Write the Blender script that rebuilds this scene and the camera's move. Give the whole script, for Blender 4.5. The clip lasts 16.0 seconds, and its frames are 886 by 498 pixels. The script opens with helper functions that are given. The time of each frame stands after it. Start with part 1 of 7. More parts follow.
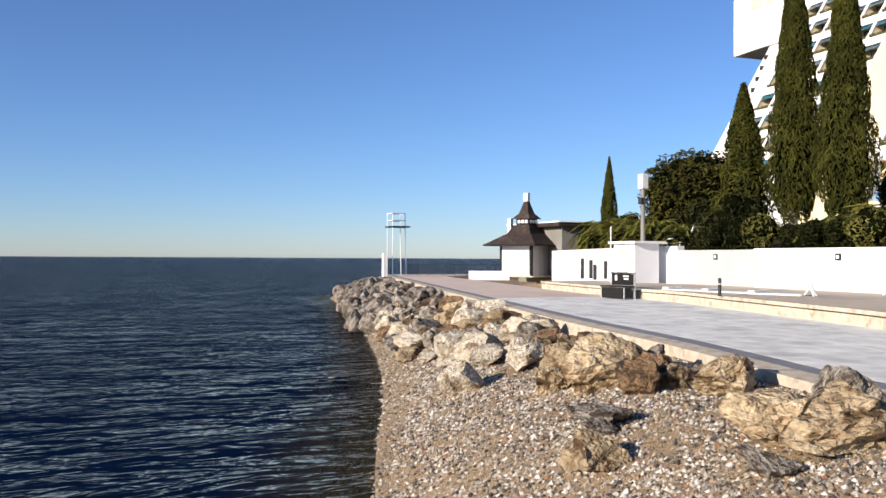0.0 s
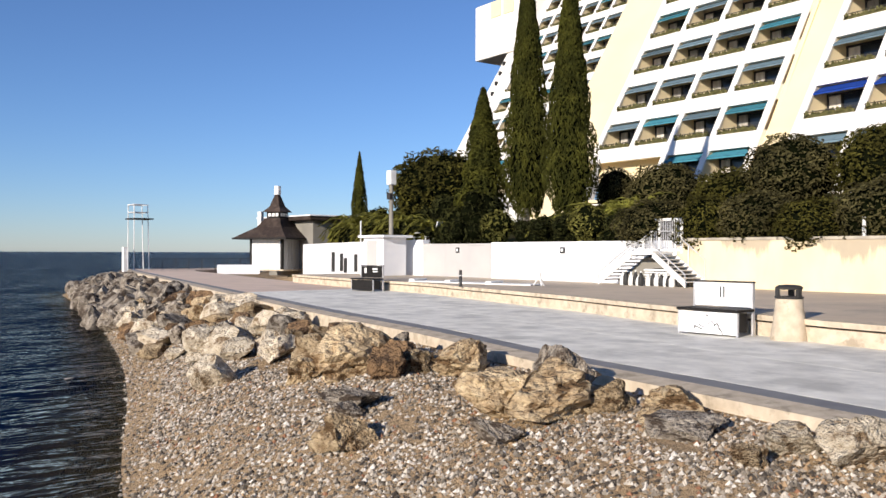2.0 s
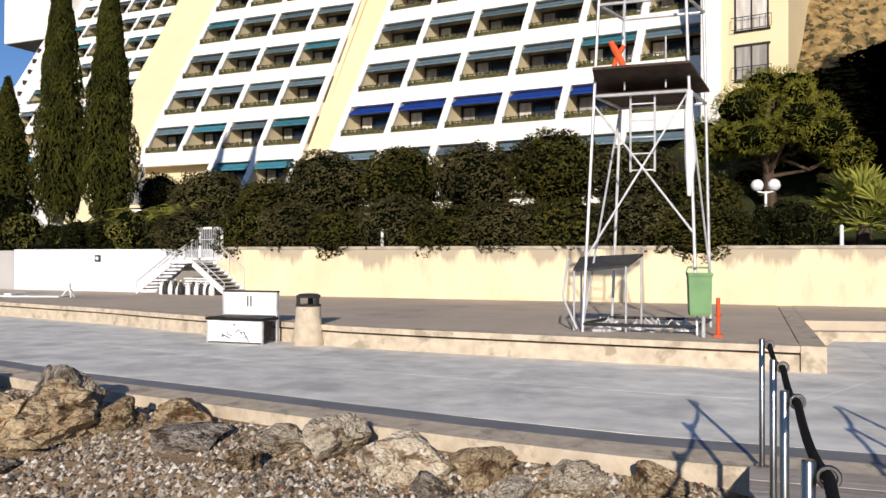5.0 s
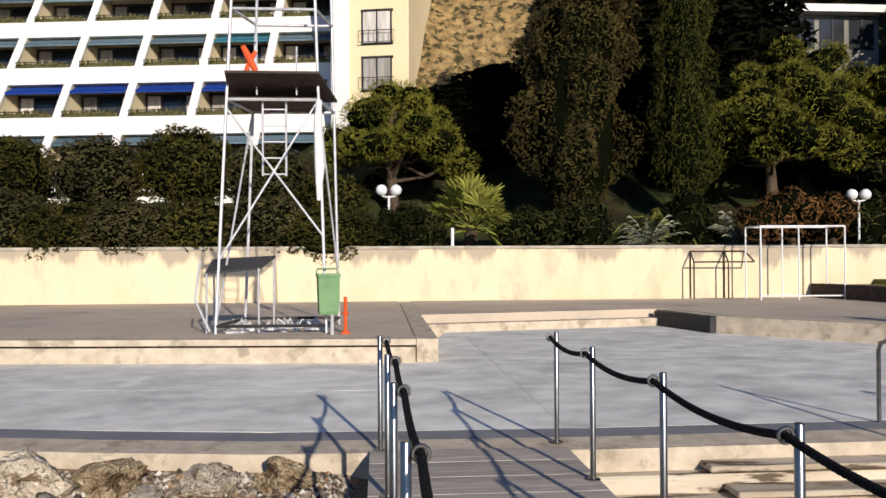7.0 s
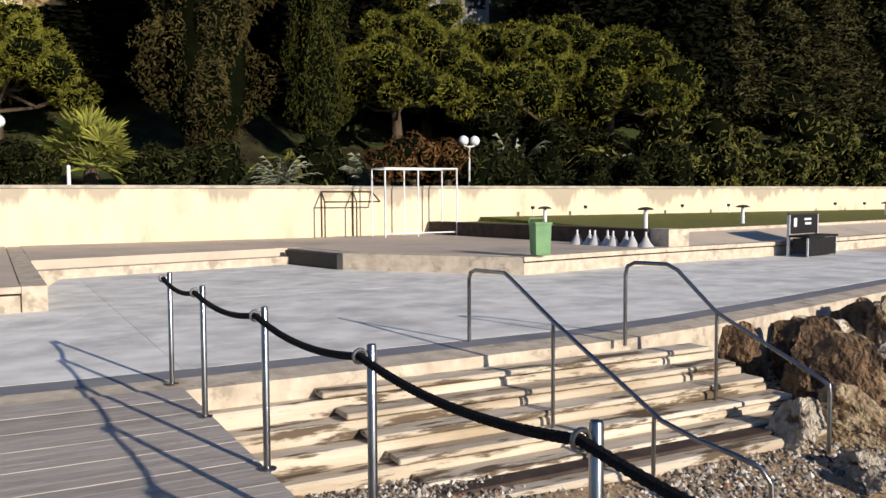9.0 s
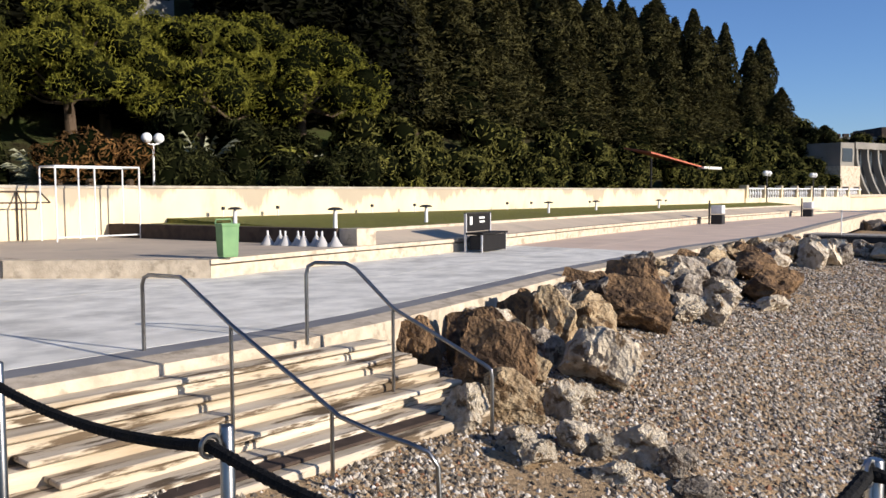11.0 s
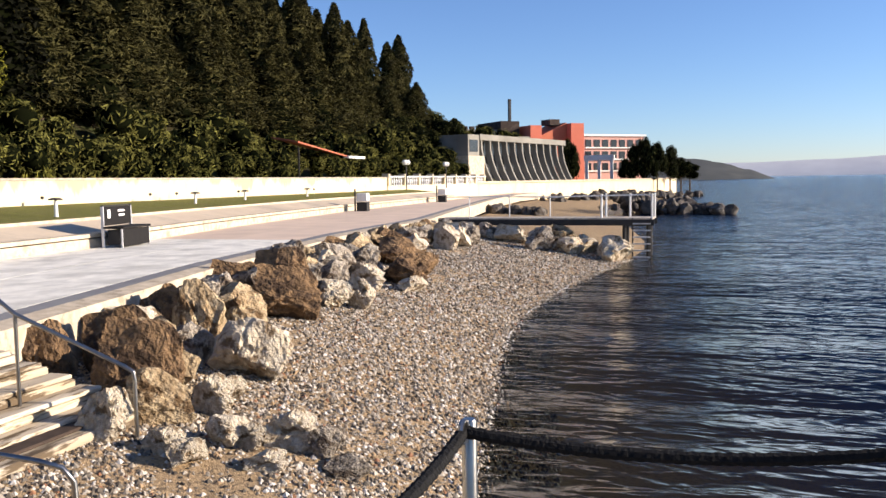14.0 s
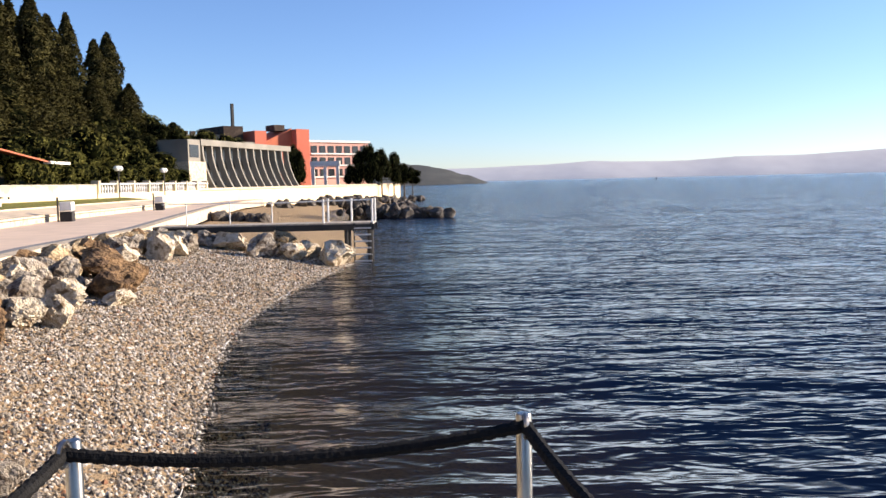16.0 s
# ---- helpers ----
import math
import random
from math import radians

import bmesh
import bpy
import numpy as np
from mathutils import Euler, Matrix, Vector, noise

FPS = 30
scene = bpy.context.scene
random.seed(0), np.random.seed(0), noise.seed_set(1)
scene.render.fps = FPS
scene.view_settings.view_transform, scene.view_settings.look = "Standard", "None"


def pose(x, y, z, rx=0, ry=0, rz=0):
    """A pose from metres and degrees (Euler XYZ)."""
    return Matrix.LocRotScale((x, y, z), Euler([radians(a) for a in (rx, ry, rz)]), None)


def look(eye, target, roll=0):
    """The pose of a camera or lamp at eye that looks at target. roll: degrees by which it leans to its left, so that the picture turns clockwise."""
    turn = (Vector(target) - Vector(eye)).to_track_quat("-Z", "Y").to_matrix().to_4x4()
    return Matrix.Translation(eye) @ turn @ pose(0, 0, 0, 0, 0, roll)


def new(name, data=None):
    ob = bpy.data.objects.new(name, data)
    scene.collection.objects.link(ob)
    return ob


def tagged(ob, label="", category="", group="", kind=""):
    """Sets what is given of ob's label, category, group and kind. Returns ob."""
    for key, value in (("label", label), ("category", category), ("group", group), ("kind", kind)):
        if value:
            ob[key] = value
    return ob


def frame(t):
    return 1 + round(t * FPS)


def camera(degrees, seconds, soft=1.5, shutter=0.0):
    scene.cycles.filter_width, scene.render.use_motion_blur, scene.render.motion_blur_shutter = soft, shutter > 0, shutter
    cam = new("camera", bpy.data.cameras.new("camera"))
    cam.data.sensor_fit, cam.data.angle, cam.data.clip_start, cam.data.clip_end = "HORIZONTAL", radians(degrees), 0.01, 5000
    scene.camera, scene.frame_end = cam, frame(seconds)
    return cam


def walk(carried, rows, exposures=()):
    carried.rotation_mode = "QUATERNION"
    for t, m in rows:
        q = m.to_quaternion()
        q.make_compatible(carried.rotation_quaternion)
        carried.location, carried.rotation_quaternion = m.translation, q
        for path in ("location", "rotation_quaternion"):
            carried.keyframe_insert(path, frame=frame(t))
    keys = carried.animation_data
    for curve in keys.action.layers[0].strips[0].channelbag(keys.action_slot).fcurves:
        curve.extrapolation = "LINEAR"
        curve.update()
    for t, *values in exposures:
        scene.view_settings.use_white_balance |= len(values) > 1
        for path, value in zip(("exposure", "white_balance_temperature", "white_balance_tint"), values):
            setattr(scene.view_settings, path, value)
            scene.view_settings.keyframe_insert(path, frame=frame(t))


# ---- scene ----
cam = camera(55.4, 16.0)
PATH = [
    (0, (0.339, 0.455, 1.465), (1.136, 2.289, 1.486), 0.3),
    (0.5, (0.238, 0.322, 1.460), (1.154, 2.100, 1.477), 0.3),
    (1, (0.147, 0.201, 1.460), (1.192, 1.905, 1.475), 0.3),
    (1.5, (0.089, 0.110, 1.459), (1.268, 1.725, 1.471), 0.2),
    (2, (0.073, 0.031, 1.466), (1.366, 1.557, 1.474), 0.2),
    (2.5, (0.095, -0.059, 1.476), (1.506, 1.359, 1.478), 0.1),
    (3, (0.149, -0.134, 1.479), (1.668, 1.167, 1.476), 0.1),
    (3.5, (0.212, -0.214, 1.483), (1.842, 0.945, 1.476), -0.1),
    (6, (-0.017, -0.566, 1.621), (1.959, -0.268, 1.668), 0.1),
    (6.5, (-0.103, -0.564, 1.630), (1.896, -0.494, 1.672), -0.2),
    (7, (-0.136, -0.550, 1.621), (1.857, -0.700, 1.642), -0.3),
    (7.5, (-0.149, -0.555, 1.614), (1.815, -0.938, 1.595), -0.3),
    (8, (-0.185, -0.589, 1.610), (1.726, -1.174, 1.544), -0.3),
    (8.5, (-0.232, -0.661, 1.607), (1.606, -1.442, 1.502), -0.3),
    (9, (-0.282, -0.739, 1.605), (1.476, -1.686, 1.481), -0.3),
    (9.5, (-0.331, -0.826, 1.607), (1.327, -1.937, 1.473), -0.2),
    (10, (-0.382, -0.885, 1.610), (1.168, -2.141, 1.478), -0.2),
    (12.5, (-0.439, -0.856, 1.629), (0.521, -2.605, 1.487), -0.5),
    (13, (-0.448, -0.844, 1.636), (0.398, -2.650, 1.483), -0.6),
    (13.5, (-0.480, -0.852, 1.632), (0.262, -2.702, 1.471), -0.8),
    (14, (-0.533, -0.876, 1.631), (0.087, -2.770, 1.469), -0.9),
    (14.5, (-0.608, -0.908, 1.623), (-0.112, -2.839, 1.463), -1.1),
    (15, (-0.737, -0.898, 1.669), (-0.390, -2.861, 1.507), -1.1),
    (15.5, (-0.799, -0.931, 1.644), (-0.610, -2.915, 1.482), -1.3),
    (16, (-0.837, -0.965, 1.608), (-0.839, -2.959, 1.448), -1.3),
]
STOPS = [(0.0, 0.55, 6350, 13), (3.5, 0.18, 6400, 13), (7.0, -0.02, 6300, 13), (9.5, 0.29, 6300, 13), (12.5, 0.64, 6550, 14), (16.0, 1.10, 7000, 16)]
walk(cam, [(t, look(eye, target, roll)) for t, eye, target, roll in PATH], exposures=STOPS)

# ---- world and sun ----
SUN_AZ, SUN_EL = radians(-166.0), radians(17.5)     # direction towards the sun, from +x
world = bpy.data.worlds.new("sky")
scene.world = world
world.use_nodes = True
wn, wl = world.node_tree.nodes, world.node_tree.links
sky = wn.new("ShaderNodeTexSky")
sky.sky_type, sky.sun_disc = "NISHITA", False
sky.sun_elevation, sky.sun_rotation = SUN_EL, radians(90) - SUN_AZ
sky.air_density, sky.dust_density, sky.ozone_density = 1.0, 0.3, 5.6
sky.altitude = 900.0
hue = wn.new("ShaderNodeHueSaturation")
hue.inputs["Saturation"].default_value = 1.0
wl.new(sky.outputs[0], hue.inputs["Color"])
clean = wn.new("ShaderNodeMixRGB")      # clear winter air, a little less green
clean.blend_type, clean.inputs[0].default_value, clean.inputs[2].default_value = "MULTIPLY", 1.0, (1.0, 0.96, 1.02, 1)
wl.new(hue.outputs[0], clean.inputs[1])
wl.new(clean.outputs[0], wn["Background"].inputs[0])
wn["Background"].inputs[1].default_value = 0.10
sun_data = bpy.data.lights.new("sun", "SUN")
sun_data.energy, sun_data.angle, sun_data.color = 5.0, radians(0.6), (1.0, 0.90, 0.76)
sun = new("sun", sun_data)
sun.matrix_world = look((0, 0, 60), (-math.cos(SUN_AZ) * math.cos(SUN_EL), -math.sin(SUN_AZ) * math.cos(SUN_EL), 60 - math.sin(SUN_EL)))

# ---- materials ----
def shade(name, c1, c2=None, scale=3.0, rough=0.8, bump=0.0, bscale=40.0, metal=0.0, detail=6.0, spots=None, sscale=0.6, smin=0.5, smax=0.7,
          per="", spread=0.25, spec=0.15, stretch=(1, 1, 1), bdist=0.02):
    """Two-scale noise colour, an optional second stain colour, per-piece variation and fine relief."""
    m = bpy.data.materials.new(name)
    m.use_nodes = True
    n, l = m.node_tree.nodes, m.node_tree.links
    b = n["Principled BSDF"]
    b.inputs["Roughness"].default_value, b.inputs["Metallic"].default_value = rough, metal
    b.inputs["Specular IOR Level"].default_value = spec
    c2 = c2 or tuple(v * 0.75 for v in c1)
    co = n.new("ShaderNodeTexCoord")
    mp = n.new("ShaderNodeMapping")
    mp.inputs["Scale"].default_value = stretch
    l.new(co.outputs["Object"], mp.inputs[0])
    t = n.new("ShaderNodeTexNoise")
    t.inputs["Scale"].default_value, t.inputs["Detail"].default_value = scale, detail
    l.new(mp.outputs[0], t.inputs[0])
    r = n.new("ShaderNodeValToRGB")
    r.color_ramp.elements[0].position, r.color_ramp.elements[1].position = 0.32, 0.68
    r.color_ramp.elements[0].color, r.color_ramp.elements[1].color = (*c2, 1), (*c1, 1)
    l.new(t.outputs[0], r.inputs[0])
    out = r.outputs[0]
    if spots:
        t2 = n.new("ShaderNodeTexNoise")
        t2.inputs["Scale"].default_value, t2.inputs["Detail"].default_value, t2.inputs["Roughness"].default_value = sscale, 8.0, 0.65
        l.new(mp.outputs[0], t2.inputs[0])
        r2 = n.new("ShaderNodeValToRGB")
        r2.color_ramp.elements[0].position, r2.color_ramp.elements[1].position = smin, smax
        l.new(t2.outputs[0], r2.inputs[0])
        mx = n.new("ShaderNodeMixRGB")
        mx.inputs[2].default_value = (*spots, 1)
        l.new(r2.outputs[0], mx.inputs[0])
        l.new(out, mx.inputs[1])
        out = mx.outputs[0]
    if per:
        src = n.new("ShaderNodeObjectInfo").outputs["Random"] if per == "object" else n.new("ShaderNodeNewGeometry").outputs["Random Per Island"]
        mr = n.new("ShaderNodeMapRange")
        mr.inputs[3].default_value, mr.inputs[4].default_value = 1 - spread, 1 + spread
        l.new(src, mr.inputs[0])
        mu = n.new("ShaderNodeMixRGB")
        mu.blend_type, mu.inputs[0].default_value = "MULTIPLY", 1.0
        l.new(out, mu.inputs[1])
        l.new(mr.outputs[0], mu.inputs[2])
        out = mu.outputs[0]
    l.new(out, b.inputs["Base Color"])
    if bump:
        t3 = n.new("ShaderNodeTexNoise")
        t3.inputs["Scale"].default_value, t3.inputs["Detail"].default_value = bscale, 4.0
        l.new(mp.outputs[0], t3.inputs[0])
        bp = n.new("ShaderNodeBump")
        bp.inputs["Strength"].default_value, bp.inputs["Distance"].default_value = bump, bdist
        l.new(t3.outputs[0], bp.inputs["Height"])
        l.new(bp.outputs[0], b.inputs["Normal"])
    return m


CONCRETE = shade("promenade_concrete", (0.92, 0.89, 0.79), (0.66, 0.64, 0.565), 2.2, 0.75, 0.5, 45, detail=9.0, spots=(0.52, 0.505, 0.45), sscale=0.9, smin=0.50, smax=0.68, stretch=(1, 0.8, 1), per="object", spread=0.05, bdist=0.006)
PINK = shade("promenade_pink_concrete", (0.72, 0.565, 0.44), (0.61, 0.48, 0.38), 0.8, 0.8, 0.25, 60, per="object", spread=0.06, bdist=0.006)
BAND = shade("dark_kerb_band", (0.25, 0.25, 0.25), (0.19, 0.19, 0.20), 1.5, 0.8, 0.2, 60, bdist=0.006)
KERB = shade("pale_kerb_concrete", (0.62, 0.53, 0.40), (0.44, 0.365, 0.27), 5.0, 0.85, 0.8, 22, spots=(0.34, 0.285, 0.21), sscale=2.6, smin=0.54, smax=0.63, bdist=0.01)
STEP = shade("step_concrete", (0.66, 0.58, 0.45), (0.38, 0.30, 0.20), 3.6, 0.85, 0.8, 35, spots=(0.13, 0.095, 0.06), sscale=6.0, smin=0.515, smax=0.575, stretch=(1, 0.16, 1), per="object", spread=0.08, bdist=0.01)
TERRACE = shade("terrace_screed", (0.62, 0.515, 0.385), (0.51, 0.42, 0.32), 0.7, 0.85, 0.25, 70, spots=(0.33, 0.29, 0.24), sscale=0.35, bdist=0.006)
def hanging_stain(m, top, drop, colour):
    """Grey rain streaks that hang unevenly from under a wall's coping."""
    n, l = m.node_tree.nodes, m.node_tree.links
    b = n["Principled BSDF"]
    was = b.inputs["Base Color"].links[0].from_socket
    co, mp, t = n.new("ShaderNodeTexCoord"), n.new("ShaderNodeMapping"), n.new("ShaderNodeTexNoise")
    mp.inputs["Scale"].default_value = (0.55, 0.55, 0.10)
    t.inputs["Scale"].default_value, t.inputs["Detail"].default_value, t.inputs["Roughness"].default_value = 1.0, 9.0, 0.66
    l.new(co.outputs["Object"], mp.inputs[0]), l.new(mp.outputs[0], t.inputs[0])
    reach, z, low, fac, mx = n.new("ShaderNodeMapRange"), n.new("ShaderNodeSeparateXYZ"), n.new("ShaderNodeMath"), n.new("ShaderNodeMapRange"), n.new("ShaderNodeMixRGB")
    reach.inputs[1].default_value, reach.inputs[2].default_value, reach.inputs[3].default_value, reach.inputs[4].default_value = 0.44, 0.72, 0.0, drop
    l.new(t.outputs[0], reach.inputs[0]), l.new(co.outputs["Object"], z.inputs[0])
    l.new(z.outputs[2], low.inputs[0]), l.new(reach.outputs[0], low.inputs[1])
    fac.inputs[1].default_value, fac.inputs[2].default_value, fac.inputs[3].default_value, fac.inputs[4].default_value = top - 0.03, top + 0.22, 0.0, 0.78
    l.new(low.outputs[0], fac.inputs[0])
    mx.inputs[2].default_value = (*colour, 1)
    l.new(fac.outputs[0], mx.inputs[0]), l.new(was, mx.inputs[1]), l.new(mx.outputs[0], b.inputs["Base Color"])


CREAM = shade("cream_wall_plaster", (0.78, 0.66, 0.44), (0.68, 0.56, 0.37), 1.2, 0.9, 0.3, 45, spots=(0.52, 0.44, 0.31), sscale=0.7, smin=0.56, smax=0.70, stretch=(1, 1, 0.5), bdist=0.008)
hanging_stain(CREAM, 1.88, 1.1, (0.33, 0.285, 0.22))
WHITEWALL = shade("white_wall_paint", (0.80, 0.80, 0.80), (0.70, 0.71, 0.73), 0.8, 0.8, 0.15, 45, bdist=0.006)
GREYWALL = shade("grey_wall_paint", (0.47, 0.46, 0.44), (0.42, 0.41, 0.40), 0.8, 0.8, 0.15, 45, bdist=0.006)
COPING = shade("weathered_coping", (0.50, 0.45, 0.36), (0.30, 0.27, 0.22), 2.5, 0.9, 0.4, 40, bdist=0.01)
SOIL = shade("hillside_soil", (0.05, 0.042, 0.022), (0.025, 0.022, 0.012), 0.8, 0.95, 0.6, 8, spots=(0.05, 0.065, 0.022), sscale=0.4, smin=0.42, smax=0.6, bdist=0.1, spec=0.02)
CLIFF = shade("sandstone_cliff", (0.42, 0.29, 0.12), (0.17, 0.115, 0.055), 1.8, 0.95, 1.0, 3, spots=(0.05, 0.045, 0.02), sscale=1.9, smin=0.50, smax=0.58, bdist=0.3)
GRASS = shade("lawn_grass", (0.21, 0.20, 0.05), (0.13, 0.135, 0.034), 5, 0.95, 0.6, 90, spots=(0.17, 0.15, 0.06), sscale=0.6, bdist=0.03)
BEACH = shade("beach_sand_and_grit", (0.47, 0.335, 0.19), (0.27, 0.19, 0.11), 22.0, 0.95, 0.9, 60, spots=(0.13, 0.10, 0.07), sscale=14.0, smin=0.54, smax=0.64, bdist=0.03)


def pebble_shade():
    """Each stone takes one of the beach's colours: dark slate, grey, cream, tan, rust."""
    m = shade("pebbles", (1.0, 1.0, 1.0), (0.72, 0.70, 0.68), 14.0, 0.75)
    n, l = m.node_tree.nodes, m.node_tree.links
    ramp = n.new("ShaderNodeValToRGB")
    ramp.color_ramp.interpolation = "CONSTANT"
    tones = [(0.0, (0.07, 0.058, 0.047)), (0.16, (0.15, 0.128, 0.10)), (0.32, (0.28, 0.242, 0.19)), (0.50, (0.42, 0.365, 0.29)), (0.66, (0.56, 0.50, 0.41)), (0.78, (0.38, 0.265, 0.155)), (0.88, (0.70, 0.655, 0.58)), (0.98, (0.30, 0.15, 0.085))]
    for i, (q, c) in enumerate(tones):
        e = ramp.color_ramp.elements[i] if i < 2 else ramp.color_ramp.elements.new(q)
        e.position, e.color = q, (*c, 1)
    geo = n.new("ShaderNodeNewGeometry")
    l.new(geo.outputs["Random Per Island"], ramp.inputs[0])
    mu = n.new("ShaderNodeMixRGB")
    mu.blend_type, mu.inputs[0].default_value = "MULTIPLY", 1.0
    b = n["Principled BSDF"]
    grain = b.inputs["Base Color"].links[0].from_socket
    l.new(grain, mu.inputs[1]), l.new(ramp.outputs[0], mu.inputs[2]), l.new(mu.outputs[0], b.inputs["Base Color"])
    return m


PEBBLE = pebble_shade()
ROCK = shade("limestone_boulder", (0.58, 0.46, 0.29), (0.27, 0.185, 0.10), 2.4, 0.9, 1.0, 7, spots=(0.13, 0.08, 0.04), sscale=1.5, smin=0.50, smax=0.58, per="object", spread=0.25, bdist=0.12)
# rust brown, darkened further to carry the shade among the boulders
BROWNROCK = shade("rusty_shaded_boulder", (0.32, 0.20, 0.105), (0.115, 0.072, 0.04), 2.2, 0.9, 1.0, 7, spots=(0.075, 0.048, 0.03), sscale=1.6, smin=0.47, smax=0.56, per="object", spread=0.25, bdist=0.12)
PALESTONE = shade("pale_broken_stone", (0.72, 0.64, 0.50), (0.42, 0.335, 0.23), 2.6, 0.9, 1.0, 8, spots=(0.21, 0.145, 0.085), sscale=1.8, smin=0.53, smax=0.61, per="object", spread=0.18, bdist=0.10)
# boulders in shadow: the shade is put into this dark colour
SHADEROCK = shade("dark_rock_shade_in_colour", (0.12, 0.10, 0.08), (0.05, 0.042, 0.035), 2.0, 0.6, 0.8, 6, spots=(0.24, 0.21, 0.17), sscale=1.2, smin=0.55, smax=0.68, bdist=0.1)
GREYROCK = shade("grey_boulder", (0.48, 0.425, 0.345), (0.15, 0.12, 0.09), 2.2, 0.9, 1.0, 7, spots=(0.08, 0.06, 0.045), sscale=1.7, smin=0.48, smax=0.58, per="object", spread=0.3, bdist=0.12)
WHITE = shade("hotel_white", (0.82, 0.79, 0.73), (0.76, 0.73, 0.67), 0.3, 0.8, 0.1, 12)
BEIGE = shade("hotel_cream_render", (0.80, 0.67, 0.42), (0.75, 0.62, 0.38), 0.25, 0.85, 0.1, 12)
GLASS = shade("dark_window_glass", (0.03, 0.033, 0.036), (0.02, 0.022, 0.025), 0.5, 0.12, spec=0.6)
CURTAIN = shade("window_curtain", (0.62, 0.58, 0.52), (0.36, 0.33, 0.29), 1.2, 0.8, per="object", spread=0.4, stretch=(4, 4, 0.4))
TEAL = shade("teal_awning", (0.05, 0.20, 0.25), (0.04, 0.155, 0.20), 2, 0.8, per="object", spread=0.25)
SLATE = shade("grey_awning", (0.13, 0.19, 0.22), (0.10, 0.15, 0.18), 2, 0.8, per="object", spread=0.3)
BLUE = shade("blue_awning", (0.014, 0.05, 0.28), (0.010, 0.04, 0.21), 2, 0.8)
PLANT = shade("planter_growth", (0.12, 0.11, 0.04), (0.05, 0.05, 0.02), 5, 0.9, 0.5, 20)
STEEL = shade("brushed_stainless", (0.34, 0.33, 0.31), (0.25, 0.24, 0.23), 8, 0.28, metal=1.0, spec=0.5)
GALV = shade("galvanised_steel", (0.62, 0.62, 0.62), (0.45, 0.45, 0.46), 6, 0.5, metal=0.35, spec=0.4)
WHITEMETAL = shade("white_painted_metal", (0.78, 0.78, 0.76), (0.66, 0.66, 0.64), 4, 0.5)
DARKMETAL = shade("dark_metal", (0.045, 0.042, 0.04), (0.03, 0.03, 0.03), 5, 0.5)
BROWNMETAL = shade("brown_weathered_board", (0.085, 0.06, 0.045), (0.05, 0.036, 0.028), 5, 0.8)
ROPE = shade("black_rope", (0.011, 0.011, 0.011), (0.006, 0.006, 0.006), 60, 0.8, 0.8, 90, bdist=0.01)
DECKWOOD = shade("grey_deck_board", (0.48, 0.425, 0.36), (0.33, 0.29, 0.24), 4, 0.8, 0.4, 40, per="object", spread=0.16, stretch=(6, 0.7, 1), bdist=0.006)
DARKWOOD = shade("dark_bench_wood", (0.02, 0.018, 0.017), (0.012, 0.011, 0.010), 5, 0.6, stretch=(1, 6, 1))
GREENBIN = shade("green_plastic_bin", (0.19, 0.33, 0.15), (0.14, 0.26, 0.12), 3, 0.55)
ORANGE = shade("orange_plastic", (0.72, 0.11, 0.03), (0.60, 0.09, 0.025), 3, 0.6)
ROOF = shade("brown_roof_shingle", (0.062, 0.044, 0.036), (0.034, 0.026, 0.022), 3, 0.85, 0.5, 25, spots=(0.10, 0.075, 0.06), sscale=1.2, per="object", spread=0.2)
TERRACOTTA = shade("terracotta", (0.50, 0.16, 0.09), (0.38, 0.12, 0.07), 0.4, 0.85, 0.2, 20)
BRICKRED = shade("red_facade", (0.56, 0.17, 0.11), (0.46, 0.13, 0.085), 0.2, 0.85)
PINKWALL = shade("pink_facade", (0.62, 0.36, 0.30), (0.54, 0.30, 0.25), 0.2, 0.85)
GREYSTONE = shade("grey_concrete_building", (0.27, 0.255, 0.22), (0.19, 0.18, 0.155), 0.4, 0.85, 0.3, 6)
BARK = shade("bark", (0.12, 0.085, 0.055), (0.06, 0.042, 0.028), 5, 0.95, 0.8, 18, stretch=(1, 1, 0.25), bdist=0.04)
PALETRUNK = shade("pale_bark", (0.36, 0.32, 0.26), (0.20, 0.17, 0.13), 5, 0.95, 0.8, 18, stretch=(1, 1, 0.25), bdist=0.04)


def leaf(name, c1, c2, spread=0.35, scale=0.8):
    m = shade(name, c1, c2, scale, 0.75, per="island", spread=spread, spec=0.05)
    return m


CYPRESS = leaf("cypress_foliage", (0.066, 0.066, 0.012), (0.026, 0.029, 0.007))
# near-black copy of the conifer foliage: shade painted into the nearer trees
SHADEWOOD = leaf("shaded_conifer_foliage", (0.006, 0.0062, 0.0024), (0.003, 0.0034, 0.0014))
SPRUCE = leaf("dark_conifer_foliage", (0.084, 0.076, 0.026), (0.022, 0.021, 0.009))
PINELEAF = leaf("pine_needles", (0.200, 0.190, 0.026), (0.075, 0.078, 0.013))
BROADCYP = leaf("broad_cypress_foliage", (0.085, 0.068, 0.020), (0.026, 0.021, 0.008))
HEDGEROW = leaf("olive_hedgerow_foliage", (0.155, 0.145, 0.036), (0.05, 0.05, 0.014), 0.55)
FANLEAF = leaf("fan_palm_leaf", (0.27, 0.27, 0.05), (0.13, 0.14, 0.03))
AGAVE = leaf("grey_green_blade", (0.26, 0.26, 0.17), (0.13, 0.135, 0.09))
GREYHEDGE = leaf("grey_green_hedge_foliage", (0.085, 0.074, 0.030), (0.026, 0.024, 0.010), 0.5)
HEDGE = leaf("clipped_hedge_foliage", (0.074, 0.067, 0.014), (0.020, 0.019, 0.005), 0.5)
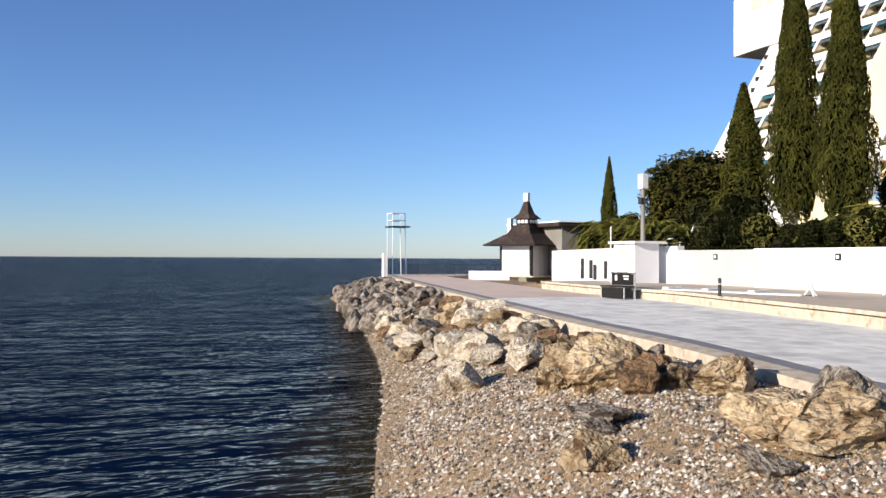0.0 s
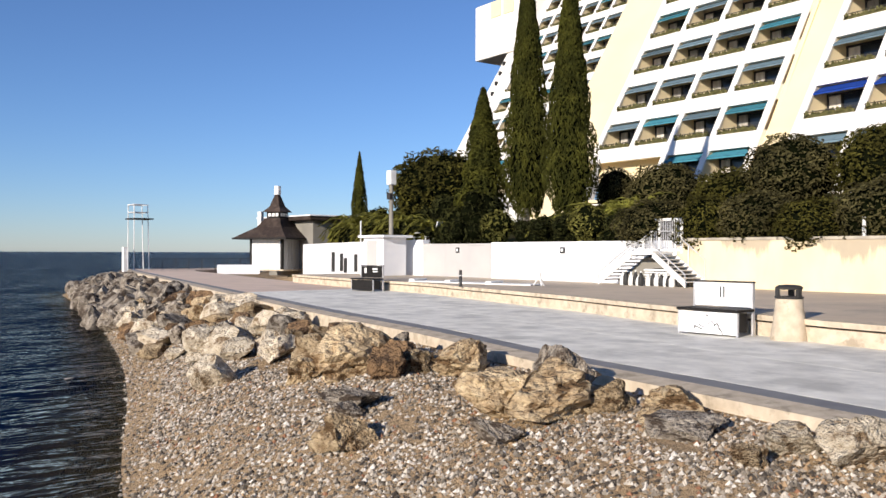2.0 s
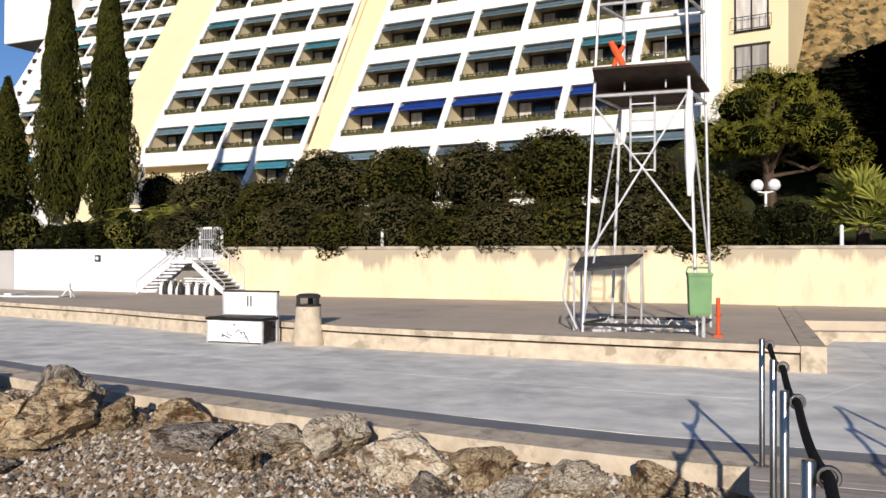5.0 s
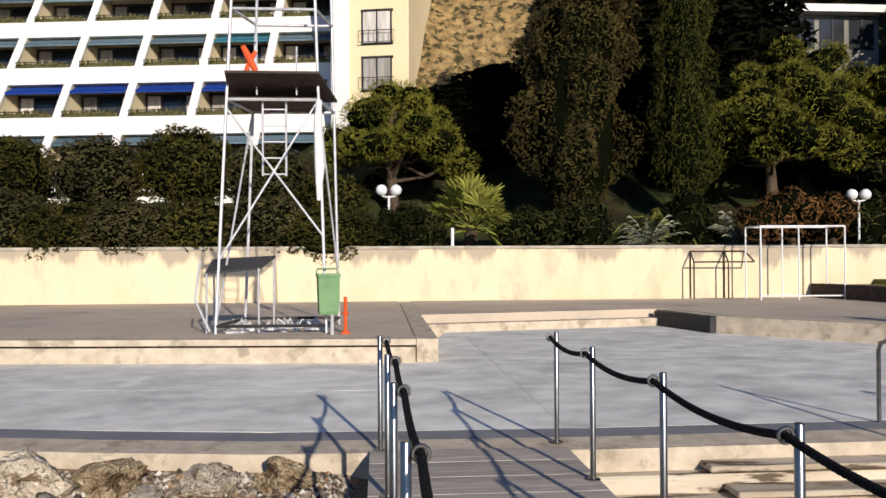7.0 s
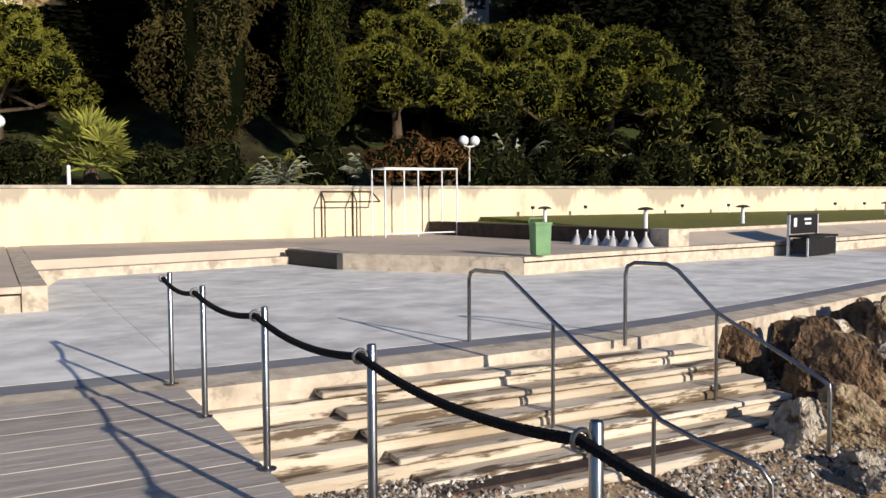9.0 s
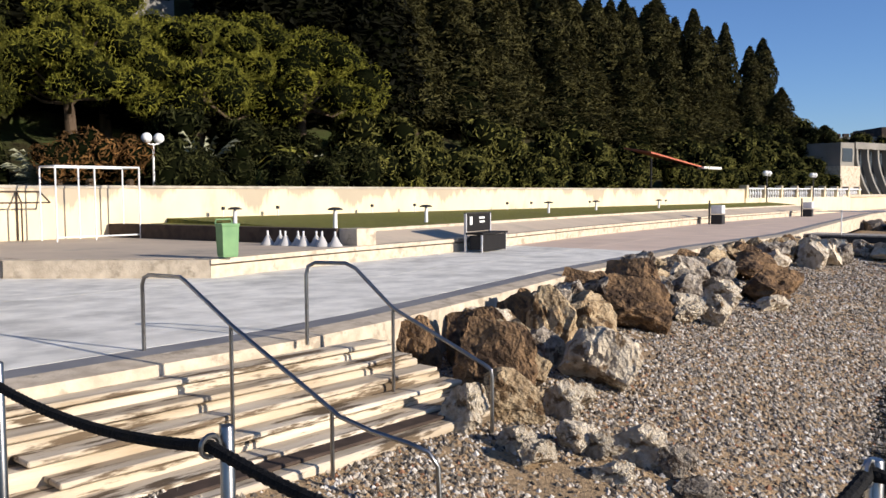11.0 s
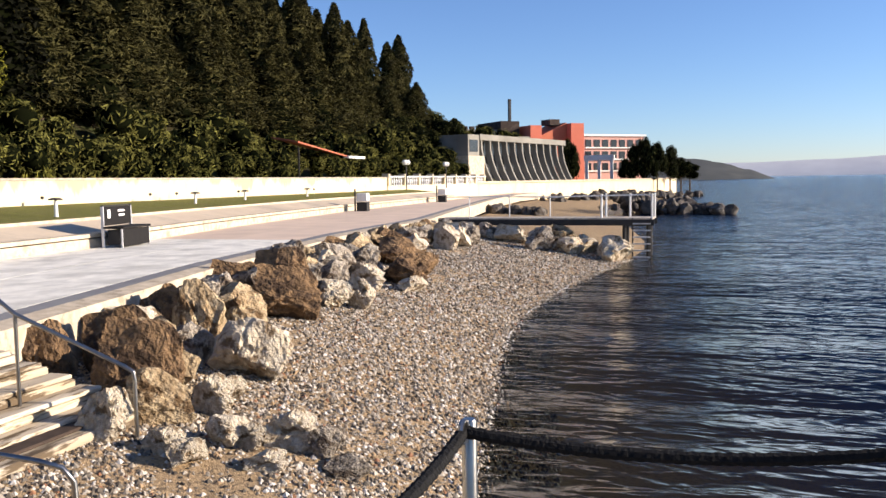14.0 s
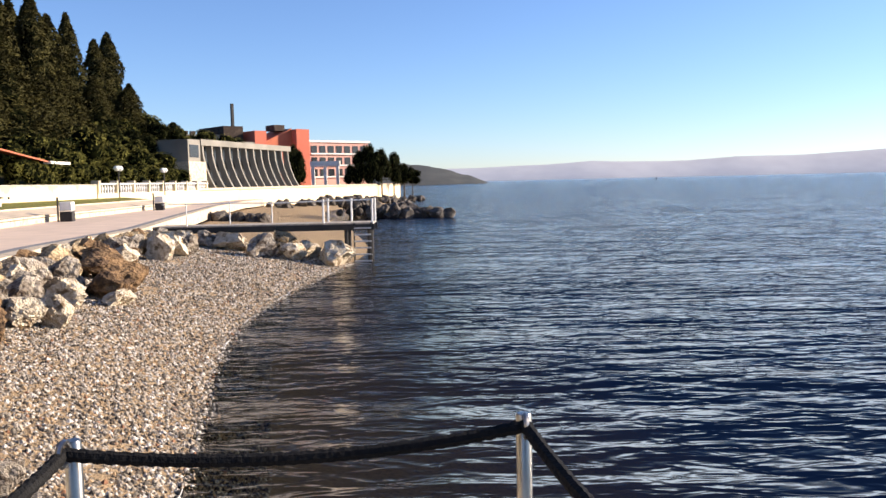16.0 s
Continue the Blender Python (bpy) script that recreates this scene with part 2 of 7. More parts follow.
RUSSET = leaf("russet_shrub_foliage", (0.15, 0.075, 0.025), (0.05, 0.03, 0.012), 0.6)
SHRUB = leaf("shrub_foliage", (0.036, 0.037, 0.011), (0.012, 0.014, 0.005), 0.7)
PALMLEAF = leaf("palm_fronds", (0.165, 0.155, 0.03), (0.06, 0.06, 0.013))
# near-black: the shade inside the foliage is put into this colour
CORE = shade("inner_foliage_painted_shade", (0.006, 0.007, 0.003), (0.003, 0.004, 0.0015), 2, 0.95, spec=0.0)

# ---- mesh tools ----
class Build:
    """Collects vertices and faces for one mesh."""

    def __init__(self):
        self.v, self.f = [], []

    def add(self, vs, fs, m=None):
        k = len(self.v)
        self.v += [tuple(m @ Vector(p)) for p in vs] if m else [tuple(p) for p in vs]
        self.f += [tuple(k + i for i in f) for f in fs]
        return self

    def box(self, x0, y0, z0, x1, y1, z1, b=0.0, m=None):
        if b <= 0:
            vs = [(x, y, z) for x in (x0, x1) for y in (y0, y1) for z in (z0, z1)]
            return self.add(vs, [(0, 1, 3, 2), (4, 6, 7, 5), (0, 4, 5, 1), (2, 3, 7, 6), (0, 2, 6, 4), (1, 5, 7, 3)], m)
        bm = bmesh.new()
        bmesh.ops.create_cube(bm, size=1)
        for p in bm.verts:
            p.co = ((x0 + x1) / 2 + p.co.x * (x1 - x0), (y0 + y1) / 2 + p.co.y * (y1 - y0), (z0 + z1) / 2 + p.co.z * (z1 - z0))
        bmesh.ops.bevel(bm, geom=bm.edges[:], offset=b, segments=1, affect="EDGES")
        self.take(bm, m)
        return self

    def take(self, bm, m=None):
        bm.verts.ensure_lookup_table()
        self.add([p.co.copy() for p in bm.verts], [[p.index for p in f.verts] for f in bm.faces], m)
        bm.free()
        return self

    def tube(self, pts, r, n=8, caps=True, m=None):
        pts = [Vector(p) for p in pts]
        rs = r if isinstance(r, (list, tuple)) else [r] * len(pts)
        vs, fs = [], []
        side = None
        for i, p in enumerate(pts):
            d = (pts[min(i + 1, len(pts) - 1)] - pts[max(i - 1, 0)]).normalized()
            if side is None:
                side = d.orthogonal().normalized()
            side = (side - d * side.dot(d)).normalized()
            up = d.cross(side)
            vs += [p + rs[i] * (side * math.cos(6.28319 * k / n) + up * math.sin(6.28319 * k / n)) for k in range(n)]
        for i in range(len(pts) - 1):
            fs += [(i * n + k, i * n + (k + 1) % n, (i + 1) * n + (k + 1) % n, (i + 1) * n + k) for k in range(n)]
        if caps:
            fs += [tuple(range(n - 1, -1, -1)), tuple(range((len(pts) - 1) * n, len(pts) * n))]
        return self.add(vs, fs, m)

    def lathe(self, prof, n=16, m=None):
        vs = [(r * math.cos(6.28319 * k / n), r * math.sin(6.28319 * k / n), z) for r, z in prof for k in range(n)]
        fs = [(i * n + k, i * n + (k + 1) % n, (i + 1) * n + (k + 1) % n, (i + 1) * n + k) for i in range(len(prof) - 1) for k in range(n)]
        fs += [tuple(range(n - 1, -1, -1)), tuple(range((len(prof) - 1) * n, len(prof) * n))]
        return self.add(vs, fs, m)

    def prism(self, poly, z0, z1, m=None):
        """poly: corners (x, y), counter-clockwise from above."""
        n = len(poly)
        vs = [(x, y, z0) for x, y in poly] + [(x, y, z1) for x, y in poly]
        fs = [tuple(range(n - 1, -1, -1)), tuple(range(n, 2 * n))] + [(i, (i + 1) % n, n + (i + 1) % n, n + i) for i in range(n)]
        return self.add(vs, fs, m)

    def ring(self, c, r, t, axis="y", n=14, k=6, m=None):
        vs, fs = [], []
        for i in range(n):
            a = 6.28319 * i / n
            for j in range(k):
                q = 6.28319 * j / k
                u, w = (r + t * math.cos(q)) * math.cos(a), (r + t * math.cos(q)) * math.sin(a)
                s = t * math.sin(q)
                p = {"y": (u, s, w), "x": (s, u, w), "z": (u, w, s)}[axis]
                vs.append((c[0] + p[0], c[1] + p[1], c[2] + p[2]))
                fs.append((i * k + j, i * k + (j + 1) % k, ((i + 1) % n) * k + (j + 1) % k, ((i + 1) % n) * k + j))
        return self.add(vs, fs, m)

    def mesh(self, name, mat, smooth=False):
        me = bpy.data.meshes.new(name)
        me.from_pydata(self.v, [], self.f)
        me.materials.append(mat)
        if smooth:
            for p in me.polygons:
                p.use_smooth = True
            me.set_sharp_from_angle(angle=radians(40))
        me.update()
        return me


def part(name, b, mat, parent=None, label="", smooth=False, at=None):
    me = b if isinstance(b, bpy.types.Mesh) else b.mesh(name, mat, smooth)
    ob = new(name, me)
    ob.parent = parent
    if at is not None:
        ob.matrix_basis = at
    return tagged(ob, label)


def base(name, m=None, label="", category="", group="", kind=""):
    ob = new(name)
    ob.empty_display_size = 0.2
    if m is not None:
        ob.matrix_basis = m
    return tagged(ob, label, category, group, kind)


def lerp(y, table):
    ys, xs = zip(*sorted(table))
    return float(np.interp(y, ys, xs))

# ---- the lie of the land: x inland, y along the shore, z up; promenade at 0 ----
SEA = -1.6
EDGE = [(-160, 12), (-125, 14), (-105, 20), (-90, 20), (-70, 17.5), (-50, 14), (-35, 11.2), (-25, 10.5), (-15.6, 9.0), (-12, 8.1), (-9.6, 7.55), (-7.5, 7.1), (-2.2, 6.95), (0.5, 7.05), (2.5, 7.35),
        (4.8, 7.85), (8.1, 8.5), (12, 9.7), (17.5, 10.9), (36, 15.7), (62, 22.6), (70, 25), (76, 31), (84, 46), (100, 80), (160, 170)]
FOOT = [(-160, 26), (-100, 22.8), (-67, 20.8), (-44, 19.2), (-29.4, 17.1), (-22, 15.6), (-18.7, 15.1), (-15.2, 14.78), (-13.2, 14.5), (-10.3, 14.0), (-9.3, 13.8), (-1.1, 12.95), (4.5, 13.4), (6.1, 13.6),
        (11.4, 15.3), (14, 16.3), (19.4, 17.8), (23, 18.9), (31, 20.0), (36, 21), (62, 27), (90, 60), (160, 180)]
WATER = [(-160, 5), (-130, 7), (-100, 13), (-75, 9), (-60, 5.5), (-42, 2.6), (-35, 2.7), (-26, 3.8), (-20, 4.0), (-14.2, 3.05), (-10, 2.0), (-5, 1.3), (0, 1.7), (6, 2.6), (10.7, 3.7), (15.7, 5.76), (22.8, 8.2),
         (37, 12.2), (50, 15.3), (64, 18.2), (70, 22), (76, 28), (84, 43), (100, 76), (160, 165)]
TOPZ = [(-60, -0.9), (-35, -0.7), (-15, -0.60), (-9, -0.70), (-3, -0.70), (-1.5, -0.4), (0, -0.16), (8, -0.14), (14, -0.22), (20, -0.45), (60, -0.8)]
WALLLINE = [(-70, 25.2), (-30, 25.0), (-10, 24.8), (0, 24.5), (8, 24.3), (14, 24.3), (20.5, 24.7), (29, 25.2), (33, 25.0), (45, 29.5), (58, 34.5), (70, 40), (100, 95), (160, 190)]
HILL = [(-160, (3, 8, 12, 14)), (-90, (4, 9, 15, 18)), (-40, (4, 10, 20, 26)), (-14, (3.2, 8, 24, 30)), (-1, (3.0, 7.5, 22, 28)), (6, (2.6, 4.2, 6.5, 10)), (40, (2.6, 4.2, 6.5, 9)), (70, (2.2, 3, 4, 5)), (160, (2, 2.5, 3, 4))]


SHORE_Y = np.arange(-162, 163, 1.0)
SHORE_X = np.array([sum(lerp(q + d, WATER) for d in (-3.0, -1.5, 0.0, 1.5, 3.0)) / 5 for q in SHORE_Y])


def shore(y):
    """The waterline, rounded off between its stations."""
    return float(np.interp(y, SHORE_Y, SHORE_X))


def heave(x, y, z):
    """Low swells of the shingle, dying out at the waterline."""
    return (0.06 * noise.noise((x * 0.9, y * 0.9, 3)) + 0.12 * noise.noise((x * 0.25, y * 0.25, 7))) * min(1.0, abs(z - SEA) / 0.45)


def profile(y):
    xe, xw, zt = lerp(y, EDGE), shore(y), lerp(y, TOPZ)
    h = [lerp(y, [(a, b[i]) for a, b in HILL]) for i in range(4)]
    k = lerp(y, [(-4, 1.0), (4, 2.6)])       # the bed falls away faster north of the pier
    wall = lerp(y, WALLLINE) + 0.33
    return [(-4000, -30), (-300, -14), (xw - 40, -6), (xw - 14, SEA - 1.6 * k), (xw - 6, SEA - 0.65 * k), (xw - 2, SEA - 0.25 * k), (xw, SEA), (xw + 0.35 * (xe - xw), SEA + 0.50 * (zt - SEA)), (xw + 0.7 * (xe - xw), SEA + 0.84 * (zt - SEA)),
            (xe + 0.05, zt), (xe + 0.4, zt - 0.25), (wall - 0.12, -0.6), (wall + 0.02, 1.70), (wall + 3, 1.95), (wall + 9, h[0]), (wall + 18, h[1]), (wall + 30, h[2]), (wall + 60, h[3]), (wall + 400, h[3] + 8), (4000, 30)]


def land_height(x, y):
    p = profile(y)
    return float(np.interp(x, [a for a, _ in p], [b for _, b in p]))


GROUND_ROWS = []


def surface(x, y):
    """Height of the ground sheet as meshed; x and y are arrays."""
    z = np.zeros(len(x))
    ys = np.array([r[0] for r in GROUND_ROWS])
    j = np.clip(np.searchsorted(ys, y) - 1, 0, len(ys) - 2)
    for k in np.unique(j):
        m = j == k
        (ya, xa, za), (yb, xb, zb) = GROUND_ROWS[k], GROUND_ROWS[k + 1]
        f = (y[m] - ya) / (yb - ya)
        z[m] = np.interp(x[m], xa, za) * (1 - f) + np.interp(x[m], xb, zb) * f
    return z


def make_ground():
    ys = [-4000, -1500, -600, -300] + list(np.arange(-160, -40, 4.0)) + list(np.arange(-40, 64, 1.0)) + list(np.arange(64, 162, 6.0)) + [300, 600, 1500, 4000]
    b, rows = Build(), []
    for y in ys:
        yy = min(max(y, -160), 160)
        shift = 1.2 * (y - yy) if y > 160 else 0.5 * (yy - y)
        p = [(x + (shift if -4000 < x < 4000 else 0), z) for x, z in profile(yy)]
        rows.append((y, p))
    # a fixed number of columns, resampled from each station's profile
    segs = [1, 1, 4, 3, 3, 3, 4, 5, 5, 2, 4, 1, 3, 4, 5, 6, 6, 2, 1]
    cols = None
    for y, p in rows:
        line = []
        for ((x0, z0), (x1, z1)), k in zip(zip(p, p[1:]), segs):
            line += [(x0 + (x1 - x0) * i / k, z0 + (z1 - z0) * i / k) for i in range(k)]
        line.append(p[-1])
        cols = len(line)
        for i, (x, z) in enumerate(line):
            w = 0.0
            if -60 < y < 70 and 5 < i < 26 and z < 0:
                w = heave(x, y, z)
            if x > 30 and abs(y) < 170:
                w = 0.7 * noise.noise((x * 0.12, y * 0.12, 1)) + 0.25 * noise.noise((x * 0.5, y * 0.5, 2)) + (1.1 * noise.noise((x * 0.4, y * 0.4, 5)) if z > 9 else 0)
            b.v.append((x, y, z + w))
    for j in range(len(rows) - 1):
        for i in range(cols - 1):
            a = j * cols + i
            b.f.append((a, a + 1, a + cols + 1, a + cols))
    for j, (y, p) in enumerate(rows):
        line = b.v[j * cols:(j + 1) * cols]
        GROUND_ROWS.append((y, [q[0] for q in line], [q[2] for q in line]))
    me = b.mesh("ground", BEACH)
    me.materials.append(SOIL)
    me.materials.append(CLIFF)
    for q in me.polygons:
        q.use_smooth = True
        if q.center.x > (lerp(q.center.y, WALLLINE) if abs(q.center.y) < 160 else 60):
            q.material_index = 2 if -13 < q.center.y < -1 and q.center.z > 9 else 1
    return tagged(new("ground", me), "pebble beach and wooded hillside ground sheet", "ground", kind="structure")


make_ground()


def make_water():
    """One sheet to the horizon; a depth value on each vertex drives how much of the bed shows."""
    xs = list(np.concatenate([[-4000, -1500, -600, -250, -120, -60], np.arange(-30, 30, 0.8), [40, 70, 4000]]))
    ys = list(np.concatenate([[-4000, -1500, -600, -300], np.arange(-160, 161, 2.0), [300, 600, 1500, 4000]]))
    b = Build()
    dep = []
    for y in ys:
        for x in xs:
            b.v.append((x, y, SEA))
            dep.append(max(0.0, SEA - land_height(x, min(max(y, -160), 160))))
    n = len(xs)
    b.f = [(j * n + i, j * n + i + 1, (j + 1) * n + i + 1, (j + 1) * n + i) for j in range(len(ys) - 1) for i in range(n - 1)]
    m = bpy.data.materials.new("sea_water")
    m.use_nodes = True
    nn, l = m.node_tree.nodes, m.node_tree.links
    nn.remove(nn["Principled BSDF"])
    co = nn.new("ShaderNodeTexCoord")
    mp = nn.new("ShaderNodeMapping")
    mp.inputs["Rotation"].default_value = (0, 0, radians(-20))
    mp.inputs["Scale"].default_value = (0.42, 1.0, 1.0)
    l.new(co.outputs["Object"], mp.inputs[0])
    heights = []
    for s, d, k in ((0.10, 1.0, 4.5), (0.33, 1.5, 3.2), (1.15, 2.0, 1.7), (3.6, 2.0, 0.42)):
        t = nn.new("ShaderNodeTexNoise")
        t.inputs["Scale"].default_value, t.inputs["Detail"].default_value, t.inputs["Distortion"].default_value = s, d, 0.6
        l.new(mp.outputs[0], t.inputs[0])
        q = nn.new("ShaderNodeMath")
        q.operation, q.inputs[1].default_value = "MULTIPLY", k
        l.new(t.outputs[0], q.inputs[0])
        heights.append(q.outputs[0])
    total = heights[0]
    for q in heights[1:3]:
        s2 = nn.new("ShaderNodeMath")
        l.new(total, s2.inputs[0]), l.new(q, s2.inputs[1])
        total = s2.outputs[0]
    bp = nn.new("ShaderNodeBump")
    bp.inputs["Strength"].default_value, bp.inputs["Distance"].default_value = 1.0, 1.0
    xyz = nn.new("ShaderNodeSeparateXYZ")       # breeze ruffles the open water north of the pier, the bay to the south lies calmer
    l.new(co.outputs["Object"], xyz.inputs[0])
    calm = nn.new("ShaderNodeMapRange")
    calm.inputs[1].default_value, calm.inputs[2].default_value, calm.inputs[3].default_value, calm.inputs[4].default_value = -12.0, 6.0, 0.16, 0.30
    l.new(xyz.outputs[1], calm.inputs[0])
    chop = nn.new("ShaderNodeMath")
    chop.operation = "MULTIPLY"
    l.new(s2.outputs[0], chop.inputs[0]), l.new(calm.outputs[0], chop.inputs[1])
    fine = nn.new("ShaderNodeMath")         # small ripples everywhere
    fine.operation, fine.inputs[1].default_value = "MULTIPLY_ADD", 0.24
    l.new(heights[3], fine.inputs[0]), l.new(chop.outputs[0], fine.inputs[2])
    l.new(fine.outputs[0], bp.inputs["Height"])
    at = nn.new("ShaderNodeAttribute")
    at.attribute_name = "depth"
    mr = nn.new("ShaderNodeMapRange")
    mr.inputs[1].default_value, mr.inputs[2].default_value, mr.inputs[3].default_value, mr.inputs[4].default_value = 0.0, 0.7, 0.0, 1.0
    l.new(at.outputs["Fac"], mr.inputs[0])
    deep, clear, under, gl, fr, top = (nn.new(s) for s in ("ShaderNodeBsdfDiffuse", "ShaderNodeBsdfTransparent", "ShaderNodeMixShader", "ShaderNodeBsdfGlossy", "ShaderNodeFresnel", "ShaderNodeMixShader"))
    deep.inputs[0].default_value = (0.0024, 0.0082, 0.026, 1)
    clear.inputs[0].default_value = (0.080, 0.098, 0.108, 1)
    gl.inputs["Roughness"].default_value = 0.11
    gl.inputs["Color"].default_value = (1, 1, 1, 1)
    fr.inputs[0].default_value = 1.33
    l.new(bp.outputs[0], gl.inputs["Normal"]), l.new(bp.outputs[0], fr.inputs["Normal"])
    l.new(mr.outputs[0], under.inputs[0]), l.new(clear.outputs[0], under.inputs[1]), l.new(deep.outputs[0], under.inputs[2])
    damp = nn.new("ShaderNodeMath")        # raised power keeps the reflection mostly for low angles
    damp.operation, damp.inputs[1].default_value = "POWER", 3.2
    l.new(fr.outputs[0], damp.inputs[0])
    # brightness set through the reflection strength: strong in the south, weak in the north
    sheen_by_y = nn.new("ShaderNodeMapRange")
    sheen_by_y.inputs[1].default_value, sheen_by_y.inputs[2].default_value, sheen_by_y.inputs[3].default_value, sheen_by_y.inputs[4].default_value = -12.0, 6.0, 3.6, 0.95
    l.new(xyz.outputs[1], sheen_by_y.inputs[0])
    sheen = nn.new("ShaderNodeMath")
    sheen.operation = "MULTIPLY"
    sheen_noise = nn.new("ShaderNodeTexNoise")     # light and dark wavelet streaks put into the reflection strength
    sheen_noise.inputs["Scale"].default_value, sheen_noise.inputs["Detail"].default_value, sheen_noise.inputs["Roughness"].default_value = 0.42, 3.0, 0.62
    l.new(mp.outputs[0], sheen_noise.inputs[0])
    sheen_streaks = nn.new("ShaderNodeMapRange")
    sheen_streaks.inputs[1].default_value, sheen_streaks.inputs[2].default_value, sheen_streaks.inputs[3].default_value, sheen_streaks.inputs[4].default_value = 0.34, 0.68, 0.60, 1.40
    l.new(sheen_noise.outputs[0], sheen_streaks.inputs[0])
    sheen_scale = nn.new("ShaderNodeMath")
    sheen_scale.operation = "MULTIPLY"
    l.new(sheen_by_y.outputs[0], sheen_scale.inputs[0]), l.new(sheen_streaks.outputs[0], sheen_scale.inputs[1])
    l.new(damp.outputs[0], sheen.inputs[0]), l.new(sheen_scale.outputs[0], sheen.inputs[1])
    l.new(sheen.outputs[0], top.inputs[0]), l.new(under.outputs[0], top.inputs[1]), l.new(gl.outputs[0], top.inputs[2])
    l.new(top.outputs[0], nn["Material Output"].inputs[0])
    me = b.mesh("water", m)
    me.attributes.new("depth", "FLOAT", "POINT").data.foreach_set("value", dep)
    sea = new("water", me)
    sea.visible_shadow = False      # daylight reaches the bed
    return tagged(sea, "dark blue rippled sea, clear over pebbles inshore", "sea", kind="structure")


make_water()


# ---- promenade: lip, dark band, paving panels ----
def strip(name, y0, y1, step, xa, xb, za, zb, mat, thick=0.5, parent=None, label=""):
    """A slab between two lines x = xa(y) and x = xb(y), with sides."""
    ys = list(np.arange(y0, y1, step)) + [y1]
    b = Build()
    for y in ys:
        a, c = xa(y), xb(y)
        b.v += [(a, y, za), (c, y, zb), (c, y, zb - thick), (a, y, za - thick)]
    for j in range(len(ys) - 1):
        k, q = 4 * j, 4 * j + 4
        b.f += [(k, k + 1, q + 1, q), (k + 1, k + 2, q + 2, q + 1), (k + 2, k + 3, q + 3, q + 2), (k + 3, k, q, q + 3)]
    b.f += [(3, 2, 1, 0), (len(b.v) - 4, len(b.v) - 3, len(b.v) - 2, len(b.v) - 1)]
    return part(name, b, mat, parent, label)


edge = lambda y: lerp(y, EDGE)
foot = lambda y: lerp(y, FOOT)
promenade = base("promenade", None, "light grey concrete seaside promenade with a dark edge band", "promenade", kind="structure")
strip("kerb", -100, 70, 1.5, edge, lambda y: edge(y) + 0.42, -0.02, 0.0, KERB, 0.75, promenade, "pale worn concrete edge")
strip("band", -100, 70, 1.5, lambda y: edge(y) + 0.42, lambda y: edge(y) + 0.80, 0.0, 0.0, BAND, 0.5, promenade, "dark grey edge band")
joints = [-100, -85, -70, -58, -49, -41, -34, -28, -22.5, -17.5, -12.5, -7.4, -2.3, 2.8, 7.9, 13, 18, 23, 28, 33, 38, 44, 51, 60, 70]


def panel(y0, y1, mat):
    inner = lambda y: max(foot(y), 19.6 if -10.4 < y < -1.0 else 0) + 0.25
    strip("paving_panel", y0 + 0.003, y1 - 0.003, 1.3, lambda y: edge(y) + 0.812, lambda y: edge(y) + 0.812 + 0.45 * (inner(y) - edge(y) - 0.8) - 0.006, 0.0, 0.0, mat, 0.3, promenade)
    strip("paving_panel", y0 + 0.003, y1 - 0.003, 1.3, lambda y: edge(y) + 0.812 + 0.45 * (inner(y) - edge(y) - 0.8) + 0.006, inner, 0.0, 0.0, mat, 0.3, promenade)


for y0, y1 in zip(joints, joints[1:]):
    panel(y0, y1, PINK if (y1 < -20 or y0 > 27) else CONCRETE)
strip("bedding", -100, 70, 2, lambda y: edge(y) + 0.6, lambda y: foot(y) + 0.1, -0.012, -0.012, BAND, 0.3, promenade)

# ---- terrace one step up ----
STEPH = 0.37
terrace = base("terrace", None, "tan screed terrace behind a low concrete step", "terrace", kind="structure")
WALLX = lambda y: lerp(y, WALLLINE)


def terrace_run(y0, y1, cap):
    strip("step_riser", y0, y1, 1.5, foot, lambda y: foot(y) + 0.35, STEPH - 0.13, STEPH - 0.13, KERB, 0.5, terrace)
    strip("step_cap", y0 - 0.01, y1 + 0.01, 1.5, lambda y: foot(y) - 0.03, lambda y: foot(y) + 0.38, STEPH, STEPH, KERB, 0.095, terrace, cap)
    strip("screed", y0, y1, 1.5, lambda y: foot(y) + 0.383, lambda y: WALLX(y) - 0.01, STEPH - 0.004, STEPH - 0.004, TERRACE, 0.4, terrace)


terrace_run(-1.1, 36, "pale worn capping slab")
terrace_run(-70, -10.3, "pale worn capping slab")

# ---- bay between the two terrace runs ----
def flat(name, poly, z0, z1, mat, parent, label=""):
    return part(name, Build().prism(poly, z0, z1), mat, parent, label)


flat("low_step", [(18.05, -1.46), (18.45, -1.46), (19.75, -7.2), (19.35, -7.2)][::-1], -0.3, 0.18, KERB, terrace)
flat("screed", [(18.46, -1.46), (24.5, -1.46), (24.5, -10.29), (19.77, -10.29), (19.77, -7.2)][::-1], -0.3, STEPH - 0.002, TERRACE, terrace)
flat("step_riser", [(13.0, -1.455), (24.3, -1.455), (24.3, -1.12), (13.0, -1.12)], -0.3, STEPH - 0.006, KERB, terrace)
flat("side_ledge", [(14.0, -10.29), (14.55, -10.29), (17.3, -8.0), (19.76, -7.55), (19.76, -7.2), (17.2, -7.63)], -0.3, STEPH - 0.01, KERB, terrace, "weathered concrete ledge")
flat("screed", [(14.56, -10.29), (19.76, -10.29), (19.76, -7.56), (17.3, -8.01)], -0.3, STEPH - 0.002, TERRACE, terrace)
